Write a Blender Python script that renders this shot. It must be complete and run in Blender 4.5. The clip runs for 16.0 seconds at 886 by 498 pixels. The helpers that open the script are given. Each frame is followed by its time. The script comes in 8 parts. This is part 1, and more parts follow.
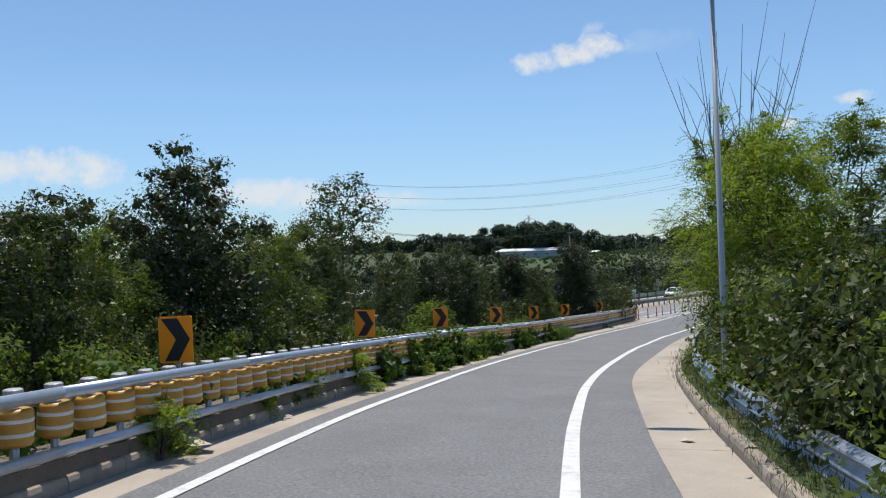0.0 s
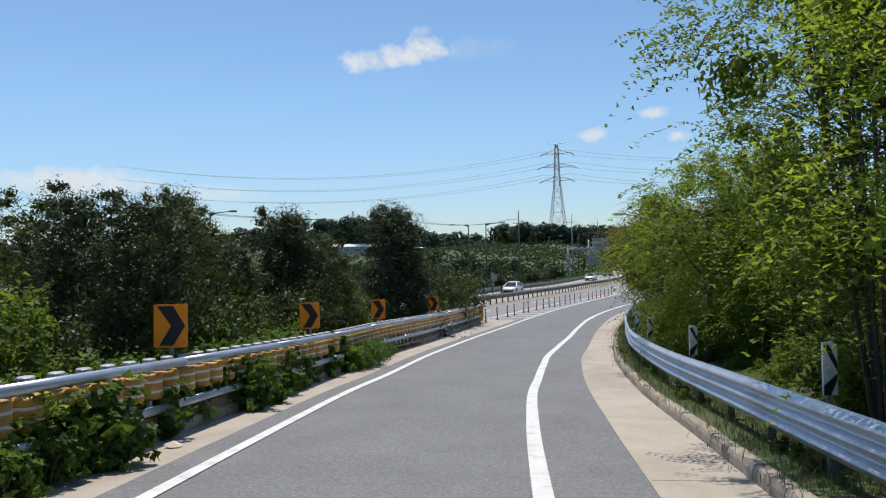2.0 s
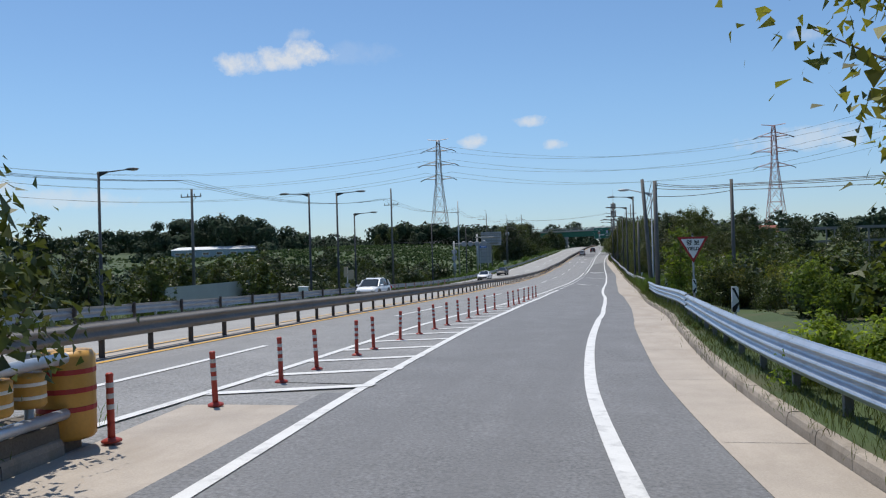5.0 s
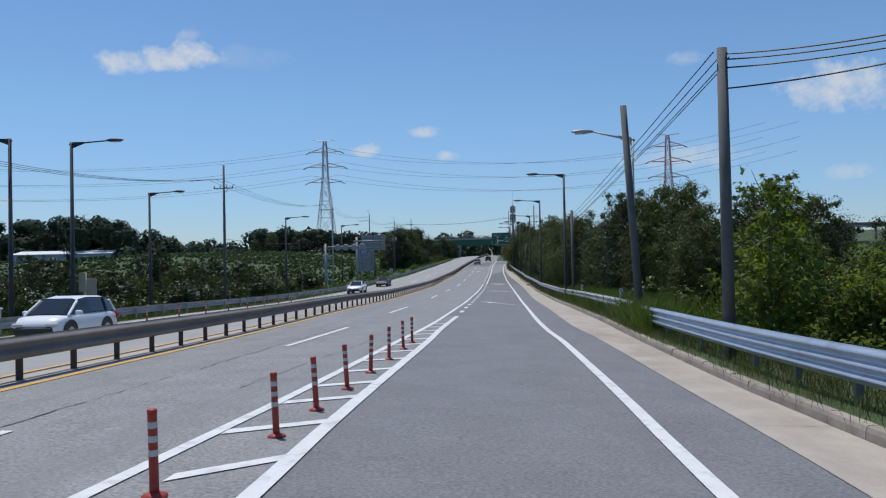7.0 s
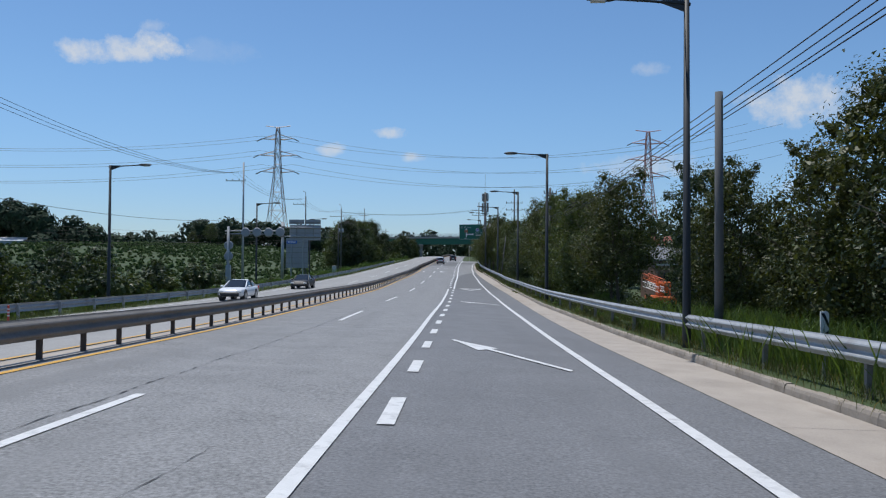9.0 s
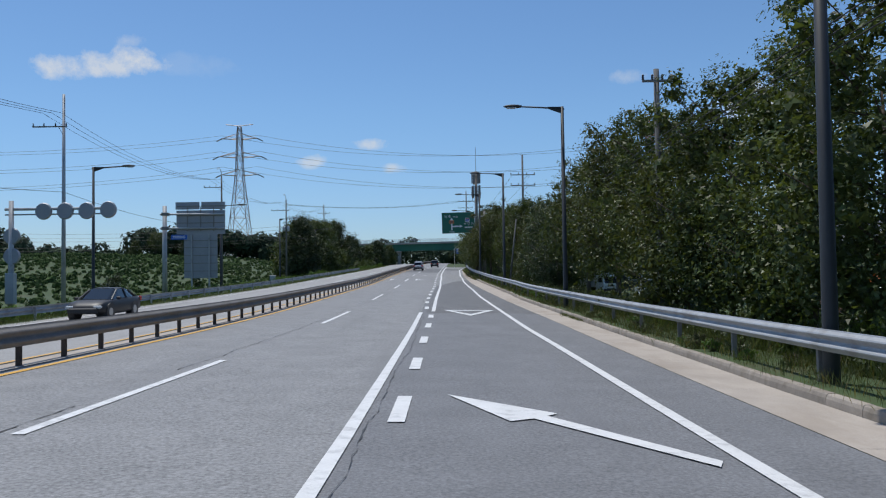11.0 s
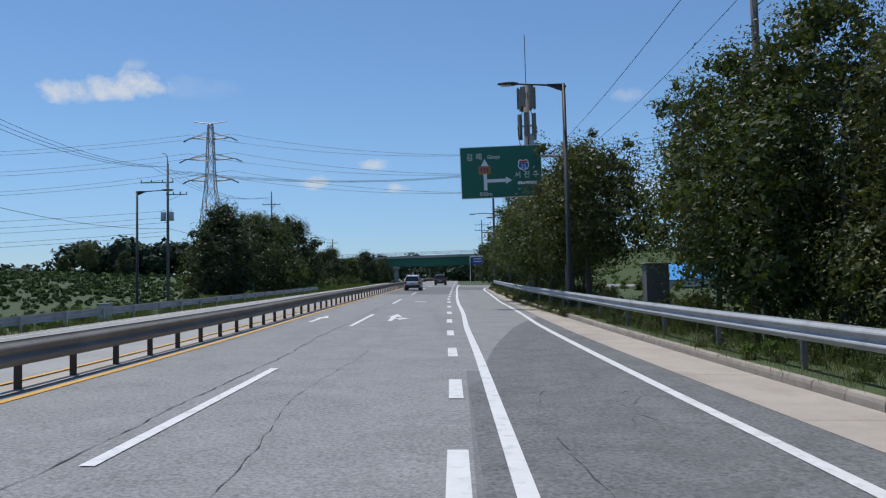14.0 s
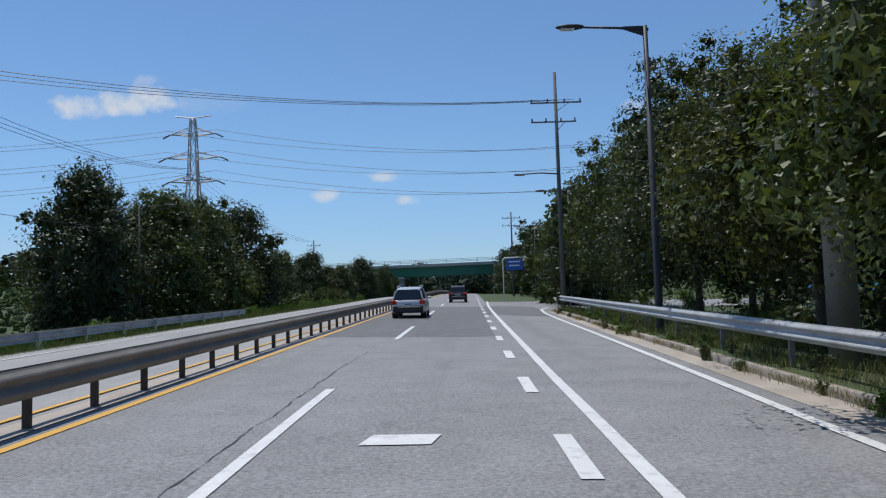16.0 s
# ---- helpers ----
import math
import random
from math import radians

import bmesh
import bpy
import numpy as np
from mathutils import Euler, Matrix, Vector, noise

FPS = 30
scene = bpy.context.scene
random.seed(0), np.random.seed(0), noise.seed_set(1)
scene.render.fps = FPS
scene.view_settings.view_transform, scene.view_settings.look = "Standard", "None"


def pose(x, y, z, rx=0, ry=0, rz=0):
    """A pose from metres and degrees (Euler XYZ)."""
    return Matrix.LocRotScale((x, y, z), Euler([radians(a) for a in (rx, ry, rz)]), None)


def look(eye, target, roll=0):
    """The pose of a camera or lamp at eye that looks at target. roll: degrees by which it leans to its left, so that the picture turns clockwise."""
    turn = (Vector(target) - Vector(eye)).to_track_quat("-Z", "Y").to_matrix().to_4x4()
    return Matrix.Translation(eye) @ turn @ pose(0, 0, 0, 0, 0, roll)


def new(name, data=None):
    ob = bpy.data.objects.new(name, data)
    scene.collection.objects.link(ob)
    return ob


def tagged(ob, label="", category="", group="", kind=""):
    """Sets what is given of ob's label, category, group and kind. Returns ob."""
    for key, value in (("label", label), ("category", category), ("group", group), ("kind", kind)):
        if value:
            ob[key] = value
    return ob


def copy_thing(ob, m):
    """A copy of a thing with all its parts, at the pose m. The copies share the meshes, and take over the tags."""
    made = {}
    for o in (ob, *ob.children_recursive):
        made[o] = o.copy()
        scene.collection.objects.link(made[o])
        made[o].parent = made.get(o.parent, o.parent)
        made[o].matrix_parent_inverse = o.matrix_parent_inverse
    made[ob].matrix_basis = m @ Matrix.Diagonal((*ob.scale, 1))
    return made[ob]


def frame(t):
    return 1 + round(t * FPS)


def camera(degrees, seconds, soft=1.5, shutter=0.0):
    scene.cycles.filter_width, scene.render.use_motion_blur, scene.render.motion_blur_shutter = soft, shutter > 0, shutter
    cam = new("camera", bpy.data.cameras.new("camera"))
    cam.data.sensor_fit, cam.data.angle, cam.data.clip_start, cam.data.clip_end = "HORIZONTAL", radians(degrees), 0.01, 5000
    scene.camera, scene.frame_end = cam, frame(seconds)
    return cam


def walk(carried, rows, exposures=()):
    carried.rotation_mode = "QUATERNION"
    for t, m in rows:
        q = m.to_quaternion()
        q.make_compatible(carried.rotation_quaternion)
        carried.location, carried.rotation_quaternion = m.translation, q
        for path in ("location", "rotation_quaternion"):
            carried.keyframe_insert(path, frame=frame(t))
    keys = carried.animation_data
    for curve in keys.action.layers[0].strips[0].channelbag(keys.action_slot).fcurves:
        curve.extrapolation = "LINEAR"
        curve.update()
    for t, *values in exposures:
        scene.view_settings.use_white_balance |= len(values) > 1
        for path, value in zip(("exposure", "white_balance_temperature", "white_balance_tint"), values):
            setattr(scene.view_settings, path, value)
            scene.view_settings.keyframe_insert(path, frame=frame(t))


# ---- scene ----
cam = camera(59.58, 16.0, soft=1.2)
PATH = [
    (0, look((19.598, -87.682, 6.052), (14.094, -79.334, 6.196), -1.85)),
    (0.5, look((17.060, -83.096, 5.702), (12.353, -74.274, 5.792), -1.51)),
    (1, look((15.084, -78.545, 5.363), (11.237, -69.315, 5.444), -1.28)),
    (1.5, look((13.171, -73.645, 5.038), (9.647, -64.287, 5.115), -1.15)),
    (2, look((11.301, -68.672, 4.660), (7.797, -59.306, 4.725), -1.16)),
    (2.5, look((9.403, -63.312, 4.272), (6.039, -53.895, 4.324), -1.25)),
    (3, look((7.580, -57.646, 3.886), (4.364, -48.178, 3.950), -1.30)),
    (3.5, look((5.953, -51.668, 3.506), (2.922, -42.139, 3.577), -1.36)),
    (4, look((4.652, -45.409, 3.183), (1.895, -35.797, 3.280), -1.44)),
    (4.5, look((3.904, -39.251, 2.863), (1.468, -29.553, 2.976), -1.59)),
    (5, look((3.265, -33.549, 2.612), (1.217, -23.762, 2.714), -1.70)),
    (5.5, look((2.619, -27.789, 2.438), (0.987, -17.923, 2.530), -1.74)),
    (6, look((2.012, -21.289, 2.337), (0.789, -11.364, 2.436), -1.68)),
    (6.5, look((1.505, -13.577, 2.229), (0.643, -3.615, 2.375), -1.47)),
    (7, look((1.191, -4.932, 2.065), (0.521, 5.044, 2.256), -1.17)),
    (7.5, look((0.818, 3.502, 1.867), (0.298, 13.487, 2.053), -0.70)),
    (8, look((0.593, 12.264, 1.661), (0.133, 22.251, 1.859), -0.15)),
    (8.5, look((0.380, 21.625, 1.469), (0.049, 31.617, 1.666), 0.27)),
    (9, look((0.215, 31.968, 1.299), (0.024, 41.964, 1.512), 0.38)),
    (9.5, look((0.119, 42.915, 1.155), (0.054, 52.912, 1.394), 0.25)),
    (10, look((0.153, 53.907, 0.937), (0.174, 63.904, 1.209), -0.05)),
    (10.5, look((0.291, 64.528, 0.712), (0.335, 74.524, 1.018), -0.45)),
    (11, look((0.251, 74.943, 0.617), (0.284, 84.937, 0.960), -0.83)),
    (11.5, look((0.171, 85.507, 0.580), (0.208, 95.499, 0.972), -1.06)),
    (12, look((0.010, 95.952, 0.562), (0.056, 105.943, 0.986), -1.14)),
    (12.5, look((-0.090, 106.333, 0.626), (-0.051, 116.322, 1.101), -1.15)),
    (13, look((-0.246, 116.594, 0.720), (-0.209, 126.581, 1.220), -1.16)),
    (13.5, look((-0.396, 127.117, 0.855), (-0.377, 137.103, 1.385), -1.22)),
    (14, look((-0.524, 137.918, 1.079), (-0.537, 147.900, 1.672), -1.36)),
    (14.5, look((-0.783, 148.691, 1.358), (-0.810, 158.668, 2.029), -1.52)),
    (15, look((-1.064, 159.178, 1.622), (-1.119, 169.155, 2.295), -1.69)),
    (15.5, look((-1.209, 170.028, 1.930), (-1.318, 180.003, 2.637), -1.75)),
    (16, look((-1.503, 180.523, 2.208), (-1.643, 190.494, 2.953), -1.75)),
]
walk(cam, PATH, [(0.0, 0.0, 6900, 10), (4.0, 0.0, 6900, 10), (6.5, -0.33, 6300, 10), (8.5, -0.3, 6300, 10), (16.0, -0.28, 6350, 10)])


# ---- world and sun ----
SUN_DIR = Vector((-0.20, 0.24, 0.95)).normalized()
world = bpy.data.worlds.new("summer_sky")
scene.world = world
world.use_nodes = True


def node(tree, kind, **sets):
    n = tree.nodes.new(kind)
    for key, value in sets.items():
        n.inputs[int(key[1:])].default_value = value
    return n


def build_sky():
    nt = world.node_tree
    bg = nt.nodes["Background"]
    sky = nt.nodes.new("ShaderNodeTexSky")
    sky.sky_type, sky.sun_disc = "NISHITA", False
    sky.sun_elevation = math.asin(SUN_DIR.z)
    sky.sun_rotation = math.atan2(SUN_DIR.x, SUN_DIR.y)
    sky.air_density, sky.dust_density, sky.ozone_density = 1.0, SKY_DUST, 2.2
    bg.inputs[1].default_value = SKY_STRENGTH
    tc = nt.nodes.new("ShaderNodeTexCoord")
    warp = node(nt, "ShaderNodeTexNoise", i2=34.0, i3=6.0, i4=0.66)
    nt.links.new(tc.outputs["Generated"], warp.inputs[0])
    total = None
    # small summer clouds: direction, half width, half height, density
    clouds = [(-.425, .872, .243, .027, .0125, .85), (-.388, .887, .249, .031, .012, .85), (-.352, .902, .258, .027, .015, .95),
              (-.356, .893, .279, .014, .008, .40), (-.090, .981, .169, .020, .0062, .7), (-.160, .976, .146, .016, .0075, .75),
              (-.058, .989, .138, .014, .006, .65), (.40, .897, .190, .055, .026, .85), (.233, .942, .241, .020, .008, .35),
              (.23, .965, .125, .065, .013, .5), (-.715, .700, .090, .085, .017, .75), (-.86, .493, .120, .080, .020, .8),
              (-.613, .786, .079, .07, .010, .45), (.402, .911, .095, .024, .008, .4), (-.30, .915, .255, .045, .012, .12)]
    for x, y, z, w, h, dens in clouds:
        d = Vector((x, y, z)).normalized()
        side = Vector((d.y, -d.x, 0)).normalized()
        up = side.cross(d)
        terms = []
        for axis, size in ((side, w), (up, h)):
            dot = node(nt, "ShaderNodeVectorMath")
            dot.operation = "DOT_PRODUCT"
            dot.inputs[1].default_value = axis
            nt.links.new(tc.outputs["Generated"], dot.inputs[0])
            off = node(nt, "ShaderNodeMath", i1=d.dot(axis))
            off.operation = "SUBTRACT"
            nt.links.new(dot.outputs["Value"], off.inputs[0])
            div = node(nt, "ShaderNodeMath", i1=size)
            div.operation = "DIVIDE"
            nt.links.new(off.outputs[0], div.inputs[0])
            sq = node(nt, "ShaderNodeMath", i1=2.0)
            sq.operation = "POWER"
            nt.links.new(div.outputs[0], sq.inputs[0])
            terms.append(sq)
        add = node(nt, "ShaderNodeMath")
        nt.links.new(terms[0].outputs[0], add.inputs[0])
        nt.links.new(terms[1].outputs[0], add.inputs[1])
        facing = node(nt, "ShaderNodeVectorMath")
        facing.operation = "DOT_PRODUCT"
        facing.inputs[1].default_value = d
        nt.links.new(tc.outputs["Generated"], facing.inputs[0])
        near = node(nt, "ShaderNodeMapRange", i1=0.6, i2=0.8, i3=8.0, i4=0.0)
        nt.links.new(facing.outputs["Value"], near.inputs[0])
        add2 = node(nt, "ShaderNodeMath")
        nt.links.new(add.outputs[0], add2.inputs[0])
        nt.links.new(near.outputs[0], add2.inputs[1])
        # ragged edge from the noise
        rag = node(nt, "ShaderNodeMath", i1=5.5, i2=-2.75)
        rag.operation = "MULTIPLY_ADD"
        nt.links.new(warp.outputs[0], rag.inputs[0])
        sub = node(nt, "ShaderNodeMath")
        sub.operation = "SUBTRACT"
        nt.links.new(add2.outputs[0], sub.inputs[0])
        nt.links.new(rag.outputs[0], sub.inputs[1])
        mr = node(nt, "ShaderNodeMapRange", i1=1.5, i2=-0.2, i3=0.0, i4=dens)
        nt.links.new(sub.outputs[0], mr.inputs[0])
        if total is None:
            total = mr.outputs[0]
        else:
            mx = node(nt, "ShaderNodeMath")
            mx.operation = "MAXIMUM"
            nt.links.new(total, mx.inputs[0])
            nt.links.new(mr.outputs[0], mx.inputs[1])
            total = mx.outputs[0]
    mix = nt.nodes.new("ShaderNodeMix")
    mix.data_type = "RGBA"
    mix.inputs[7].default_value = (*CLOUD, 1)
    tint = nt.nodes.new("ShaderNodeMix")
    tint.data_type, tint.blend_type = "RGBA", "MULTIPLY"
    tint.inputs[0].default_value = 1.0
    # paler and whiter towards the horizon
    up = nt.nodes.new("ShaderNodeSeparateXYZ")
    nt.links.new(tc.outputs["Generated"], up.inputs[0])
    rise = node(nt, "ShaderNodeMapRange", i1=0.0, i2=0.22)
    rise.interpolation_type = "SMOOTHSTEP"
    nt.links.new(up.outputs[2], rise.inputs[0])
    tints = nt.nodes.new("ShaderNodeMix")
    tints.data_type = "RGBA"
    tints.inputs[6].default_value, tints.inputs[7].default_value = (*HORIZON_TINT, 1), (*SKY_TINT, 1)
    nt.links.new(rise.outputs[0], tints.inputs[0])
    nt.links.new(tints.outputs[2], tint.inputs[7])
    nt.links.new(sky.outputs[0], tint.inputs[6])
    nt.links.new(total, mix.inputs[0])
    nt.links.new(tint.outputs[2], mix.inputs[6])
    nt.links.new(mix.outputs[2], bg.inputs[0])


SKY_STRENGTH, SKY_DUST = 0.128, 0.25
SKY_TINT, HORIZON_TINT, CLOUD = (0.78, 0.96, 1.10), (0.65, 0.79, 1.02), (6.0, 6.3, 6.7)
build_sky()
sun = new("sun", bpy.data.lights.new("sun", "SUN"))
sun.data.energy, sun.data.angle, sun.data.color = 4.6, radians(0.55), (1.0, 0.96, 0.89)
sun.matrix_world = look(SUN_DIR * 100, (0, 0, 0))

# ---- materials ----


def surface(name, base, rough=0.7, metal=0.0, vary=0.25, scale=2.0, fine=40.0, bump=0.15, per_object=0.0, island=0.0, stain=None, leaf=0.0, spec=0.5, stretch=None, grain=0.45):
    """A node material: two scales of colour variation, fine relief, and variation from piece to piece."""
    m = bpy.data.materials.new(name)
    m.use_nodes = True
    nt = m.node_tree
    p = nt.nodes["Principled BSDF"]
    geo = nt.nodes.new("ShaderNodeNewGeometry")
    pos = geo.outputs["Position"]
    if stretch:
        mp = nt.nodes.new("ShaderNodeVectorMath")
        mp.operation = "MULTIPLY"
        mp.inputs[1].default_value = stretch
        nt.links.new(pos, mp.inputs[0])
        pos = mp.outputs[0]
    n1 = node(nt, "ShaderNodeTexNoise", i2=scale, i3=5.0, i4=0.6)
    n2 = node(nt, "ShaderNodeTexNoise", i2=fine, i3=3.0, i4=0.7)
    for n in (n1, n2):
        nt.links.new(pos, n.inputs[0])
    mixed = node(nt, "ShaderNodeMath", i1=grain)
    mixed.operation = "MULTIPLY_ADD"
    half = node(nt, "ShaderNodeMath", i1=1.0 - grain)
    half.operation = "MULTIPLY"
    nt.links.new(n1.outputs[0], half.inputs[0])
    nt.links.new(n2.outputs[0], mixed.inputs[0])
    nt.links.new(half.outputs[0], mixed.inputs[2])
    value = node(nt, "ShaderNodeMapRange", i1=0.3, i2=0.7, i3=1.0 - vary, i4=1.0 + vary)
    nt.links.new(mixed.outputs[0], value.inputs[0])
    out = value.outputs[0]
    for amount, source in ((per_object, "object"), (island, "island")):
        if amount:
            if source == "object":
                src = nt.nodes.new("ShaderNodeObjectInfo").outputs["Random"]
            else:
                src = geo.outputs["Random Per Island"]
            mr = node(nt, "ShaderNodeMapRange", i1=0.0, i2=1.0, i3=1.0 - amount, i4=1.0 + amount)
            nt.links.new(src, mr.inputs[0])
            mul = node(nt, "ShaderNodeMath")
            mul.operation = "MULTIPLY"
            nt.links.new(out, mul.inputs[0])
            nt.links.new(mr.outputs[0], mul.inputs[1])
            out = mul.outputs[0]
    col = nt.nodes.new("ShaderNodeVectorMath")
    col.operation = "SCALE"
    col.inputs[0].default_value = base
    nt.links.new(out, col.inputs[3])
    colour = col.outputs[0]
    if stain:
        c2, amount, sscale, *along = stain
        n3 = node(nt, "ShaderNodeTexNoise", i2=sscale, i3=6.0, i4=0.65)
        if along:
            run = nt.nodes.new("ShaderNodeVectorMath")
            run.operation = "MULTIPLY"
            run.inputs[1].default_value = along[0]
            nt.links.new(pos, run.inputs[0])
            nt.links.new(run.outputs[0], n3.inputs[0])
        else:
            nt.links.new(pos, n3.inputs[0])
        mr = node(nt, "ShaderNodeMapRange", i1=0.52, i2=0.66, i3=0.0, i4=amount)
        nt.links.new(n3.outputs[0], mr.inputs[0])
        mx = nt.nodes.new("ShaderNodeMix")
        mx.data_type = "RGBA"
        mx.inputs[7].default_value = (*c2, 1)
        nt.links.new(mr.outputs[0], mx.inputs[0])
        nt.links.new(colour, mx.inputs[6])
        colour = mx.outputs[2]
    nt.links.new(colour, p.inputs["Base Color"])
    p.inputs["Roughness"].default_value, p.inputs["Metallic"].default_value = rough, metal
    p.inputs["Specular IOR Level"].default_value = spec
    if bump:
        b = nt.nodes.new("ShaderNodeBump")
        b.inputs["Strength"].default_value, b.inputs["Distance"].default_value = bump, 0.02
        nt.links.new(n2.outputs[0], b.inputs["Height"])
        nt.links.new(b.outputs[0], p.inputs["Normal"])
    if leaf:
        tr = nt.nodes.new("ShaderNodeBsdfTranslucent")
        warm = nt.nodes.new("ShaderNodeVectorMath")
        warm.operation = "MULTIPLY"
        warm.inputs[1].default_value = (1.25, 1.2, 0.5)
        nt.links.new(colour, warm.inputs[0])
        nt.links.new(warm.outputs[0], tr.inputs[0])
        mx = nt.nodes.new("ShaderNodeMixShader")
        mx.inputs[0].default_value = leaf
        nt.links.new(p.outputs[0], mx.inputs[1])
        nt.links.new(tr.outputs[0], mx.inputs[2])
        nt.links.new(mx.outputs[0], nt.nodes["Material Output"].inputs[0])
    return m


ASPHALT_OLD = surface("worn_asphalt", (.212, .213, .214), .85, vary=.56, scale=.9, fine=21, bump=.5, stain=((.170, .171, .172), .6, .8, (1, .05, 1)), grain=.78)
ASPHALT_RAMP = surface("ramp_asphalt", (.152, .155, .162), .82, vary=.50, scale=.7, fine=24, bump=.4, stain=((.128, .13, .136), .5, .8, (.7, .06, 1)), grain=.78)
ASPHALT_PATCH = surface("patched_asphalt", (.130, .131, .133), .85, vary=.68, scale=1.4, fine=18, bump=.5, stain=((.085, .085, .087), .5, 1.1), grain=.75)
# paler base than worn_asphalt: the opposite lanes' sunlit look is put into the colour
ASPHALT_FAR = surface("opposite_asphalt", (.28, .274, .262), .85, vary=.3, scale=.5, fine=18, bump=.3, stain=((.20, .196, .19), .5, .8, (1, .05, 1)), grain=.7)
GUTTER = surface("pale_concrete", (.372, .326, .278), .85, vary=.24, scale=.9, fine=45, bump=.2, stain=((.27, .225, .18), .55, .7, (1, .3, 1)))
KERB = surface("kerb_concrete", (.30, .26, .215), .88, vary=.2, scale=2.5, fine=40, bump=.3, per_object=.12, stain=((.17, .14, .10), .6, 2.2))
PAINT = surface("road_paint", (.63, .63, .62), .6, vary=.12, scale=3, fine=40, bump=.2, stain=((.34, .34, .34), .55, 4.0))
YELLOW = surface("yellow_paint", (.62, .34, .05), .6, vary=.12, scale=3, fine=50, bump=.1)
CRACK = surface("bitumen_crack", (.045, .045, .047), .7, vary=.2, bump=0)
STEEL = surface("galvanised_steel", (.48, .52, .58), .42, .75, vary=.12, scale=1.2, fine=18, bump=.04, stain=((.30, .30, .31), .5, 1.5))
STEEL_DULL = surface("dull_galvanised_steel", (.215, .203, .190), .82, .0, vary=.22, scale=1.0, fine=14, bump=.06, stain=((.15, .135, .12), .5, 1.6, (1, .4, 3)), spec=.15)
STEEL_PALE = surface("weathered_zinc", (.37, .38, .39), .58, .35, vary=.2, scale=1.0, fine=20, bump=.06, stain=((.24, .23, .22), .6, 1.6))
POST_DARK = surface("rusty_brown_post", (.060, .048, .040), .75, .1, vary=.3, scale=5, fine=30, bump=.15)
ROLLER = surface("yellow_roller_plastic", (.52, .27, .045), .45, vary=.14, scale=5, fine=30, bump=.05, per_object=.10, stain=((.34, .19, .05), .5, 3.5))
BAND = surface("reflective_white_band", (.68, .68, .64), .4, vary=.1, scale=4, fine=30, bump=0)
ORANGE = surface("orange_sign_sheet", (1.0, .285, .006), .45, vary=.05, scale=3, fine=30, bump=0)
BLACK = surface("black_sign_print", (.012, .012, .014), .5, vary=.1, bump=0)
WHITE = surface("white_enamel", (.74, .75, .74), .5, vary=.06, scale=2, fine=30, bump=.02)
RED = surface("red_sign_sheet", (.34, .022, .02), .5, vary=.08, scale=3, bump=0)
POST_RED = surface("red_flexible_post", (.36, .04, .024), .5, vary=.15, scale=9, fine=40, bump=.05, per_object=.1)
POST_BAND = surface("silver_reflective_band", (.50, .50, .48), .4, vary=.15, scale=9, bump=0)
SIGN_GREEN = surface("green_sign_sheet", (.005, .115, .072), .45, vary=.05, scale=1, bump=0)
SIGN_BLUE = surface("blue_sign_sheet", (.015, .10, .45), .45, vary=.05, scale=1, bump=0)
SIGN_BACK = surface("bare_sign_back", (.30, .31, .33), .5, .4, vary=.1, scale=1.2, fine=20, bump=.03)
LAMP_DARK = surface("dark_painted_steel", (.026, .029, .032), .6, .0, vary=.15, scale=2, bump=.02)
LAMP_GREY = surface("grey_painted_steel", (.40, .42, .44), .5, .2, vary=.1, scale=2, bump=.02)
LENS = surface("lamp_glass", (.55, .56, .55), .2, vary=.03, bump=0)
POLE_CONC = surface("pole_concrete", (.125, .123, .118), .85, vary=.15, scale=1.5, fine=30, bump=.1, stain=((.078, .075, .072), .5, .7))
WIRE = surface("black_cable", (.020, .020, .022), .6, vary=.1, bump=0)
INSULATOR = surface("brown_insulator", (.05, .035, .03), .3, vary=.1, bump=0)
LATTICE = surface("pylon_steel", (.42, .36, .34), .6, .3, vary=.15, scale=.4, bump=0)
LATTICE_RED = surface("pylon_red_steel", (.42, .20, .17), .6, .2, vary=.15, scale=.4, bump=0)
BRIDGE_GREEN = surface("green_girder_paint", (.012, .13, .085), .5, vary=.15, scale=.6, fine=8, bump=.02)
CONCRETE = surface("grey_concrete", (.33, .32, .30), .85, vary=.15, scale=.7, fine=20, bump=.1)
CONCRETE_DARK = surface("stained_footing_concrete", (.135, .118, .098), .9, vary=.35, scale=1.6, fine=30, bump=.4)
BARK = surface("bark", (.085, .065, .048), .9, vary=.3, scale=6, fine=40, bump=.5)
DEAD = surface("bare_twigs", (.11, .085, .065), .9, vary=.3, scale=6, fine=40, bump=.2)
SOIL = surface("grassy_ground", (.044, .070, .020), .95, vary=.35, scale=.35, fine=6, bump=.5, stain=((.085, .070, .038), .6, .5))
LEAF_MID = surface("broad_leaves", (.072, .094, .030), .45, vary=.25, scale=.8, fine=6, bump=0, island=.40, per_object=.14, leaf=.30, spec=.22)
LEAF_DARK = surface("dark_leaves", (.046, .064, .026), .45, vary=.25, scale=.8, fine=6, bump=0, island=.40, per_object=.14, leaf=.22, spec=.25)
LEAF_OLIVE = surface("olive_leaves", (.072, .084, .028), .45, vary=.3, scale=.7, fine=5, bump=0, island=.42, per_object=.12, leaf=.28, spec=.2)
LEAF_FRESH = surface("fresh_leaves", (.118, .170, .038), .6, vary=.25, scale=.9, fine=6, bump=0, island=.38, per_object=.12, leaf=.52, spec=.2)
LEAF_LIGHT = surface("pinnate_leaves", (.190, .262, .056), .6, vary=.25, scale=.9, fine=6, bump=0, island=.35, per_object=.10, leaf=.60, spec=.2)
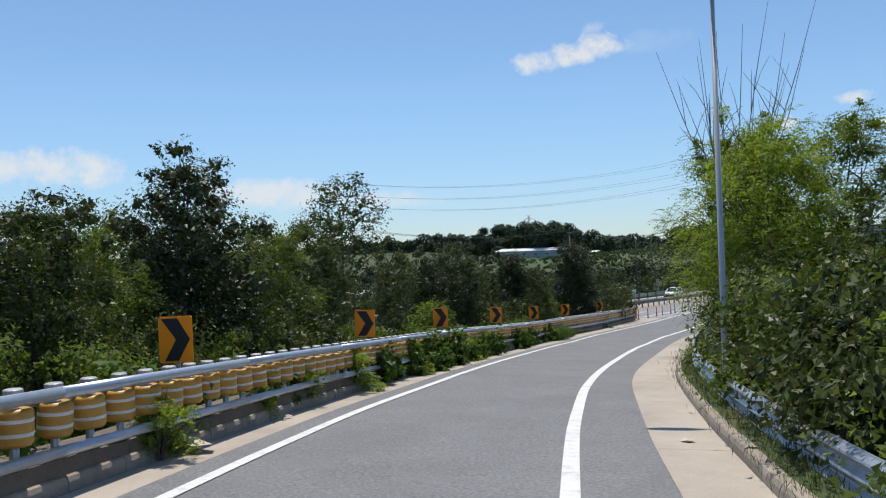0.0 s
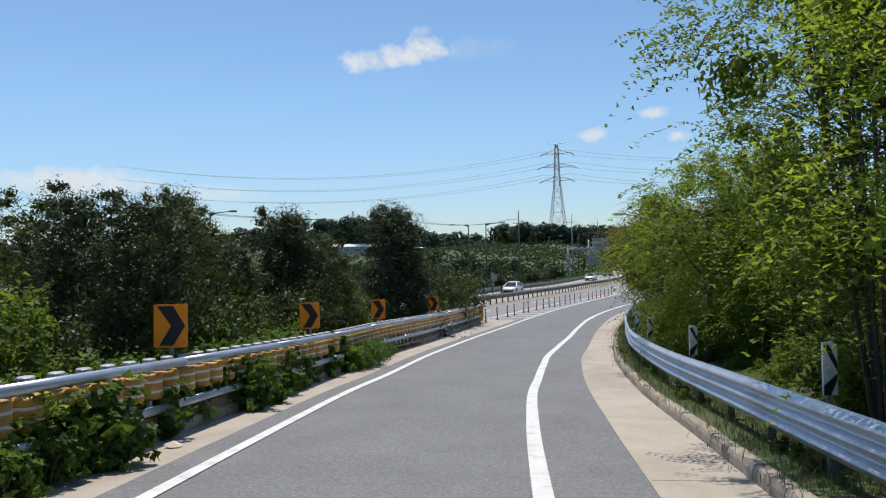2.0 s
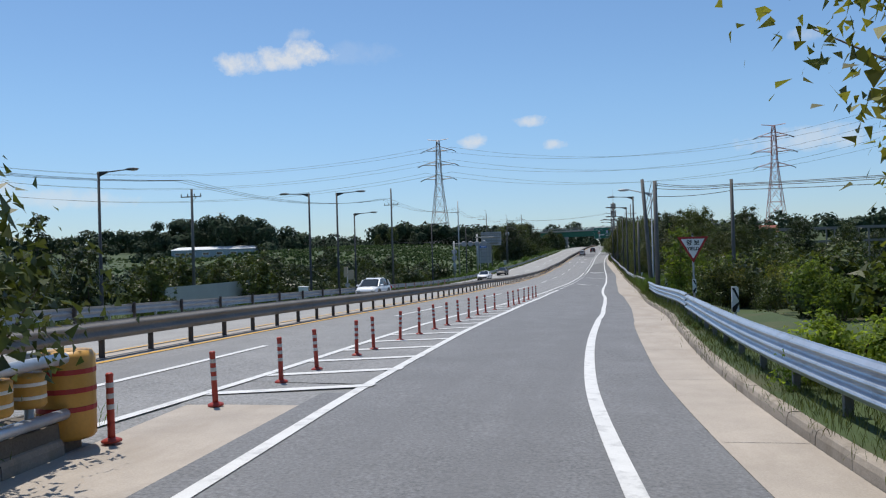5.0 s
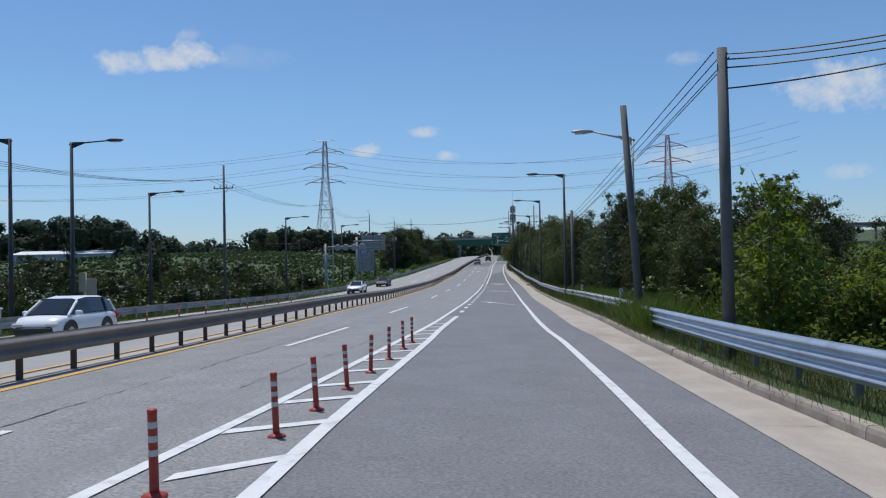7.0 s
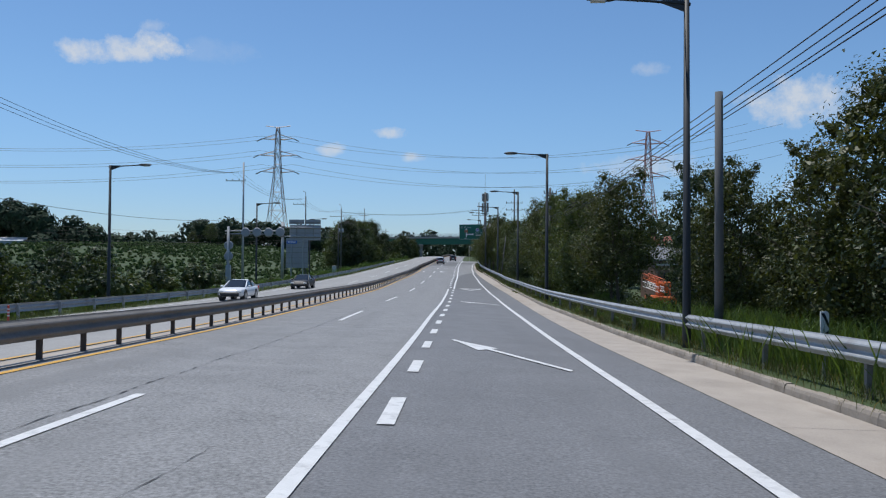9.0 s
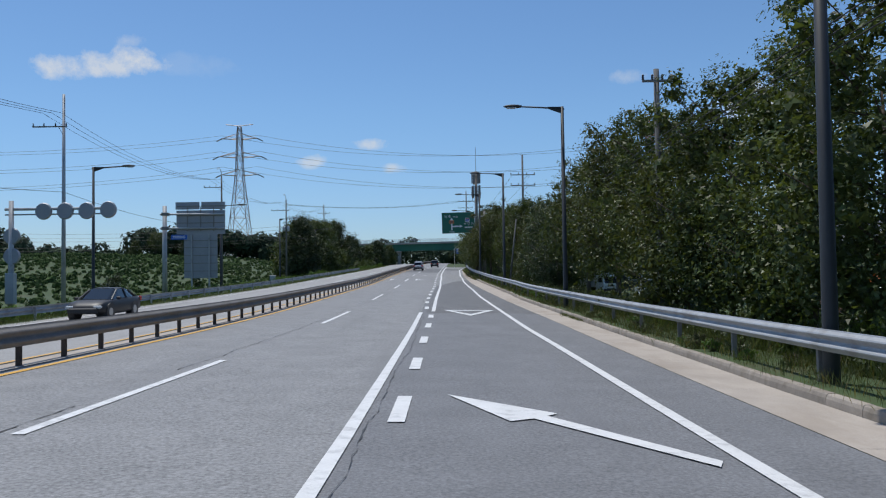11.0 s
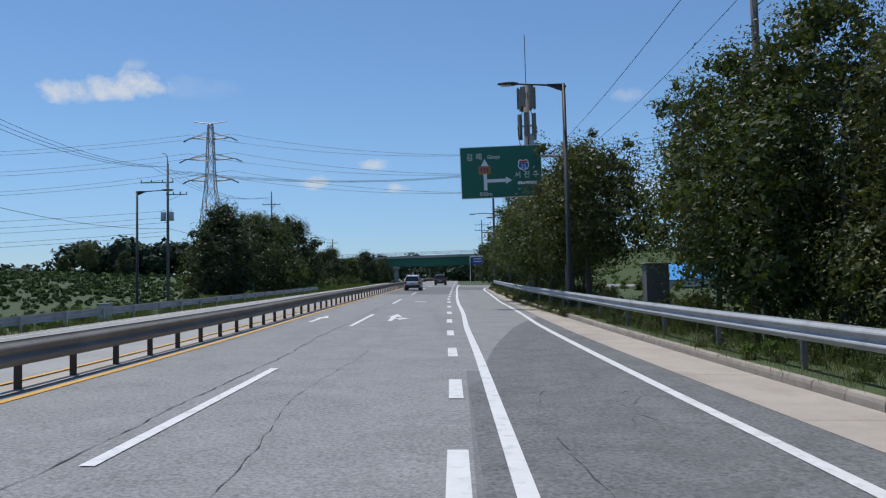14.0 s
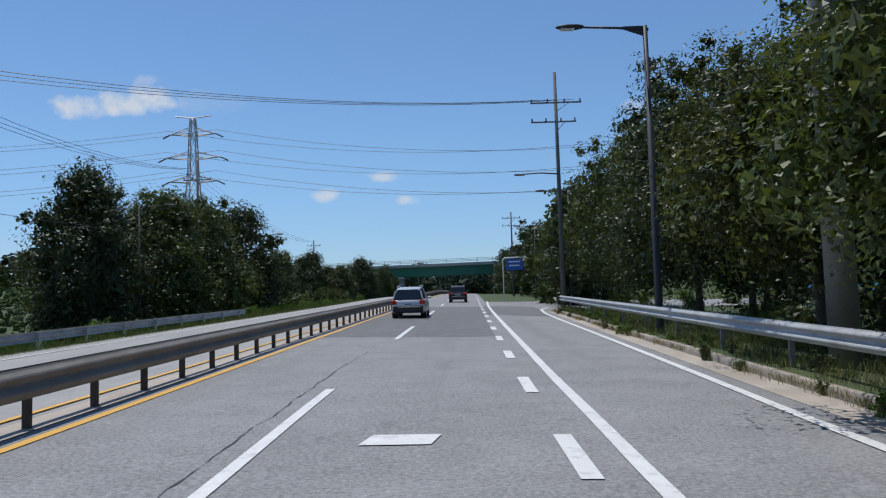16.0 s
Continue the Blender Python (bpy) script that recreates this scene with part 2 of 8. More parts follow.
LEAF_WARM = surface("yellowing_leaves", (.165, .170, .046), .5, vary=.40, scale=.7, fine=5, bump=0, island=.45, per_object=.12, leaf=.45, spec=.2, stain=((.112, .150, .040), .85, .45))
LEAF_VINE = surface("vine_leaves", (.085, .150, .030), .55, vary=.25, scale=1.5, fine=8, bump=0, island=.4, per_object=.1, leaf=.38, spec=.22)
GRASS = surface("grass_blades", (.098, .150, .034), .6, vary=.3, scale=.8, fine=6, bump=0, island=.4, leaf=.35, spec=.3)
GRASS_VERGE = surface("verge_blades", (.092, .116, .042), .65, vary=.4, scale=1.2, fine=6, bump=0, island=.5, leaf=.3, spec=.2, stain=((.13, .11, .05), .6, 1.4))
GRASS_DRY = surface("dry_grass_blades", (.20, .17, .075), .7, vary=.3, scale=.8, fine=6, bump=0, island=.4, leaf=.3, spec=.2)
FAR_LEAF = surface("far_foliage", (.030, .050, .026), .8, vary=.4, scale=.25, fine=1.6, bump=0, island=.35, spec=.2)
FIELD = surface("far_field", (.057, .092, .026), .9, vary=.35, scale=.10, fine=1.2, bump=0, island=.3, spec=.2)
CAR_WHITE = surface("white_car_paint", (.78, .79, .80), .22, vary=.02, bump=0)
CAR_SILVER = surface("silver_car_paint", (.52, .53, .55), .28, .35, vary=.03, bump=0)
CAR_BLACK = surface("black_car_plastic", (.018, .018, .020), .5, vary=.1, bump=0)
GLASS = surface("dark_car_glass", (.012, .015, .018), .05, vary=.02, bump=0, spec=.8)
TYRE = surface("tyre_rubber", (.016, .016, .017), .85, vary=.2, bump=.1)
RIM = surface("alloy_rim", (.45, .46, .47), .3, .8, vary=.05, bump=0)
TAIL = surface("tail_lamp_plastic", (.45, .012, .012), .2, vary=.05, bump=0)
TARP_BLUE = surface("blue_sheet_roof", (.04, .27, .60), .5, vary=.15, scale=1.5, bump=.1)
ROOF_RED = surface("red_sheet_roof", (.27, .060, .035), .6, vary=.15, scale=1.2, bump=.05)
WALL_PALE = surface("pale_wall", (.46, .45, .43), .8, vary=.1, scale=.8, bump=.05)
WALL_BRICK = surface("brown_brick_wall", (.16, .095, .070), .85, vary=.2, scale=1.2, fine=15, bump=.1)
BOARD_BEIGE = surface("beige_board", (.34, .29, .21), .7, vary=.15, scale=3, bump=.05)
ROOF_DARK = surface("dark_grey_roof", (.15, .155, .165), .7, vary=.15, scale=.6, bump=.05)
SHED_ROOF = surface("white_shed_roof", (.72, .74, .76), .45, vary=.06, scale=.5, bump=.02)
SHED_WALL = surface("grey_blue_shed_wall", (.25, .31, .35), .6, vary=.1, scale=.5, bump=.02)
MACHINE = surface("orange_machine_paint", (.66, .13, .02), .5, vary=.15, scale=2, bump=.05)
PLANK = surface("brown_timber_boards", (.26, .13, .065), .8, vary=.3, scale=3, fine=20, bump=.2, per_object=.15, stretch=(1, 1, .15))
LITTER = surface("faded_litter", (.50, .42, .38), .8, vary=.3, scale=9, bump=.1)

# ---- mesh helpers ----


class Shape:
    """Gathers vertices and faces for one mesh."""

    def __init__(self):
        self.v, self.f = [], []

    def add(self, verts, faces):
        n = len(self.v)
        self.v += [tuple(p) for p in verts]
        self.f += [tuple(i + n for i in face) for face in faces]
        return self

    def box(self, centre, size, m=None):
        c, s = Vector(centre), Vector(size) / 2
        pts = [Vector((x, y, z)) for x in (-s.x, s.x) for y in (-s.y, s.y) for z in (-s.z, s.z)]
        pts = [c + (m @ p if m else p) for p in pts]
        return self.add(pts, [(0, 1, 3, 2), (4, 6, 7, 5), (0, 4, 5, 1), (2, 3, 7, 6), (0, 2, 6, 4), (1, 5, 7, 3)])

    def block(self, centre, size, bevel=0.02, m=None):
        """A box whose four long top edges are eased."""
        c, s = Vector(centre), Vector(size) / 2
        b = min(bevel, s.x * .9, s.y * .9, s.z * .9)
        rings = [(s.x - b, s.y - b, -s.z), (s.x, s.y, -s.z + b), (s.x, s.y, s.z - b), (s.x - b, s.y - b, s.z)]
        pts = []
        for x, y, z in rings:
            pts += [(-x, -y, z), (x, -y, z), (x, y, z), (-x, y, z)]
        pts = [c + (m @ Vector(p) if m else Vector(p)) for p in pts]
        faces = [(3, 2, 1, 0), (12, 13, 14, 15)]
        for r in range(3):
            for k in range(4):
                faces.append((4 * r + k, 4 * r + (k + 1) % 4, 4 * r + 4 + (k + 1) % 4, 4 * r + 4 + k))
        return self.add(pts, faces)

    def tube(self, path, radii, n=8, cap=True):
        """A round tube through the points, with a radius for each."""
        path = [Vector(p) for p in path]
        if not hasattr(radii, "__len__"):
            radii = [radii] * len(path)
        pts, faces = [], []
        for i, p in enumerate(path):
            d = (path[min(i + 1, len(path) - 1)] - path[max(i - 1, 0)]).normalized()
            side = d.cross(Vector((0, 0, 1)))
            side = side.normalized() if side.length > 1e-4 else Vector((1, 0, 0))
            up = side.cross(d)
            pts += [p + radii[i] * (math.cos(a) * side + math.sin(a) * up) for a in (2 * math.pi * k / n for k in range(n))]
        for i in range(len(path) - 1):
            faces += [(i * n + k, i * n + (k + 1) % n, (i + 1) * n + (k + 1) % n, (i + 1) * n + k) for k in range(n)]
        if cap:
            faces += [tuple(range(n - 1, -1, -1)), tuple(range((len(path) - 1) * n, len(path) * n))]
        return self.add(pts, faces)

    def lathe(self, profile, centre=(0, 0, 0), n=16):
        """Turned about z from (radius, height) pairs."""
        c = Vector(centre)
        pts, faces = [], []
        for r, z in profile:
            pts += [c + Vector((r * math.cos(2 * math.pi * k / n), r * math.sin(2 * math.pi * k / n), z)) for k in range(n)]
        for i in range(len(profile) - 1):
            faces += [(i * n + k, i * n + (k + 1) % n, (i + 1) * n + (k + 1) % n, (i + 1) * n + k) for k in range(n)]
        faces += [tuple(range(n - 1, -1, -1)), tuple(range((len(profile) - 1) * n, len(profile) * n))]
        return self.add(pts, faces)

    def plate(self, outline, thick, m):
        """A flat outline in x, z of the pose m, thick along y."""
        n = len(outline)
        pts = [m @ Vector((x, y, z)) for y in (-thick / 2, thick / 2) for x, z in outline]
        faces = [tuple(range(n)), tuple(range(2 * n - 1, n - 1, -1))]
        faces += [(k, n + k, n + (k + 1) % n, (k + 1) % n) for k in range(n)]
        return self.add(pts, faces)

    def mesh(self, name, material, smooth=False):
        me = bpy.data.meshes.new(name)
        me.from_pydata(self.v, [], self.f)
        bm = bmesh.new()
        bm.from_mesh(me)
        bmesh.ops.recalc_face_normals(bm, faces=bm.faces)
        bm.to_mesh(me)
        bm.free()
        me.materials.append(material)
        if smooth:
            me.shade_smooth()
        return me


def part(name, shape, material, parent=None, label="", smooth=False, m=None):
    """Links one shape as one mesh object, under a thing or a part."""
    data = shape if isinstance(shape, bpy.types.Mesh) else shape.mesh(name, material, smooth)
    ob = new(name, data)
    if parent:
        ob.parent = parent
    if m is not None:
        ob.matrix_basis = m
    return tagged(ob, label)


def thing(name, m, label, category, group=""):
    ob = new(name)
    ob.empty_display_size = 0.2
    ob.matrix_basis = m
    return tagged(ob, label, category, group)


def setting(name, shape, material, label="", smooth=False):
    ob = new(name, shape.mesh(name, material, smooth))
    return tagged(ob, label, kind="structure")


# ---- the road's line ----
# the ramp's line and level, then the highway's
LINE = [(19.64, -87.71, 4.25), (17.09, -83.03, 3.89), (15.15, -78.46, 3.56), (13.26, -73.64, 3.22), (11.33, -68.67, 2.87),
        (9.44, -63.28, 2.49), (7.59, -57.59, 2.07), (5.94, -51.74, 1.68), (4.55, -45.50, 1.34), (3.83, -39.33, 1.03), (3.22, -33.61, .78),
        (2.61, -27.84, .61), (2.04, -21.32, .52), (1.56, -13.59, .41), (1.20, -5.13, .23)]
LEVEL = [(-400, 4.5), (-90, 1.55), (-60, 1.1), (-40, .82), (-21, .52), (-13.6, .41), (-5, .23), (0, .11), (20, -.30), (40, -.62), (60, -1.02), (80, -1.21), (100, -1.25), (120, -1.04),
         (140, -.67), (160, -.21), (180, .37), (260, 2.6), (330, 4.5), (435, 6.1), (600, 7.2), (1200, 8)]


def curve_at(knots, y):
    """Smooth value through (place, value) knots."""
    if y <= knots[0][0]:
        return knots[0][1]
    if y >= knots[-1][0]:
        return knots[-1][1]
    i = max(k for k in range(len(knots) - 1) if knots[k][0] <= y)
    (x0, v0), (x1, v1) = knots[i], knots[i + 1]
    t = (y - x0) / (x1 - x0)
    s0 = (v1 - knots[i - 1][1]) / (x1 - knots[i - 1][0]) if i else (v1 - v0) / (x1 - x0)
    s1 = (knots[i + 2][1] - v0) / (knots[i + 2][0] - x0) if i + 2 < len(knots) else (v1 - v0) / (x1 - x0)
    d = x1 - x0
    return (2 * t**3 - 3 * t**2 + 1) * v0 + (t**3 - 2 * t**2 + t) * d * s0 + (-2 * t**3 + 3 * t**2) * v1 + (t**3 - t**2) * d * s1


def level(y):
    return curve_at(LEVEL, y)


def fall(y):
    """The crossfall of the roads, down to the outer side."""
    return .0157 + .0018 * min(1, max(0, (y + 45) / 31.4)) + .0055 * min(1, max(0, (y + 13.6) / 25.6))


# the line across which the highway's level is told
MIDDLE = [(-400, -34), (-120, -10.5), (-60, -5.6), (-28, 2.6), (-21.3, 2.04), (-13.6, 1.56), (-5.1, 1.2), (3.5, .87), (20, .36), (60, .25), (100, 0), (140, -.6), (180, -1.4), (260, -.8), (330, .8), (440, 4), (600, 8)]


STATION = [0.0]
for a, b in zip(LINE, LINE[1:]):
    STATION.append(STATION[-1] + math.hypot(b[0] - a[0], b[1] - a[1]))
RX, RY, RZ = ([(s, p[k]) for s, p in zip(STATION, LINE)] for k in range(3))
S_END = STATION[-1]
JOIN = 66.5


def ramp(s, off=0.0, up=0.0):
    """A place on the ramp: station, offset to the right, height over it. Straight on at both ends."""
    q = min(max(s, 0.02), S_END - 0.02)
    e = 0.01
    dx, dy = (curve_at(RX, q + e) - curve_at(RX, q - e)) / (2 * e), (curve_at(RY, q + e) - curve_at(RY, q - e)) / (2 * e)
    h = math.hypot(dx, dy)
    dx, dy = dx / h, dy / h
    x, y = curve_at(RX, q) + dx * (s - q), curve_at(RY, q) + dy * (s - q)
    z = curve_at(RZ, q) - 0.067 * min(0.0, s - q) + (level(y) - level(curve_at(RY, q)) if s > q else 0)
    return Vector((x + dy * off, y - dx * off, z + up - fall(y) * min(6, max(-6, off))))


def ramp_way(s):
    a, b = ramp(s - .05), ramp(s + .05)
    return (b - a).normalized()


RAMP_GRID = [ramp(s) for s in np.arange(-40, 96, 1.0)]
RAMP_XY = np.array([(p.x, p.y) for p in RAMP_GRID])
RAMP_Z = np.array([p.z for p in RAMP_GRID])

# offsets from the ramp's line, by station
LEFT_LINE = [(-30, -3.4), (7, -3.55), (10, -3.6), (14, -3.6), (19, -3.38), (23, -3.22), (28, -3.02), (32, -2.88), (37, -2.74), (40, -2.58), (44, -2.53), (48, -2.68), (53, -2.93), (58, -3.0), (67, -2.72), (75, -2.4), (84, -2.17), (92, -1.84)]
RIGHT_LINE = [(-30, .5), (7, .32), (10, .24), (13, .18), (17, .17), (20, .28), (23, .42), (28, .69), (33, .91), (37, 1.06), (40, 1.22), (44, 1.32), (47, 1.24), (52, 1.11), (56, 1.05), (60, .97), (63, .93), (70, .98), (84, 1.69), (92, 2.19)]
LEFT_GUTTER = [(-30, -4.4), (7, -4.62), (14, -4.68), (23, -4.45), (32, -4.1), (40, -3.87), (45, -4.0), (53, -4.36), (57.5, -4.62), (66.5, -4.8), (80, -4.8)]
RIGHT_PAVE = [(-30, 1.6), (7.7, 1.37), (10, 1.31), (13, 1.26), (17.5, 1.22), (20, 1.27), (23, 1.4), (28, 1.77), (30.5, 1.94), (34, 2.13), (40, 2.32), (44, 2.4), (48, 2.32), (53, 2.19), (57, 2.08), (61, 2.02), (70, 2.15), (75, 2.4), (84, 2.88), (92, 3.46)]
RIGHT_KERB = [(-30, 2.5), (8.7, 2.25), (13.4, 2.22), (17, 2.25), (23, 2.46), (28, 2.81), (31.7, 3.08), (35, 3.2), (40, 3.36), (44.4, 3.42), (48, 3.32), (52, 3.15), (57, 3.02), (61, 2.95), (70, 3.15), (84, 4.1), (92, 4.5)]
# places across the highway, by y
MEDIAN = [(-400, -40), (-120, -15), (-60, -9.6), (-28, -7.6), (0, -7.45), (26, -7.55), (50, -7.9), (75, -8.2), (90, -8.2), (110, -7.92), (131, -7.83), (151, -7.47), (170, -7.3), (190, -7.1), (230, -6.4), (300, -5.1), (440, -2), (600, 2.5)]
LANE = [(-400, -37), (-120, -12.2), (-60, -7.1), (-28, -5.1), (-4, -4.93), (4, -4.74), (15, -4.58), (24, -4.4), (43, -4.3), (60, -4.5), (71, -4.6), (84, -4.58), (92, -4.48), (104, -4.26), (112, -4.18), (124.6, -4.14), (133, -4.1), (146, -3.98), (154, -3.94), (166, -3.97), (174, -3.88), (187, -3.78), (194, -3.74), (240, -2.9), (300, -1.6), (440, 1.5)]
HWY_EDGE = [(-400, -34), (-120, -10.5), (-60, -5.6), (-40, -3.9), (-25, -2.85), (-8, -2.72), (-3, -2.55), (2, -2.33), (6.6, -2.1), (18.5, -1.72), (23, -1.52), (30, -1.32), (45, -1.14), (67, -1.06), (75, -.97), (83, -.87), (92, -.82), (102, -.76), (113, -.72), (125, -.66)]
MERGE_DASH = [(36, -.66), (55, -.6), (69, -.52), (75, -.44), (86, -.33), (93, -.29), (103, -.24), (110.5, -.22), (114.5, -.48), (118, -.54), (123, -.61), (134, -.57), (146, -.43), (152, -.38), (168, -.38), (176, -.34), (188, -.28), (196, -.24), (250, .7), (330, 2.4)]
SOLID = [(112.8, -.14), (123, -.1), (128, -.07), (138, .04), (144.3, .12), (150, .17), (156, .21), (166, .21), (169, .25), (175, .31), (187, .29), (191, .33), (197, .38), (240, 1.1), (262, 1.8)]
RIGHT_EDGE = [(-6, 3.03), (-1.5, 3.1), (3.6, 3.12), (8, 3.17), (19, 3.16), (22, 3.05), (30, 2.99), (45, 3.1), (67, 3.3), (83, 3.33), (95, 3.37), (103, 3.3), (110, 3.27), (123, 3.15), (130, 3.06), (145, 3.05), (150, 3.0), (167, 2.92), (171, 2.99), (178, 3.08), (190, 3.12), (195, 3.25), (206, 3.5), (228, 4.0), (236, 4.6)]
PAVE_EDGE = [(-6.5, 4.17), (-3.7, 4.23), (3, 4.37), (9, 4.38), (20.4, 4.36), (26, 4.18), (45, 4.35), (68.4, 4.54), (84, 4.75), (95, 4.88), (107, 4.88), (126, 4.45), (129, 4.4), (147, 3.93), (166, 3.6), (190, 3.62), (228, 4.5), (240, 5.2), (300, 8)]
KERB_LINE = [(-6.5, 5.42), (-1.5, 5.5), (4.8, 5.42), (9, 5.36), (14, 5.44), (23, 5.6), (29, 5.74), (33, 5.73), (71, 5.95), (86, 5.87), (95, 6.02), (109, 5.98), (128, 5.54), (137, 5.55), (169, 4.78), (190, 4.35), (232, 4.9)]
LEFT_SIDE = [(-400, -52), (-120, -26), (-60, -20.2), (-28, -18.1), (0, -18.0), (60, -18.6), (120, -18.9), (190, -17.2), (300, -15.4), (440, -12.4), (600, -8)]


def smooth_noise(x, y, k):
    return noise.noise(Vector((x * k, y * k, 3.7)))


def road_level(x, y):
    """The highway's surface: a crown at the central guardrail, falling to both sides."""
    mid, crown = curve_at(MIDDLE, y), curve_at(MEDIAN, y)
    x = min(max(x, crown - 12), mid + 7.5)
    return level(y) - fall(y) * (max(x, crown) - mid) - fall(y) * max(0, crown - x)


def land(x, y):
    """The height of the ground outside the roads."""
    base = road_level(x, y) - 0.12
    left = curve_at(LEFT_SIDE, y) - 1.5
    if x < left:
        d = left - x
        base -= min(d * 0.12, 1.4) * min(1, max(0, (y + 60) / 60))
        base += 1.2 * max(0.0, min(1.0, (d - 60) / 150)) + 9.0 * max(0.0, min(1.0, (d - 120) / 320)) * max(0, min(1, (y - 20) / 250))
        base += min(1.0, d / 60) * 0.5 * smooth_noise(x, y, .04)
        base += 5.6 * max(0.0, min(1.0, (d - 22) / 60)) * max(0.0, min(1.0, (150 - d) / 40)) * max(0.0, min(1.0, (y - 150) / 90))
    right = 7.2
    if x > right and y > -20:
        d = x - right
        base -= 1.1 * min(1.0, d / 5) * max(0, min(1, (y - 60) / 20)) * max(0, min(1, (230 - y) / 40))
        base += min(1.0, d / 60) * 0.6 * smooth_noise(x, y, .04) + 11 * max(0, min(1, (d - 85) / 90)) * max(0, min(1, (y - 180) / 120))
        base -= 4.0 * max(0, min(1, (d - 8) / 18)) * max(0, min(1, (y - 225) / 50)) * max(0, min(1, (430 - y) / 60))
        base += 9.5 * max(0, min(1, (y - 274) / 34)) * max(0, min(1, (d - 15) / 16)) * max(0, min(1, (430 - y) / 80)) * max(0, min(1, (90 - d) / 20))
    dist = np.hypot(RAMP_XY[:, 0] - x, RAMP_XY[:, 1] - y)
    i = int(dist.argmin())
    if y < -6:
        t = RAMP_XY[min(i + 1, len(RAMP_XY) - 1)] - RAMP_XY[max(i - 1, 0)]
        side = (x - RAMP_XY[i, 0]) * t[1] - (y - RAMP_XY[i, 1]) * t[0]
        rz = RAMP_Z[i] - 0.12 - fall(y) * math.copysign(min(6, dist[i]), side)
        if side > 0:
            w = max(0.0, min(1.0, 1 - (dist[i] - 7) / 60))
            base = rz * w + base * (1 - w) + 0.35 * max(0, min(1, (dist[i] - 4.5) / 6))
        else:
            w = max(0.0, min(1.0, 1 - (dist[i] - 5.2) / 9)) * max(0.0, min(1.0, (x - curve_at(HWY_EDGE, y) - 0.9) / 2.2))
            base = rz * w + base * (1 - w)
    far = math.hypot(x, y - 100)
    return base - 0.06 * max(0.0, min(1.0, (far - 900) / 500)) * 40


# ---- ground and roads ----


def spaced(a, b, step):
    n = max(1, int(math.ceil((b - a) / step)))
    return [a + (b - a) * k / n for k in range(n + 1)]


def strip(rows):
    """A sheet through rows of points, each row from one side to the other."""
    sh = Shape()
    n = len(rows[0])
    sh.v = [tuple(p) for r in rows for p in r]
    sh.f = [(i * n + k, (i + 1) * n + k, (i + 1) * n + k + 1, i * n + k + 1) for i in range(len(rows) - 1) for k in range(n - 1)]
    return sh


def build_ground():
    xs = [-4200, -2500, -1500, -900, -600, -420, -300, -220, -160, -120, -90, -70] + spaced(-56, 48, 2.0) + [56, 70, 90, 120, 170, 240, 340, 500, 800, 1400, 2500, 4200]
    ys = [-4000, -2000, -1000, -500, -300, -200, -150] + spaced(-124, 340, 2.6) + [352, 370, 400, 440, 500, 580, 700, 850, 1050, 1300, 1700, 2300, 3200, 4600]
    rows = [[Vector((x, y, land(x, y))) for x in xs] for y in ys]
    setting("ground", strip(rows), SOIL, "grassy ground with bare earth patches beside the road")


build_ground()


def at(x, y, up=0.0):
    return Vector((x, y, road_level(x, y) + up))


def ramp_strip(name, a, b, left, right, up, material, label, step=1.0, cols=2):
    rows = []
    for s in spaced(a, b, step):
        l, r = (f if not isinstance(f, list) else curve_at(f, s) for f in (left, right))
        rows.append([ramp(s, l + (r - l) * k / (cols - 1), up) for k in range(cols)])
    return setting(name, strip(rows), material, label)


def road_strip(name, a, b, left, right, up, material, label, step=2.5, cols=2):
    rows = []
    for y in spaced(a, b, step):
        l, r = (f(y) if callable(f) else curve_at(f, y) if isinstance(f, list) else f for f in (left, right))
        rows.append([at(l + (r - l) * k / (cols - 1), y, up) for k in range(cols)])
    return setting(name, strip(rows), material, label)


ramp_strip("road_ramp", -32, 84.0, LEFT_LINE, RIGHT_PAVE, 0.0, ASPHALT_RAMP, "smooth dark grey asphalt of the curving ramp", cols=5)
ramp_strip("pavement_gutter_left", -32, JOIN + 1, LEFT_GUTTER, LEFT_LINE, 0.0, GUTTER, "pale concrete gutter beside the roller barrier")
ramp_strip("pavement_gutter_right", -32, 84.0, RIGHT_PAVE, RIGHT_KERB, 0.006, GUTTER, "pale sandy concrete gutter along the kerb")
# dark asphalt between the left line and the gutter
ramp_strip("road_ramp_margin", -32, JOIN + 2, [(s, v - .48) for s, v in LEFT_LINE], LEFT_LINE, 0.006, ASPHALT_RAMP, "dark asphalt margin outside the edge line")


Y84 = ramp(84.0).y
road_strip("road_merge", -9, 153, HWY_EDGE, PAVE_EDGE, -0.004, ASPHALT_RAMP, "darker newer asphalt of the merging lane", cols=4)
GORE_SIDE = [(p.y, p.x) for p in (ramp(s, curve_at(LEFT_LINE, s) - (.5 if s < 68.4 else .05)) for s in (60, 62, 64, 66, 67, 68, 69, 70, 72, 75, 78, 81, 84))] + [(1.3, -.96), (5.5, -1.0), (18.7, -.88), (23, -.89), (32.2, -.72)]
def gore_start():
    """The asphalt that joins the ramp's edge to the highway where the barrier ends."""
    rows = []
    for v in spaced(61, 67.45, .75) + spaced(67.5, 73, .75):
        b = ramp(v, curve_at(LEFT_GUTTER, v) + .03 if v < 67.48 else curve_at(LEFT_LINE, v) - .02, -.010)
        a = at(curve_at(HWY_EDGE, b.y), b.y, -.004)
        rows.append([a.lerp(b, k / 4) for k in range(5)])
    setting("road_gore_start", strip(rows), ASPHALT_OLD, "worn asphalt where the barrier ends between ramp and highway")


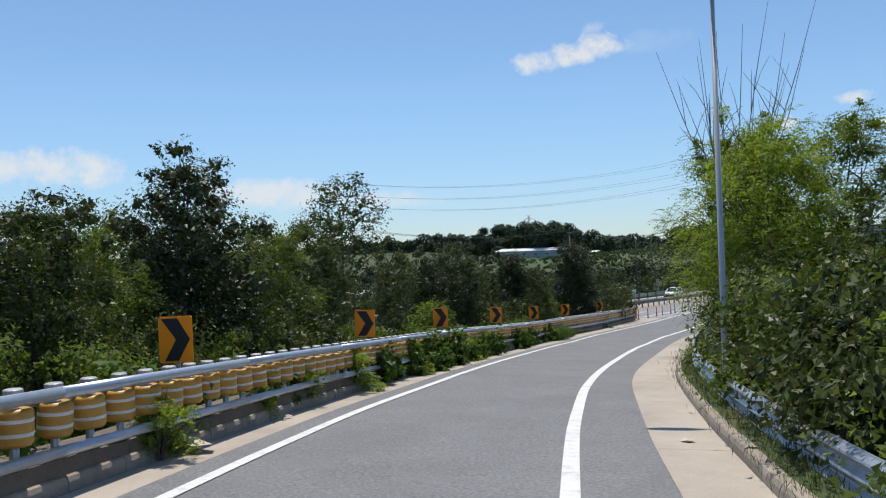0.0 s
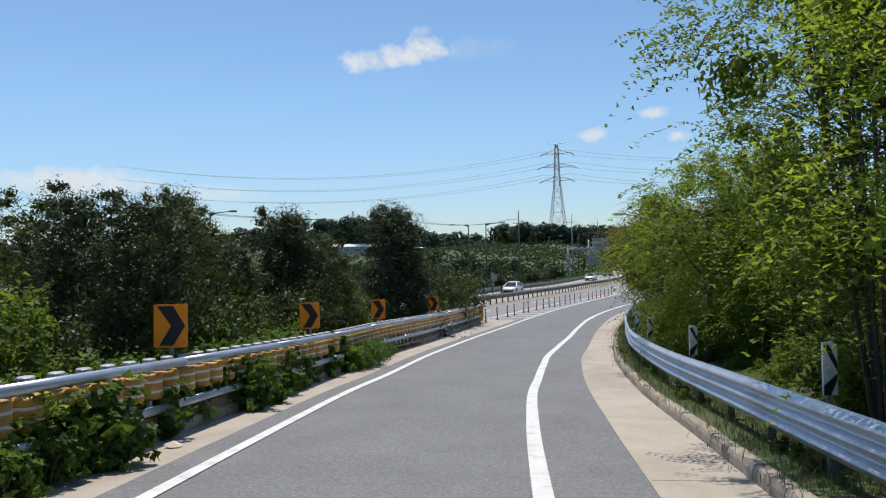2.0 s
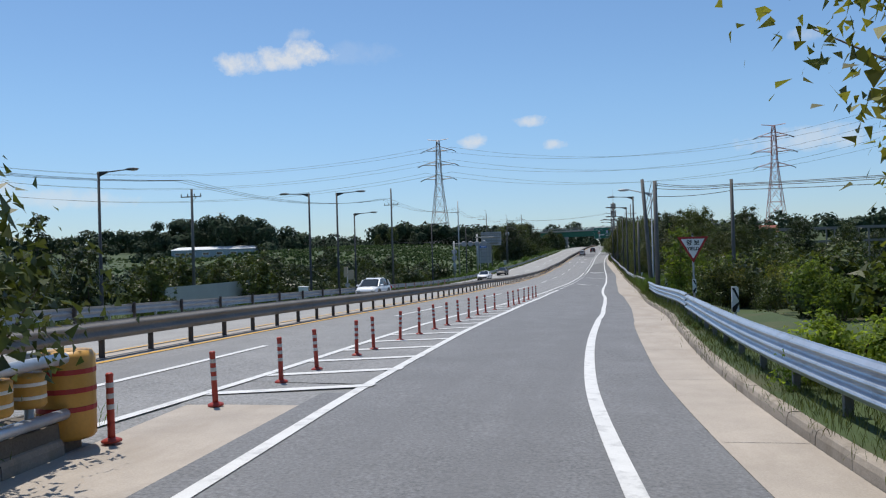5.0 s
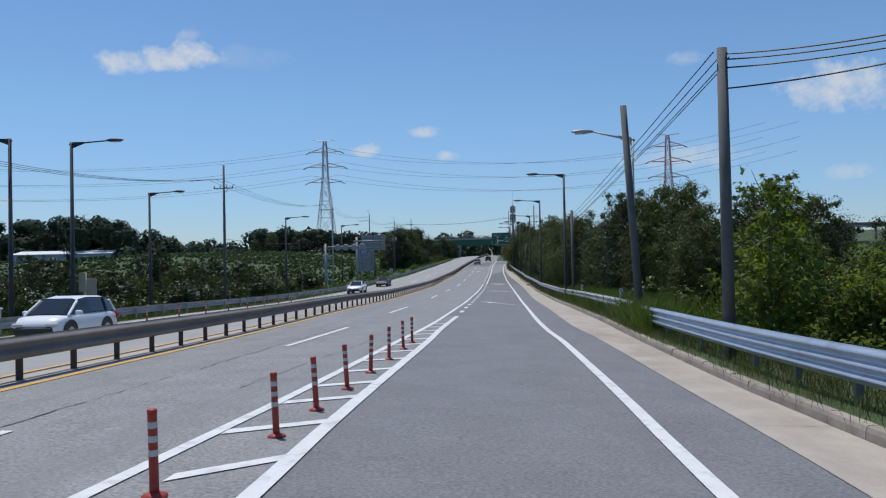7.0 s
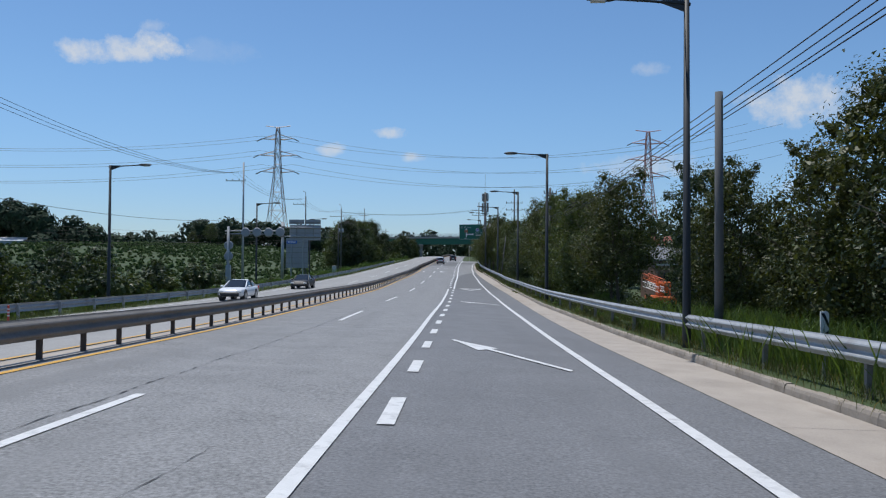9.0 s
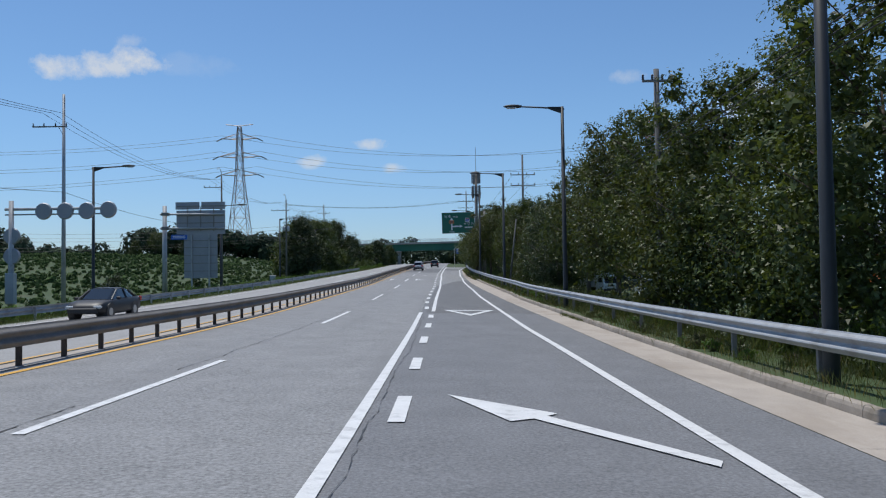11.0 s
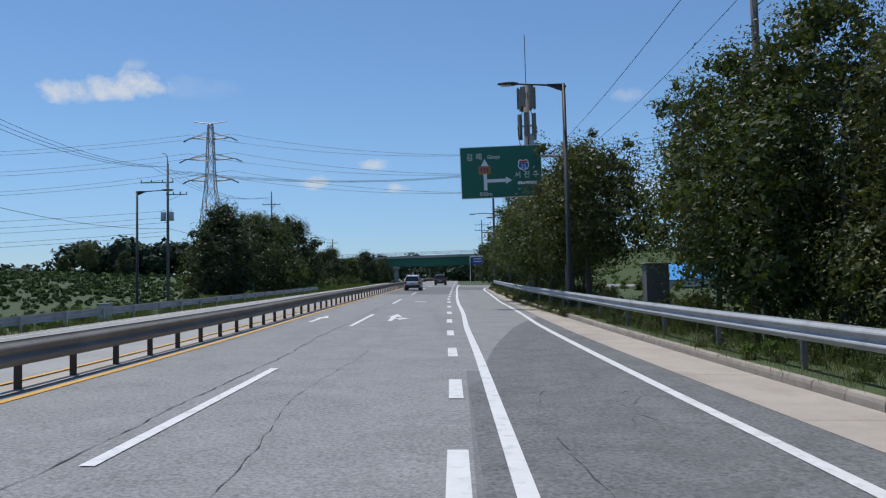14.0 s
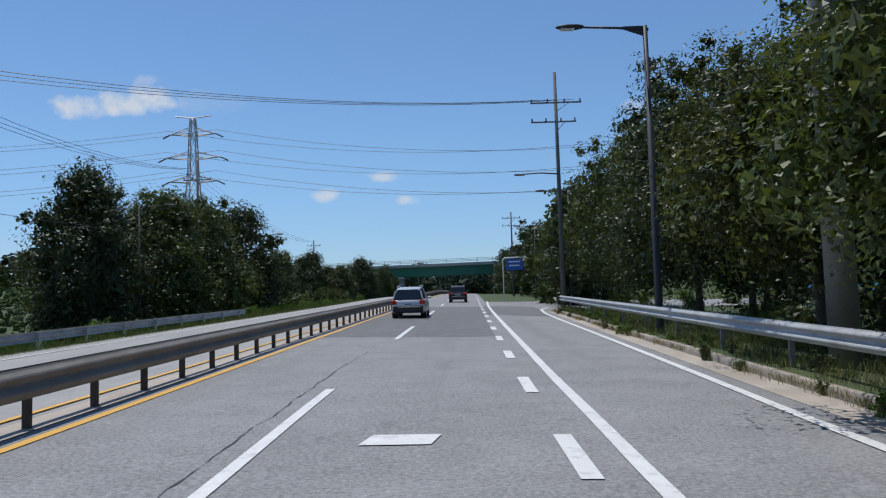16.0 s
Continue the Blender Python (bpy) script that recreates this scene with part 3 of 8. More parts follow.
gore_start()
road_strip("road_gore", -21.4, 32.2, HWY_EDGE, GORE_SIDE, -0.0015, ASPHALT_OLD, "hatched tip between the ramp and the highway", cols=3, step=1.0)
road_strip("road_highway", -400, 620, MEDIAN, HWY_EDGE + [(150, -.2), (262, 1.6), (330, 2.8), (450, 5.6), (600, 10)], 0.0, ASPHALT_OLD, "worn grey asphalt of the two highway lanes", cols=3)
road_strip("road_exit_lane", 153, 262, lambda y: curve_at(MERGE_DASH, y), PAVE_EDGE, -0.003, ASPHALT_OLD, "worn grey asphalt of the outer lane", cols=3)
road_strip("road_opposite", -400, 620, LEFT_SIDE, lambda y: curve_at(MEDIAN, y) - .02, -0.012, ASPHALT_FAR, "asphalt of the opposite lanes, its sunlit paleness put into the colour", cols=3)
road_strip("pavement_gutter_highway", -6.6, 232, PAVE_EDGE, KERB_LINE, 0.004, GUTTER, "pale sandy concrete gutter along the highway kerb")
road_strip("pavement_median", -120, 440, lambda y: curve_at(MEDIAN, y) - .42, lambda y: curve_at(MEDIAN, y) + .16, 0.012, GUTTER, "dusty strip under the central guardrail")
# side road that leaves beyond the outer lane
setting("road_side", Shape().add([at(4.2, 232, .002), at(30, 246, -.4), at(30, 258, -.3), at(5.0, 262, .002)], [(0, 1, 2, 3)]), ASPHALT_OLD, "side road leaving the outer lane")
# darker repairs
setting("road_patch", strip([[at(curve_at(MEDIAN, y) + .5, y, .006), at(curve_at(MERGE_DASH, y) - .1, y, .006)] for y in spaced(207.8, 244, 3)]), ASPHALT_PATCH, "dark rectangular asphalt repair across both lanes")
setting("road_patch_outer", strip([[at(curve_at(MERGE_DASH, y) + .2, y + 3, .005), at(curve_at(RIGHT_EDGE, y), y, .005)] for y in spaced(224, 243, 3)]), ASPHALT_PATCH, "dark asphalt repair in the outer lane")


def ragged_patch():
    rows = []
    edge = [(112, -.5), (153, .2), (155.5, .42), (157.2, .62), (159.3, .9), (162.7, 1.42), (165.4, 1.88), (169.2, 2.75), (174, 4.0)]
    for y in spaced(112, 173, 1.0):
        l = curve_at(SOLID, y) - .35 if y < 152 else curve_at(edge, y)
        rows.append([at(l, y, .003), at(max(l + .02, curve_at(PAVE_EDGE, y) - .01), y, .003)])
    setting("road_resurfaced", strip(rows), ASPHALT_PATCH, "cracked dark asphalt with a curved edge")


ragged_patch()

# ---- road markings ----


def line_along(name, y0, y1, f, width, material=PAINT, up=.012, step=2.0, label="white painted line"):
    sh = strip([[at(curve_at(f, y) - width / 2, y, up), at(curve_at(f, y) + width / 2, y, up)] for y in spaced(y0, y1, step)])
    return setting(name, sh, material, label)


def ramp_line(name, s0, s1, f, width, label):
    sh = strip([[ramp(s, curve_at(f, s) - width / 2, .012), ramp(s, curve_at(f, s) + width / 2, .012)] for s in spaced(s0, s1, .7)])
    return setting(name, sh, PAINT, label)


ramp_line("trim_ramp_left_line", -32, 85, LEFT_LINE, .17, "solid white left edge line of the ramp")
ramp_line("trim_ramp_right_line", -32, 85, RIGHT_LINE, .20, "solid white right edge line of the ramp")
p85 = ramp(85, curve_at(LEFT_LINE, 85))
line_along("trim_gore_line", p85.y, 32.2, [(p85.y, p85.x), (1.3, -.93), (5.5, -.97), (18.7, -.85), (23, -.86), (32.2, -.69)], .20, label="solid white line of the hatched tip")
q85 = ramp(85, curve_at(RIGHT_LINE, 85))
line_along("trim_right_edge_line", q85.y, 236, [(q85.y, q85.x)] + RIGHT_EDGE[1:], .19, label="solid white right edge line")
line_along("trim_highway_edge_line", -200, 112, HWY_EDGE, .17, label="solid white edge line of the second lane")
line_along("trim_outer_lane_line", 112.8, 262, SOLID, .19, label="solid white line of the outer lane")
line_along("trim_yellow_line", -120, 430, [(y, x + .5) for y, x in MEDIAN], .15, YELLOW, label="yellow line beside the central guardrail")
line_along("trim_yellow_line_far", -120, 430, [(y, x - .75) for y, x in MEDIAN], .14, YELLOW, label="yellow line behind the central guardrail")
line_along("trim_far_edge_line", -120, 430, [(y, x + 1.4) for y, x in LEFT_SIDE], .14, label="white edge line of the opposite lanes")
line_along("trim_right_curve_line", 236, 256, [(236, 4.6), (240, 5.6), (246, 8.5), (256, 15)], .18, label="white line turning into the side road")
LANE_DASHES = [-83.9, -63.9, -43.9, -23.9, -3.9, 16.0, 35.0, 63.2, 83.8, 104.2, 124.6, 145.4, 166, 186.2, 206.5, 226.8, 247, 267, 287, 307, 327, 347, 367, 387]
dash_root = tagged(new("lane_dashes"), "row of white painted dashes between the lanes", kind="structure")
for y in LANE_DASHES:
    sh = strip([[at(curve_at(LANE, v) - .08, v, .012), at(curve_at(LANE, v) + .08, v, .012)] for v in spaced(y, y + 8, 2)])
    part("dash", sh, PAINT, dash_root)
    if y > -30:
        mid = [(v, curve_at(MEDIAN, v) - 5.0) for v in spaced(y, y + 8, 2)]
        part("dash", strip([[at(x - .08, v, .004), at(x + .08, v, .004)] for v, x in mid]), PAINT, dash_root)
ENDS = [(-6, 38.0), (0, 70.6), (1, 75.7), (2, 81.0), (3, 86.9), (4, 92.6), (6, 104.7), (7, 110.3), (8, 117.2), (9, 123.2), (10, 128.8), (11, 134.2), (13, 146.1), (14, 151.7), (17, 170.1), (18, 176.3), (19, 183), (20, 190), (21, 195.8), (42, 322)]
for k in range(-6, 42):
    end = curve_at(ENDS, k)
    sh = strip([[at(curve_at(MERGE_DASH, v) - .11, v, .013), at(curve_at(MERGE_DASH, v) + .11, v, .013)] for v in (end - 2.15, end)])
    part("dash", sh, PAINT, dash_root)


def painted(name, outlines, label):
    sh = Shape()
    for poly in outlines:
        sh.add([at(x, y, .014) for x, y in poly], [tuple(range(len(poly)))])
    return setting(name, sh, PAINT, label)


# give-way triangles on the merging lane
painted("trim_giveway_near", [[(2.5, 47.6), (2.58, 47.85), (.12, 55.4), (.04, 55.1)], [(.1, 55.2), (1.3, 52.6), (.75, 51.9)]], "worn white give-way triangle on the merging lane")
painted("trim_giveway_worn", [[(.33, 87.1), (1.8, 85.45), (1.5, 85.1), (1.11, 84.85)], [(1.5, 85.5), (3.05, 82.75), (2.94, 82.5), (1.35, 85.2)]], "half-worn white give-way triangle on the merging lane")
painted("trim_giveway_clear", [[(.36, 114.15), (2.94, 114.3), (2.5, 113.8), (.75, 113.6)], [(.36, 114.15), (.75, 113.6), (1.63, 110.97), (1.57, 109.7)], [(2.94, 114.3), (1.57, 109.7), (1.63, 110.97), (2.5, 113.8)]], "fresh white hollow give-way triangle on the merging lane")
painted("trim_arrow_straight_right", [[(-2.87, 169.0), (-2.67, 169.0), (-2.66, 171.9), (-2.87, 171.8)], [(-3.05, 171.7), (-2.42, 171.9), (-2.74, 174.0)], [(-2.66, 170.7), (-2.45, 171.3), (-2.41, 170.8), (-2.63, 170.3)], [(-2.49, 169.6), (-2.04, 170.7), (-2.45, 171.35)]], "white straight-and-right lane arrow on the asphalt")
painted("trim_arrow_straight", [[(-5.95, 168.3), (-5.77, 168.4), (-5.73, 171.0), (-5.93, 170.9)], [(-6.1, 170.7), (-5.56, 171.0), (-5.76, 172.8)]], "white straight-ahead lane arrow on the asphalt")
painted("trim_cross_bar", [[(-2.66, 189.4), (-1.83, 189.45), (-1.72, 190.05), (-2.55, 190.0)]], "short white bar across the lane")
hatch_root = tagged(new("hatching"), "white painted hatching of the merging tip", kind="structure")
for y in [-6.5 - 2.03 * k for k in range(8, 0, -1)] + [-6.5, -4.5, -2.5, -.3, 2.1, 4.25, 6.5, 8.3, 10.4, 12.5, 14.5, 16.6, 18.6, 20.7, 22.5, 24.4, 26.4]:
    lx = curve_at(HWY_EDGE, y) + .1
    if y > -12:
        lx = max(lx, -1.88) if y < 2.8 else lx
    run = curve_at([(-24, 1.2), (-6.5, 1.1), (-2.5, 1.2), (2.1, .95), (6.5, .75), (18.6, .6), (22.5, .25), (27, .2)], y)
    rx = curve_at([(-24, -.35), (p85.y, p85.x), (1.3, -.93), (5.5, -.97), (18.7, -.85), (23, -.86), (32.2, -.69)], y + run) - .02
    if rx - lx > .12:
        sh = Shape().add([at(lx, y - .14, .011), at(rx, y - .14 + run, .011), at(rx, y + .16 + run, .011), at(lx, y + .16, .011)], [(0, 1, 2, 3)])
        part("hatch_bar", sh, PAINT, hatch_root)


def crack(name, pts, width, rnd):
    rows, drift = [], 0.0
    for (x0, y0), (x1, y1) in zip(pts, pts[1:]):
        n = max(4, int(abs(y1 - y0) / .22))
        for k in range(n):
            t = k / n
            drift = drift * .86 + rnd.uniform(-.028, .028)
            x, yy = x0 + (x1 - x0) * t + drift, y0 + (y1 - y0) * t
            w = width * rnd.choice((.15, .5, .8, 1.0, 1.5, 2.4))
            rows.append([at(x - w * rnd.uniform(.4, 1), yy, .009), at(x + w * rnd.uniform(.4, 1), yy, .009)])
    part(name, strip(rows), CRACK, crack_root)


crack_root = tagged(new("cracks"), "dark cracks and seams in the worn asphalt", kind="structure")
rnd = random.Random(5)
crack("crack", [(-3.2, 8), (-2.6, 18), (-2.9, 28), (-2.3, 40)], .007, rnd)
crack("crack", [(curve_at(LANE, v) - .35, v) for v in range(90, 206, 8)], .011, rnd)
crack("crack", [(curve_at(LANE, v) - .3, v) for v in range(-10, 88, 8)], .010, rnd)
crack("crack", [(curve_at(MERGE_DASH, v) - .32, v) for v in range(60, 140, 6)], .007, rnd)
crack("crack", [(.75, 128), (.6, 134), (.9, 140), (.7, 147)], .007, rnd)
crack("crack", [(-2.2, 140), (-2.8, 150), (-2.4, 158)], .004, rnd)

for _ in range(46):
    x, v = rnd.uniform(.5, 2.4), rnd.uniform(146, 163)
    a = rnd.uniform(-.9, .9)
    crack("crack", [(x, v), (x + math.sin(a) * .5, v + math.cos(a) * .9)], .005, rnd)

# ---- kerbs and verges ----


def kerb_stone(length):
    """A kerb block with an eased front edge, front at x = 0, top 0.17 m over the gutter."""
    prof = [(0.0, -.12), (.015, .10), (.035, .155), (.06, .17), (.17, .17), (.17, -.12)]
    sh = Shape()
    n = len(prof)
    sh.add([(x, yy, z) for yy in (-length / 2, length / 2) for x, z in prof], [tuple(range(n - 1, -1, -1)), tuple(range(n, 2 * n))] + [(k, (k + 1) % n, n + (k + 1) % n, n + k) for k in range(n)])
    return sh.mesh("kerb_stone", KERB)


STONE = kerb_stone(.985)


def even_steps(place, a, b):
    """Parameters at which the kerb line is cut into blocks of equal length."""
    fine = np.arange(a, b, .1)
    pts = np.array([tuple(place(v)) for v in fine])
    run = np.concatenate([[0], np.cumsum(np.linalg.norm(np.diff(pts, axis=0), axis=1))])
    return np.interp(np.arange(0, run[-1], 1.0), run, fine)


def lay_kerb(name, label, places):
    root = tagged(new(name), label, kind="structure")
    r = random.Random(11)
    for p, way, skip in places:
        if skip:
            continue
        d = Vector((way.x, way.y, way.z)).normalized()
        yaw = math.degrees(math.atan2(-d.x, d.y))
        tilt = math.degrees(math.asin(d.z))
        m = Matrix.Translation(p) @ pose(0, 0, r.uniform(-.008, .008), 0, 0, yaw + r.uniform(-.4, .4)) @ pose(0, 0, 0, tilt, r.uniform(-1.5, 1.5), 0)
        ob = new("kerb_stone", STONE)
        ob.parent = root
        ob.matrix_basis = m


def ramp_kerb(f, a, b, flip, gaps):
    for s in even_steps(lambda v: ramp(v, curve_at(f, v)), a, b):
        way = (ramp(s + .3, curve_at(f, s + .3)) - ramp(s - .3, curve_at(f, s - .3))).normalized()
        yield ramp(s, curve_at(f, s)), (-way if flip else way), any(g0 <= s <= g1 for g0, g1 in gaps)


def line_kerb(f, a, b):
    for v in even_steps(lambda u: at(curve_at(f, u), u), a, b):
        p, q = at(curve_at(f, v - .1), v - .1), at(curve_at(f, v + .1), v + .1)
        yield at(curve_at(f, v), v), (q - p).normalized(), False


def verge(name, rows, label):
    setting(name, strip(rows), SOIL, label)


verge("verge_ramp", [[ramp(s, curve_at(RIGHT_KERB, s) + o, z) for o, z in ((.12, .15), (.7, .17), (1.6, .22), (3.2, .34))] for s in spaced(-32, 84, 2)], "grassy verge behind the kerb")
verge("verge_highway", [[at(curve_at(KERB_LINE, v) + o, v, z) for o, z in ((.12, .15), (.7, .17), (1.5, .17), (2.9, -.1 if v > 60 else .1))] for v in [Y84 - 1.2] + spaced(Y84 + .2, 232, 3)], "grassy verge behind the kerb")
verge("verge_ramp_left", [[ramp(s, curve_at(LEFT_GUTTER, s) - o, z) for o, z in ((.10, .18), (.5, .16), (1.1, .05), (1.8, -.25))] for s in spaced(-32, 65, 2)], "weedy strip behind the roller barrier")

joints = Shape()
for s in np.arange(-8, 84, 4.6):
    a, b = curve_at(RIGHT_PAVE, s) + .03, curve_at(RIGHT_KERB, s) - .01
    joints.add([ramp(s - .005, a, .0085), ramp(s + .005, a, .0085), ramp(s + .005, b, .0085), ramp(s - .005, b, .0085)], [(3, 2, 1, 0)])
for v in np.arange(-4, 230, 4.6):
    a, b = curve_at(PAVE_EDGE, v) + .03, curve_at(KERB_LINE, v) - .01
    joints.add([at(a, v - .005, .0075), at(a, v + .005, .0075), at(b, v + .005, .0075), at(b, v - .005, .0075)], [(3, 2, 1, 0)])
setting("trim_gutter_joints", joints, ASPHALT_PATCH, "thin dark joints across the concrete gutter")


# ---- guardrails ----


def sweep(profile, path, closed=False):
    """A profile of (out, up) pairs drawn along a path; out is to the right of the way."""
    sh = Shape()
    n = len(profile)
    for i, p in enumerate(path):
        d = path[min(i + 1, len(path) - 1)] - path[max(i - 1, 0)]
        side = Vector((d.y, -d.x, 0)).normalized()
        sh.v += [tuple(p + side * o + Vector((0, 0, u))) for o, u in profile]
    m = n if closed else n - 1
    sh.f = [(i * n + k, i * n + (k + 1) % n, (i + 1) * n + (k + 1) % n, (i + 1) * n + k) for i in range(len(path) - 1) for k in range(m)]
    return sh


def wave(waves, height, depth=.075, thick=.006):
    """A corrugated beam's section, centred on 0, with its bulges towards -out."""
    front = []
    steps = 8 * waves
    for k in range(steps + 1):
        u = -height / 2 + height * k / steps
        front.append((-depth * (.5 - .5 * math.cos(2 * math.pi * waves * k / steps)), u))
    front = [(-.0, -height / 2 - .0)] + front[1:]
    return front + [(o + thick, u) for o, u in reversed(front)]


def guardrail(name, label, path_at, a, b, height, centre, waves, post_gap, beam_material, post_material, double=False, piece=4.0, post_top=.06, sink=.0):
    root = thing(name, Matrix.Identity(4), label, "guardrail", "roadside guardrails")
    n = max(1, round((b - a) / piece))
    for k in range(n):
        s0, s1 = a + (b - a) * k / n, a + (b - a) * (k + 1) / n
        pts = [path_at(s) + Vector((0, 0, centre)) for s in spaced(s0, s1 + .15, 1.4)]
        part("beam", sweep(wave(waves, height), pts, True), beam_material, root, smooth=False)
        if double:
            back = [(-o + .16, u) for o, u in wave(waves, height)]
            part("beam", sweep(back, pts, True), beam_material, root)
    post_mesh = None
    for s in np.arange(a + .3, b, post_gap):
        p = path_at(s)
        off = .08
        d = (path_at(s + .1) - path_at(s - .1)).normalized()
        yaw = math.degrees(math.atan2(-d.x, d.y))
        if post_mesh is None:
            sh = Shape()
            h = centre + height / 2 + post_top
            sh.box((off, 0, (h + sink) / 2 - sink - .1), (.10, .075, h + sink + .2))
            sh.box((off - .045, 0, centre), (.03, .12, height * .8))
            post_mesh = sh.mesh("post", post_material)
        ob = new("post", post_mesh)
        ob.parent = root
        ob.matrix_basis = Matrix.Translation(p) @ pose(0, 0, 0, 0, 0, yaw)
    return root


RAIL_OFF = [(s, v + .55) for s, v in RIGHT_KERB]
guardrail("guardrail", "three-wave galvanised guardrail curving along the ramp", lambda s: ramp(s, curve_at(RAIL_OFF, s), curve_at([(-30, -.26), (12, -.26), (19, -.2), (27, 0), (84, .08)], s)), -28, 84, .50, .61, 3, 2.0, STEEL, STEEL_DULL, post_top=-.04)
KERB_RAIL = [(y, x + .55) for y, x in KERB_LINE]
y84 = ramp(84, curve_at(RAIL_OFF, 84)).y
guardrail("guardrail", "three-wave galvanised guardrail ending beside tall grass", lambda v: at(curve_at([(y84, ramp(84, curve_at(RAIL_OFF, 84)).x)] + KERB_RAIL[1:], v), v), y84, 21.5, .50, .74, 3, 2.0, STEEL, STEEL_DULL, post_top=-.04)
guardrail("guardrail", "pale two-wave guardrail along the tree-lined verge", lambda v: at(curve_at(KERB_RAIL, v), v), 23.5, 232, .36, .88, 2, 4.0, STEEL_PALE, STEEL_DULL, post_top=-.06)
guardrail("guardrail", "weathered two-wave central guardrail on dark brown posts", lambda v: at(curve_at(MEDIAN, v) - .08, v), -90, 430, .40, .60, 2, 1.82, STEEL_DULL, POST_DARK, double=True, piece=6.5, post_top=-.05)
guardrail("guardrail", "weathered guardrail on the far side of the opposite lanes", lambda v: at(curve_at(LEFT_SIDE, v) - .2, v), -90, 236, .38, .50, 2, 3.6, STEEL_PALE, STEEL_PALE, piece=8, post_top=-.06)
guardrail("guardrail", "second weathered guardrail beside the opposite slip lane", lambda v: at(curve_at(LEFT_SIDE, v) + 2.6 + max(0, (v - 20)) * .03, v), -60, 24, .38, .66, 2, 3.6, STEEL_PALE, POST_DARK, piece=8)

# ---- roller barrier ----


def roller_barrier():
    root = thing("roller_barrier", Matrix.Identity(4), "yellow roller crash barrier with steel pipes, overgrown in places", "crash barrier")
    off = lambda s: curve_at(LEFT_GUTTER, s) - .16  # noqa: E731
    a, b = -26, 64.6
    n = 22
    for k in range(n):
        s0, s1 = a + (b - a) * k / n, a + (b - a) * (k + 1) / n
        for z, r in ((1.01, .062), (.43, .058)):
            pts = [ramp(s, off(s) + .17, z) for s in spaced(s0, s1, 1.4)]
            part("pipe_rail", Shape().tube(pts, r, 10), STEEL, root, smooth=True)
            pts = [ramp(s, off(s) - .13, z - .08) for s in spaced(s0, s1, 1.4)]
            part("pipe_rail", Shape().tube(pts, r, 8), STEEL, root, smooth=True)
    R, H = .168, .35
    body = Shape().lathe([(R * .86, 0), (R, .03), (R, .085), (R * .985, .09), (R * .985, .13), (R, .135), (R, .215), (R * .985, .22), (R * .985, .26), (R, .265), (R, H - .03), (R * .82, H)], n=16).mesh("roller", ROLLER, True)
    band = Shape().lathe([(R * .99, .092), (R * 1.004, .094), (R * 1.004, .126), (R * .99, .128)], n=16).mesh("band", BAND, True)
    band2 = Shape().lathe([(R * .99, .222), (R * 1.004, .224), (R * 1.004, .256), (R * .99, .258)], n=16).mesh("band", BAND, True)
    post = Shape().lathe([(.045, -.3), (.045, 1.03)], n=10).mesh("post", STEEL, True)
    cap = Shape().lathe([(.08, 1.03), (.088, 1.035), (.088, 1.085), (.075, 1.095)], n=12).mesh("post_cap", STEEL_PALE)
    r = random.Random(3)
    for k, s in enumerate(np.arange(a + .3, b - .2, .52)):
        p = ramp(s, off(s))
        lean = pose(0, 0, 0, r.uniform(-2, 2), r.uniform(-2, 2), r.uniform(0, 360))
        ob = part("roller", body, ROLLER, root, m=Matrix.Translation(p + Vector((0, 0, .56))) @ lean)
        part("band", band, BAND, ob)
        part("band", band2, BAND, ob)
        part("post", post, STEEL, root, m=Matrix.Translation(p))
        part("post_cap", cap, STEEL_PALE, root, m=Matrix.Translation(p))
    # rounded yellow end with a dark arrow sheet
    p, way = ramp(64.9, off(64.9)), ramp_way(64.9)
    yaw = math.degrees(math.atan2(-way.x, way.y))
    m = Matrix.Translation(p) @ pose(0, 0, 0, 0, 0, yaw)
    nose = Shape().lathe([(.27, .12), (.30, .16), (.30, 1.0), (.26, 1.06)], n=18).mesh("end_drum", ROLLER, True)
    part("end_drum", nose, ROLLER, root, "yellow end drum of the barrier", m=m)
    for z in (.42, .62, .82):
        part("band", Shape().lathe([(.303, z), (.306, z + .004), (.306, z + .05), (.303, z + .054)], n=18).mesh("band", RED), RED, root, m=m)


roller_barrier()
# raised earth and concrete footing under the barrier, broken open where the weeds spill out
for a, b in ((-28, 47.2), (49.4, 65)):
    rows = []
    for v in spaced(a, b, .8):
        g = curve_at(LEFT_GUTTER, v)
        rows.append([ramp(v, g - .06, -.02), ramp(v, g - .08, .33 + .015 * math.sin(3 * v)), ramp(v, g - .45, .42 + .03 * math.sin(2.3 * v)), ramp(v, g - 1.0, .28), ramp(v, g - 1.3, -.15)])
    setting("trim_barrier_footing", strip(rows), CONCRETE_DARK, "weathered dark concrete footing under the roller barrier")

# ---- signs of the ramp ----


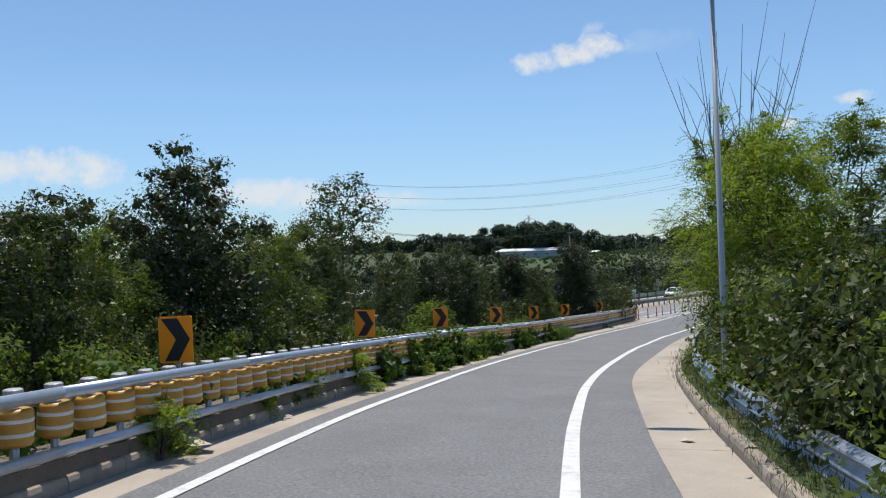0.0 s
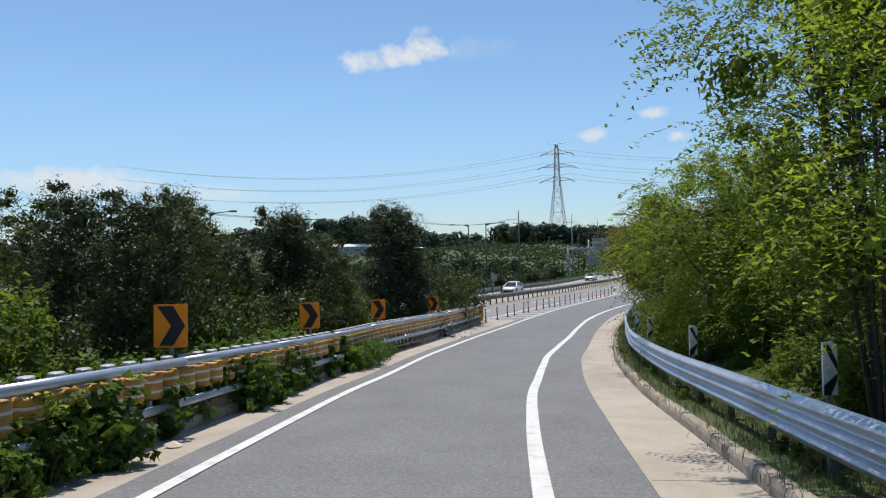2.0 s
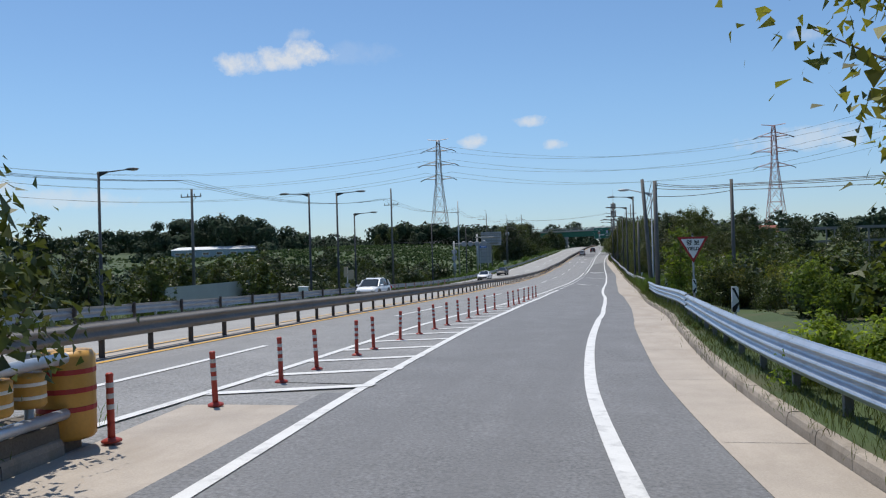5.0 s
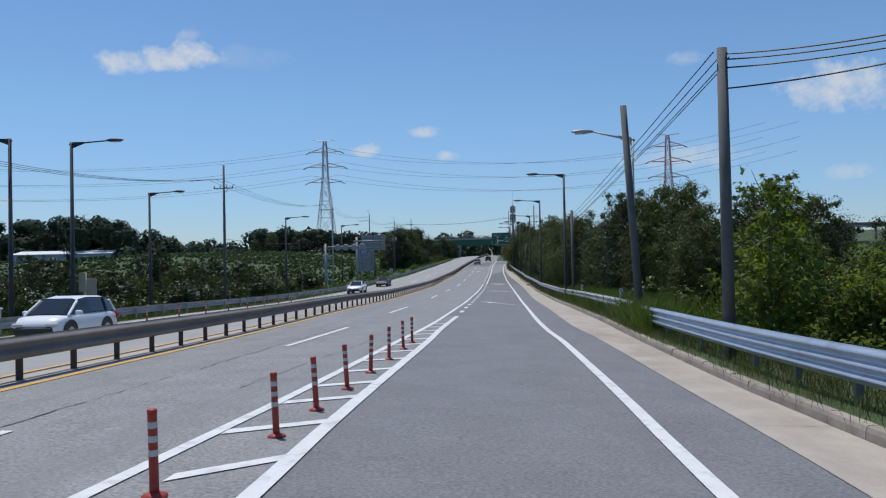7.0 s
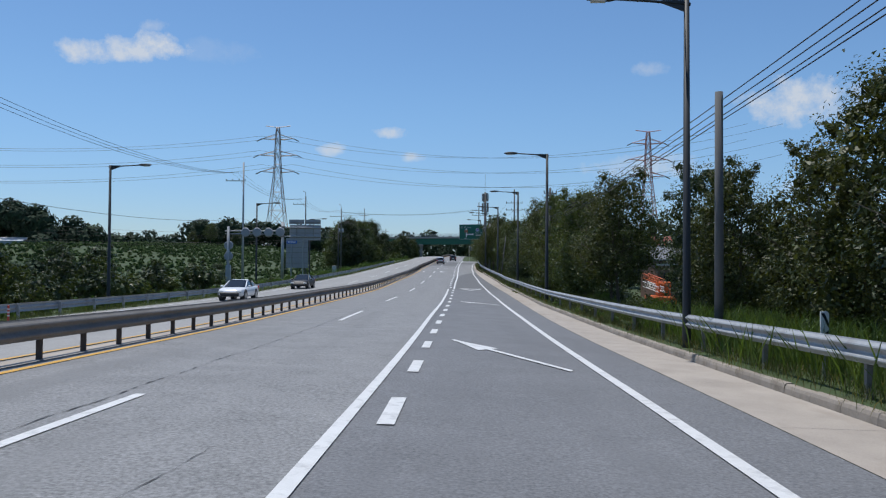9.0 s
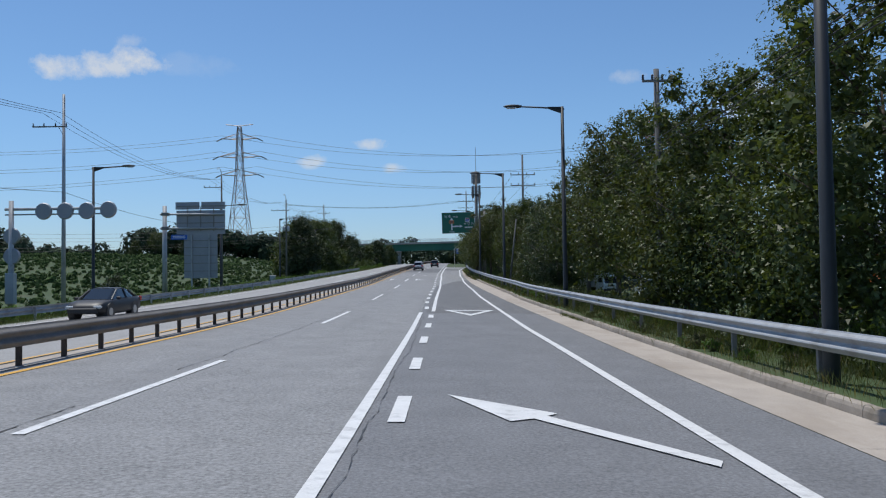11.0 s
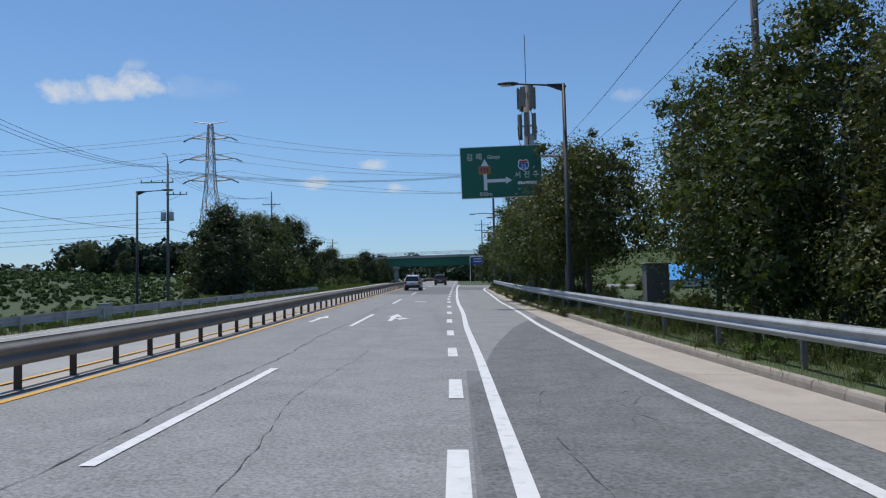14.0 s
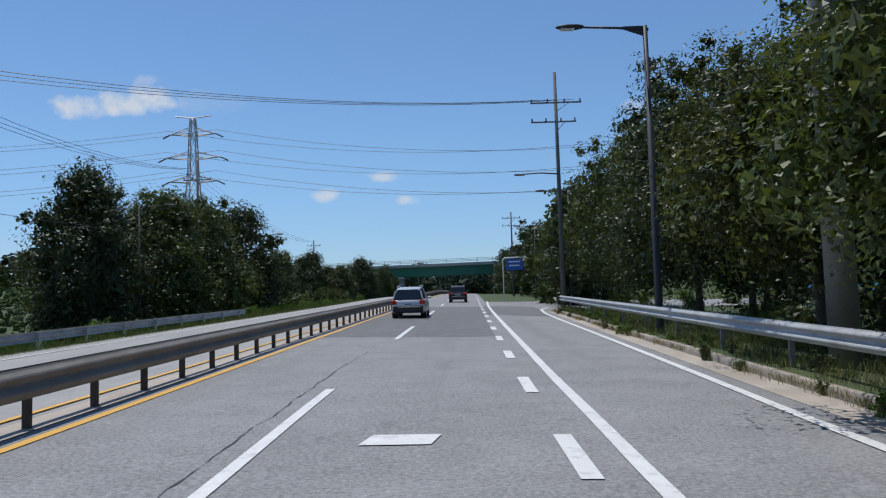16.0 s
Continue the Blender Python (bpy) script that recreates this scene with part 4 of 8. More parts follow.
def chevron_sign():
    root = thing("chevron_sign", Matrix.Identity(4), "orange curve sign with a black arrow, on a steel post", "road sign", "curve signs along the ramp")
    w, h = .26, .34
    out = []
    for cx, cz, a0 in ((w - .03, h - .03, 0), (-w + .03, h - .03, 90), (-w + .03, -h + .03, 180), (w - .03, -h + .03, 270)):
        out += [(cx + .03 * math.cos(radians(a0 + d)), cz + .03 * math.sin(radians(a0 + d))) for d in (0, 45, 90)]
    part("panel", Shape().plate(out, .02, pose(0, 0, 1.53)), ORANGE, root)
    arrow = [(-.22, .31), (.03, .31), (.215, 0), (.03, -.31), (-.185, -.31), (.0, 0)]
    part("arrow", Shape().plate(arrow, .006, pose(.01, -.014, 1.53)), BLACK, root, "black arrow bent to the side")
    part("post", Shape().tube([(0, .05, -.4), (0, .05, 1.8)], .035, 8), STEEL_PALE, root)
    for z in (1.35, 1.7):
        part("bracket", Shape().box((0, .025, z), (.3, .03, .04)), STEEL_PALE, root)
    return root


def place(s, off, up=0, turn=0):
    p, way = ramp(s, off, up), ramp_way(s)
    return Matrix.Translation(p) @ pose(0, 0, 0, 0, 0, math.degrees(math.atan2(-way.x, way.y)) + turn)


first_sign = chevron_sign()
SIGNS = [(9.9, -5.1, -1.5, 4, 0), (17.9, -5.0, .8, 6, .05), (25.0, -4.85, -1.2, 10, .08), (32.1, -4.5, 1.0, 8, .10), (39.65, -4.4, -.8, 6, .10), (46.4, -4.5, 1.2, 4, .08), (55.0, -4.82, -1.8, 3, .10)]
for k, (s, off, lean, turn, up) in enumerate(SIGNS):
    m = place(s, off, up - .05, turn) @ pose(0, 0, 0, 0, lean, 0) @ Matrix.Scale(.95, 4)
    if k:
        copy_thing(first_sign, m @ Matrix.Scale(1 / .95, 4))
    else:
        first_sign.matrix_basis = m


def delineator():
    """The striped verge marker behind the guardrail."""
    root = thing("delineator_post", Matrix.Identity(4), "white verge marker with black stripes and a round reflector", "marker post", "verge markers")
    out = [(-.075, 0), (.075, 0), (.075, .52), (.03, .56), (-.075, .55)]
    part("panel", Shape().plate(out, .03, pose(0, 0, .86)), WHITE, root)
    part("stripe", Shape().plate([(-.07, .52), (-.01, .52), (.07, .34), (.07, .25)], .004, pose(0, -.018, .86)), BLACK, root)
    part("stripe", Shape().plate([(-.07, .10), (-.07, .0), (.0, .0), (.07, .16), (.07, .22)], .004, pose(0, -.018, .86)), BLACK, root)
    ring = [(.052 * math.cos(a), .24 + .052 * math.sin(a)) for a in (2 * math.pi * k / 14 for k in range(14))]
    part("reflector", Shape().plate(ring, .012, pose(0, -.02, .86)), BAND, root)
    part("stem", Shape().box((0, .02, .35), (.05, .03, 1.1)), STEEL_PALE, root)
    return root


marker = delineator()
MARKS = [22.0, 29.0, 36.0, 43.0, 50.0, 56.8, 63.6, 74.5]
for k, s in enumerate(MARKS):
    m = place(s, curve_at(RAIL_OFF, s) + .32, 0, 4)
    if k:
        copy_thing(marker, m)
    else:
        marker.matrix_basis = m
for x, y in ((6.7, -1.4), (6.75, 14.0), (6.75, 30.0), (6.8, 46)):
    copy_thing(marker, Matrix.Translation(at(x, y, 0)) @ pose(0, 0, 0, 0, 0, 2))


def flexible_post():
    root = thing("flexible_post", Matrix.Identity(4), "red flexible lane post with silver bands", "traffic post", "lane posts along the merging tip")
    part("base", Shape().lathe([(.11, 0), (.11, .02), (.055, .045), (.045, .05)], n=14), POST_RED, root, smooth=True)
    part("shaft", Shape().lathe([(.042, .04), (.040, .10), (.040, .72), (.043, .73), (.043, .75), (.025, .765)], n=14), POST_RED, root, smooth=True)
    for z in (.36, .48, .60):
        part("band", Shape().lathe([(.0405, z), (.0425, z + .003), (.0425, z + .052), (.0405, z + .055)], n=14), POST_BAND, root)
    return root


lane_post = flexible_post()
ys = [-25.9, -23.6, -21.4, -19.8, -17.5, -16.3, -14.1, -12.2, -10.4, -8.7, -6.9, -4.95, -2.87, -.85, 1.5, 4.05, 5.9, 8.0, 10.3, 12.85, 15.5, 17.5]
rnd = random.Random(9)
for k, y in enumerate(ys):
    x = curve_at([(-26, -2.15), (-16, -2.05), (-6.9, -1.83), (1.5, -1.74), (4, -1.42), (17.5, -1.27)], y)
    m = Matrix.Translation(at(x, y, -.004)) @ pose(0, 0, 0, rnd.uniform(-3, 3), rnd.uniform(-3, 3), rnd.uniform(0, 90))
    if k:
        copy_thing(lane_post, m)
    else:
        lane_post.matrix_basis = m
for y in range(24, 62, 4):
    copy_thing(lane_post, Matrix.Translation(at(curve_at(LEFT_SIDE, y) + 2.4, y, -.01)))


def glyphs(body, size, bold):
    """Raised letters as a mesh that begins at x = 0."""
    cu = bpy.data.curves.new("lettering", "FONT")
    cu.body, cu.size, cu.extrude, cu.resolution_u, cu.offset = body, size, .003, 3, size * bold
    tmp = bpy.data.objects.new("lettering", cu)
    me = bpy.data.meshes.new_from_object(tmp)
    bpy.data.objects.remove(tmp)
    bpy.data.curves.remove(cu)
    return me, max((v.co.x for v in me.vertices), default=0), min((v.co.x for v in me.vertices), default=0)


def lettering(body, size, m, material, parent, width=1.0, bold=.0):
    """A centred line of writing, each character a part of its own."""
    total = glyphs(body, size, bold)[1]
    for k, ch in enumerate(body):
        if ch == " ":
            continue
        end = glyphs(body[:k + 1], size, bold)[1]
        me, right, _ = glyphs(ch, size, bold)
        me.materials.clear()
        me.materials.append(material)
        part("character", me, material, parent, m=m @ Matrix.Diagonal((width, 1, 1, 1)) @ pose(end - right - total / 2, 0, 0))


def yield_sign():
    root = thing("yield_sign", Matrix.Translation(at(7.05, 2.0)), "red-bordered white triangular yield sign on a steel post", "road sign")
    r = lambda k: [(-k, k * .58), (k, k * .58), (0, -k * 1.16)]  # noqa: E731
    part("panel", Shape().plate(r(.66), .02, pose(0, 0, 2.85)), RED, root)
    part("face", Shape().plate(r(.50), .006, pose(0, -.014, 2.85)), WHITE, root)
    for body, size, z in (("양 보", .26, 2.88), ("YIELD", .20, 2.64)):
        lettering(body, size, pose(0, -.021, z, 90, 0, 0), BLACK, root, bold=.028)
    part("post", Shape().tube([(0, .05, -.3), (0, .05, 3.3)], .04, 8), STEEL_PALE, root)
    part("finial", Shape().lathe([(.035, 3.28), (.045, 3.3), (.045, 3.38), (.02, 3.4)], (0, .05, 0), 10), BLACK, root)
    for z in (2.65, 3.1):
        part("bracket", Shape().box((0, .03, z), (.45, .03, .05)), STEEL_PALE, root)


yield_sign()

# ---- lamps, poles and wires ----


def street_lamp(height, reach, material, label, lift=.35, thick=1.0):
    """A tapered pole with one arm towards -x."""
    root = thing("street_lamp", Matrix.Identity(4), label, "street lamp", "street lamps")
    part("pole", Shape().tube([(0, 0, -.6), (0, 0, 1.0), (0, 0, height)], [.13 * thick, .115 * thick, .075 * thick], 10), material, root, smooth=True)
    part("base_plate", Shape().box((0, 0, .03), (.34, .34, .06)), material, root)
    part("arm", Shape().tube([(.1, 0, height - .12), (-reach * .5, 0, height - .05 + lift * .45), (-reach, 0, height - .02 + lift)], [.05, .04, .035], 8), material, root, smooth=True)
    part("bracket", Shape().plate([(0, height + .0), (-reach * .36, height - .02 + lift * .4), (-reach * .36, height - .1 + lift * .4), (0, height - .34)], .05, Matrix.Identity(4)), material, root)
    z = height + lift
    head = Shape()
    prof = [(0, .05, .05), (-.2, .13, .085), (-.5, .15, .09), (-.78, .10, .05), (-.86, .03, .02)]
    n = 10
    for x, w, h in prof:
        head.v += [(-reach + x, w * math.cos(2 * math.pi * k / n), z + h * math.sin(2 * math.pi * k / n)) for k in range(n)]
    head.f = [(i * n + k, i * n + (k + 1) % n, (i + 1) * n + (k + 1) % n, (i + 1) * n + k) for i in range(len(prof) - 1) for k in range(n)]
    hd = part("lamp_head", head, material, root, smooth=True)
    part("lens", Shape().block((-reach - .5, 0, z - .075), (.42, .2, .05), .02), LENS, hd)
    return root


lamp_r = street_lamp(9.7, 1.9, LAMP_DARK, "dark steel street lamp leaning its arm over the lanes", .04)
for k, (x, y, s) in enumerate([(6.4, 53.0, 1.0), (6.6, 87.6, 1.12), (6.6, 114.4, 1.09), (6.1, 146.0, 1.11), (5.35, 174.3, 1.14), (5.3, 206.6, 1.11), (8.2, 245, 1.0), (9.5, 285, 1.0)]):
    m = Matrix.Translation(at(x, y, -.1)) @ Matrix.Scale(s, 4)
    if k:
        copy_thing(lamp_r, m)
    else:
        lamp_r.matrix_basis = Matrix.Translation(at(x, y, -.1))
for x, y, turn, top in ((-19.9, -27.6, 180, 7.6), (-18.9, -2.7, 180, 6.9), (-20.6, 33.7, 180, 8.76), (-22.3, 31.2, 0, 8.6), (-25.4, 53.2, 180, 8.03), (-22.7, 82.4, 180, 7.75), (-26.8, 135.3, 180, 9.5), (-25.4, 165.3, 180, 9.2), (-26.2, 202.5, 180, 10.4), (-26.7, 242.0, 180, 11.0), (-26.5, 280, 180, 12.2)):
    base = land(x, y) - .2
    copy_thing(lamp_r, Matrix.Translation(Vector((x, y, base))) @ pose(0, 0, 0, 0, 0, turn) @ Matrix.Scale((top - base) / 9.7, 4))
lamp_g = street_lamp(7.9, 1.55, LAMP_GREY, "pale grey street lamp above the roadside bushes", .3, .54)
lamp_g.matrix_basis = place(14.9, 2.8, 0, 8)
copy_thing(lamp_g, Matrix.Translation(at(6.75, 26.3, -.4)))


def cable(a, b, sag, r, n=10):
    a, b = Vector(a), Vector(b)
    return [a.lerp(b, k / n) - Vector((0, 0, 4 * sag * (k / n) * (1 - k / n))) for k in range(n + 1)], r


def to_top(x, y, top):
    """The height of a pole whose top is known."""
    return top - (land(x, y) if abs(x) > 8 else road_level(x, y))


def utility_pole(x, y, height, arms, label, lean=0, gear=False, material=POLE_CONC, hook=False, r0=.17, r1=.10):
    root = thing("utility_pole", Matrix.Translation((x, y, land(x, y) if abs(x) > 8 else road_level(x, y))) @ pose(0, 0, 0, 0, lean, 0), label, "utility pole", "utility poles")
    part("pole", Shape().tube([(0, 0, -.8), (0, 0, height * .5), (0, 0, height)], [r0, (r0 + r1) / 2, r1], 12), material, root, smooth=True)
    for z, half, shift in arms:
        part("cross_arm", Shape().box((shift, -.12, z), (2 * half, .09, .09)), STEEL_DULL, root)
        part("arm_brace", Shape().tube([(0, -.1, z - .6), (shift + half * .5, -.12, z - .03)], .02, 5), STEEL_DULL, root)
        for k in (-1, -.35, .35, 1):
            part("insulator", Shape().lathe([(.03, 0), (.06, .03), (.035, .07), (.06, .11), (.035, .15), (.05, .19), (.02, .23)], (shift + k * half * .95, -.12, z + .04), 8), INSULATOR, root, smooth=True)
    if gear:
        for dx in (-.38, .38):
            part("transformer", Shape().lathe([(.2, 0), (.24, .04), (.24, .72), (.2, .78), (.06, .82), (.05, 1.0), (.03, 1.02)], (dx, -.15, height * .62), 14), LAMP_GREY, root, smooth=True)
        part("transformer_shelf", Shape().box((0, -.15, height * .62 - .04), (1.3, .2, .08)), STEEL_DULL, root)
    if hook:
        part("top_hook", Shape().tube([(0, 0, height - .1), (-.05, 0, height + .7), (-.25, 0, height + 1.0), (-.55, 0, height + .95)], .05, 7), STEEL_PALE, root, smooth=True)
    return root


utility_pole(6.15, 12.0, 6.85, [], "plain concrete pole with low cables beside the verge", r0=.14, r1=.11)
utility_pole(6.5, 24.0, 8.3, [], "tall dark concrete pole beside a street lamp", lean=-3.2, r0=.16, r1=.12)
utility_pole(9.6, 7.6, to_top(9.6, 7.6, 6.1), [], "slim dark concrete pole behind the roadside bushes", r0=.10, r1=.08)
lamp_pole = utility_pole(7.8, -29.7, 6.85, [(6.55, .3, .28)], "concrete utility pole with a street lamp arm beside the ramp trees", r0=.14, r1=.09)
part("lamp_arm", Shape().tube([(0, -.1, 5.55), (-.7, -.3, 5.75), (-1.35, -.6, 5.85)], .035, 8), LAMP_GREY, lamp_pole, "pale grey lamp arm", smooth=True)
part("lamp_head", Shape().block((-1.6, -.7, 5.88), (.62, .24, .14), .05, pose(0, 0, 0, 0, 0, 22).to_3x3()), LAMP_GREY, lamp_pole, "pale grey lamp head")
utility_pole(8.95, 105.5, 10.6, [(10.1, .6, 0)], "tall dark concrete pole among the roadside trees", r0=.14, r1=.11)
utility_pole(6.8, 51.6, 6.75, [], "slim concrete pole beside a street lamp", r0=.12, r1=.1)
utility_pole(6.6, 146.8, 6.5, [], "slim pale leaning pole beside a street lamp", lean=6.5, r0=.085, r1=.06)
utility_pole(9.7, 162.5, to_top(9.7, 162.5, 14.2), [(12.9, 1.4, 0), (11.7, 1.4, 0)], "tall utility pole with two cross arms above the trees")
utility_pole(21.4, 202.6, to_top(21.4, 202.6, 6.0), [], "slim pale pole beside the blue sheet roofs", material=LAMP_GREY, r0=.09, r1=.07)
over_lanes = utility_pole(5.6, 231.5, 16.0, [(13.9, 1.7, .0), (12.6, 1.5, -.2)], "tall utility pole with two cross arms over the lanes")
part("lamp_arm", Shape().tube([(0, -.1, 9.1), (-1.2, -.1, 9.2), (-2.3, -.1, 9.15)], [.05, .045, .04], 8), LAMP_DARK, over_lanes, "dark lamp arm", smooth=True)
part("lamp_head", Shape().block((-2.6, -.1, 9.12), (.7, .22, .12), .05), LAMP_DARK, over_lanes, "dark lamp head")
utility_pole(-25.8, 70.9, to_top(-25.8, 70.9, 12.4), [(12.1, 1.0, 0)], "tall utility pole beyond the opposite lanes")
utility_pole(-28.0, 133.0, to_top(-28.0, 133.0, 14.7), [(14.2, 1.3, -1.0)], "tall steel utility pole with one long cross arm", material=STEEL_PALE)
utility_pole(-28.2, 175.7, to_top(-28.2, 175.7, 14.0), [(13.6, 1.2, -1.1)], "utility pole with a hooked top and side cross arm", hook=True)
utility_pole(-27.05, 212.1, to_top(-27.05, 212.1, 14.4), [(12.6, 1.6, -1.0), (11.4, 1.0, .9)], "utility pole with transformers and a hooked top", hook=True, gear=True)
utility_pole(-27.2, 257.7, to_top(-27.2, 257.7, 17.8), [(14.6, 1.4, 0)], "utility pole standing behind dense trees")
utility_pole(-26.5, 318, 12, [(11, 1.2, 0)], "distant utility pole beside the opposite lanes")
utility_pole(7.5, 300, 13, [(12, 1.4, 0), (10.8, 1.4, 0)], "distant utility pole above the roadside trees")
utility_pole(-33, 30, 11.5, [(10.8, 1.0, 0)], "utility pole beyond the opposite lanes")
utility_pole(-40, -20, 11, [(10.4, 1.0, 0)], "utility pole behind the roadside trees")


def wires():
    root = tagged(new("overhead_wires"), "black overhead cables strung between the poles", "cable")
    root["kind"] = "structure"
    runs = []
    for dx, dz in ((-.3, 0), (0, -.12), (.25, -.3), (.1, -.75)):
        runs.append(((6.15, 12.0, 6.45 + dz), (9.6 + dx, 7.6, 5.85 + dz * .4), .12))
        runs.append(((9.6 + dx, 7.6, 5.85 + dz * .4), (44, -6, 7.2 + dz), .6))
        runs.append(((6.15 + dx * .6, 12.0, 6.5 + dz * .4), (8.95 + dx, 105.5, 5.75 + dz * .5), .5))
        runs.append(((8.95 + dx, 105.5, 5.75 + dz * .5), (9.7 + dx, 162.5, 6.4 + dz), .6))
    for dx in (-1.2, .9):
        runs.append(((9.7 + dx, 162.5, 11.9), (7.6 + dx, 195.6, 10.4), .5))
    for z in (6.75, 6.35):
        runs.append(((7.95, -29.8, road_level(7.8, -29.7) + z), (58, -34, 12.5 + z - 6.7), .5))
    left = [(-33, 30, 10.2), (-25.8, 70.9, 11.0), (-28.0, 133.0, 13.3), (-28.2, 175.7, 13.6), (-27.05, 212.1, 14.1), (-27.2, 257.7, 16.9), (-26.5, 318, 14.5)]
    for a, b in zip([(-40, -20, 10.5)] + left, left):
        for dx in (-1.6, -.9, -.2):
            runs.append(((a[0] + dx, a[1], a[2]), (b[0] + dx, b[1], b[2]), 1.3))
    for a, b in zip(left[1:], left[2:]):
        runs.append(((a[0], a[1], a[2] - 6.0), (b[0], b[1], b[2] - 6.0), .8))
    # across the highway
    for dx in (-1.2, 0, 1.2):
        runs.append(((-27.05, 212.1 + dx, 13.6), (5.6 + dx, 231.4, road_level(5.6, 231.5) + 14.1), 1.0))
    for dz in (0, .5, 1.6, 2.2, 3):
        runs.append(((-90, 190 + dz * 4, 6 + dz * 1.2), (-27.05, 212.1, 7.4 + dz * .8), 1.2))
    for a, b, sag in runs:
        pts, r = cable(a, b, sag, .016)
        part("wire", Shape().tube(pts, r, 4, cap=False), WIRE, root)
    # high-voltage lines from pylon to pylon
    for z, half in ((80, 10.5), (70.5, 11.5), (61.5, 10)):
        for side in (-1, 1):
            a = Vector((-110 + side * half * .94, 501, z * .94 + 4.5))
            pts, r = cable(a, (185 + side * half, 500, z + 8), 17, .075, 24)
            part("wire", Shape().tube(pts, r, 4, cap=False), WIRE, root)
            pts, r = cable(a, (-410, 390 + side * half, z - 6), 14, .075, 18)
            part("wire", Shape().tube(pts, r, 4, cap=False), WIRE, root)


wires()


def pylon(x, y, base, height, label, red=False):
    root = thing("transmission_tower", Matrix.Translation((x, y, base)), label, "pylon", "power pylons")
    k = height / 76
    mat = LATTICE_RED if red else LATTICE
    levels = [(0, 7.2), (14, 5.6), (26, 4.3), (37, 3.2), (46, 2.3), (54, 1.8), (63, 1.55), (72, 1.25), (76, .9)]
    corner = lambda w, z, i: Vector(((w if i in (0, 3) else -w) * k, (w if i < 2 else -w) * k, z * k))  # noqa: E731
    for i in range(4):
        part("leg", Shape().tube([corner(w, z, i) for z, w in levels], .20 * k, 5), mat, root)
    for (z0, w0), (z1, w1) in zip(levels, levels[1:]):
        for i in range(4):
            j = (i + 1) % 4
            a, b, c, d = corner(w0, z0, i), corner(w0, z0, j), corner(w1, z1, i), corner(w1, z1, j)
            for p, q in ((a, d), (b, c), (c, d)):
                part("brace", Shape().tube([p, q], .13 * k, 4), mat, root)
    for z, half in ((69, 9.5), (59, 11.5), (49, 10)):
        for side in (-1, 1):
            sh = Shape()
            tip = Vector((side * half * k, 0, (z + .6) * k))
            for yy in (-1.4, 1.4):
                sh.tube([Vector((side * 1.5 * k, yy * k, z * k)), tip], .20 * k, 4)
                sh.tube([Vector((side * 1.5 * k, yy * k, (z + 3) * k)), tip], .17 * k, 4)
            part("cross_arm", sh, mat, root)
            part("insulator", Shape().tube([tip, tip + Vector((side * 3.2 * k, 0, -1.6 * k))], .30 * k, 6), INSULATOR, root)
    part("peak", Shape().tube([Vector((-7.5 * k, 0, 77.3 * k)), Vector((0, 0, 76.4 * k)), Vector((7.5 * k, 0, 77.3 * k))], .24 * k, 4), mat, root)


pylon(-110, 501, 8.0, 76.5, "tall pale lattice power pylon with three pairs of arms")
pylon(100, 440, 6, 66, "tall reddish lattice power pylon behind trees", True)
pylon(-336, 610, 8, 40, "distant lattice power pylon on a hill")


# ---- large signs ----


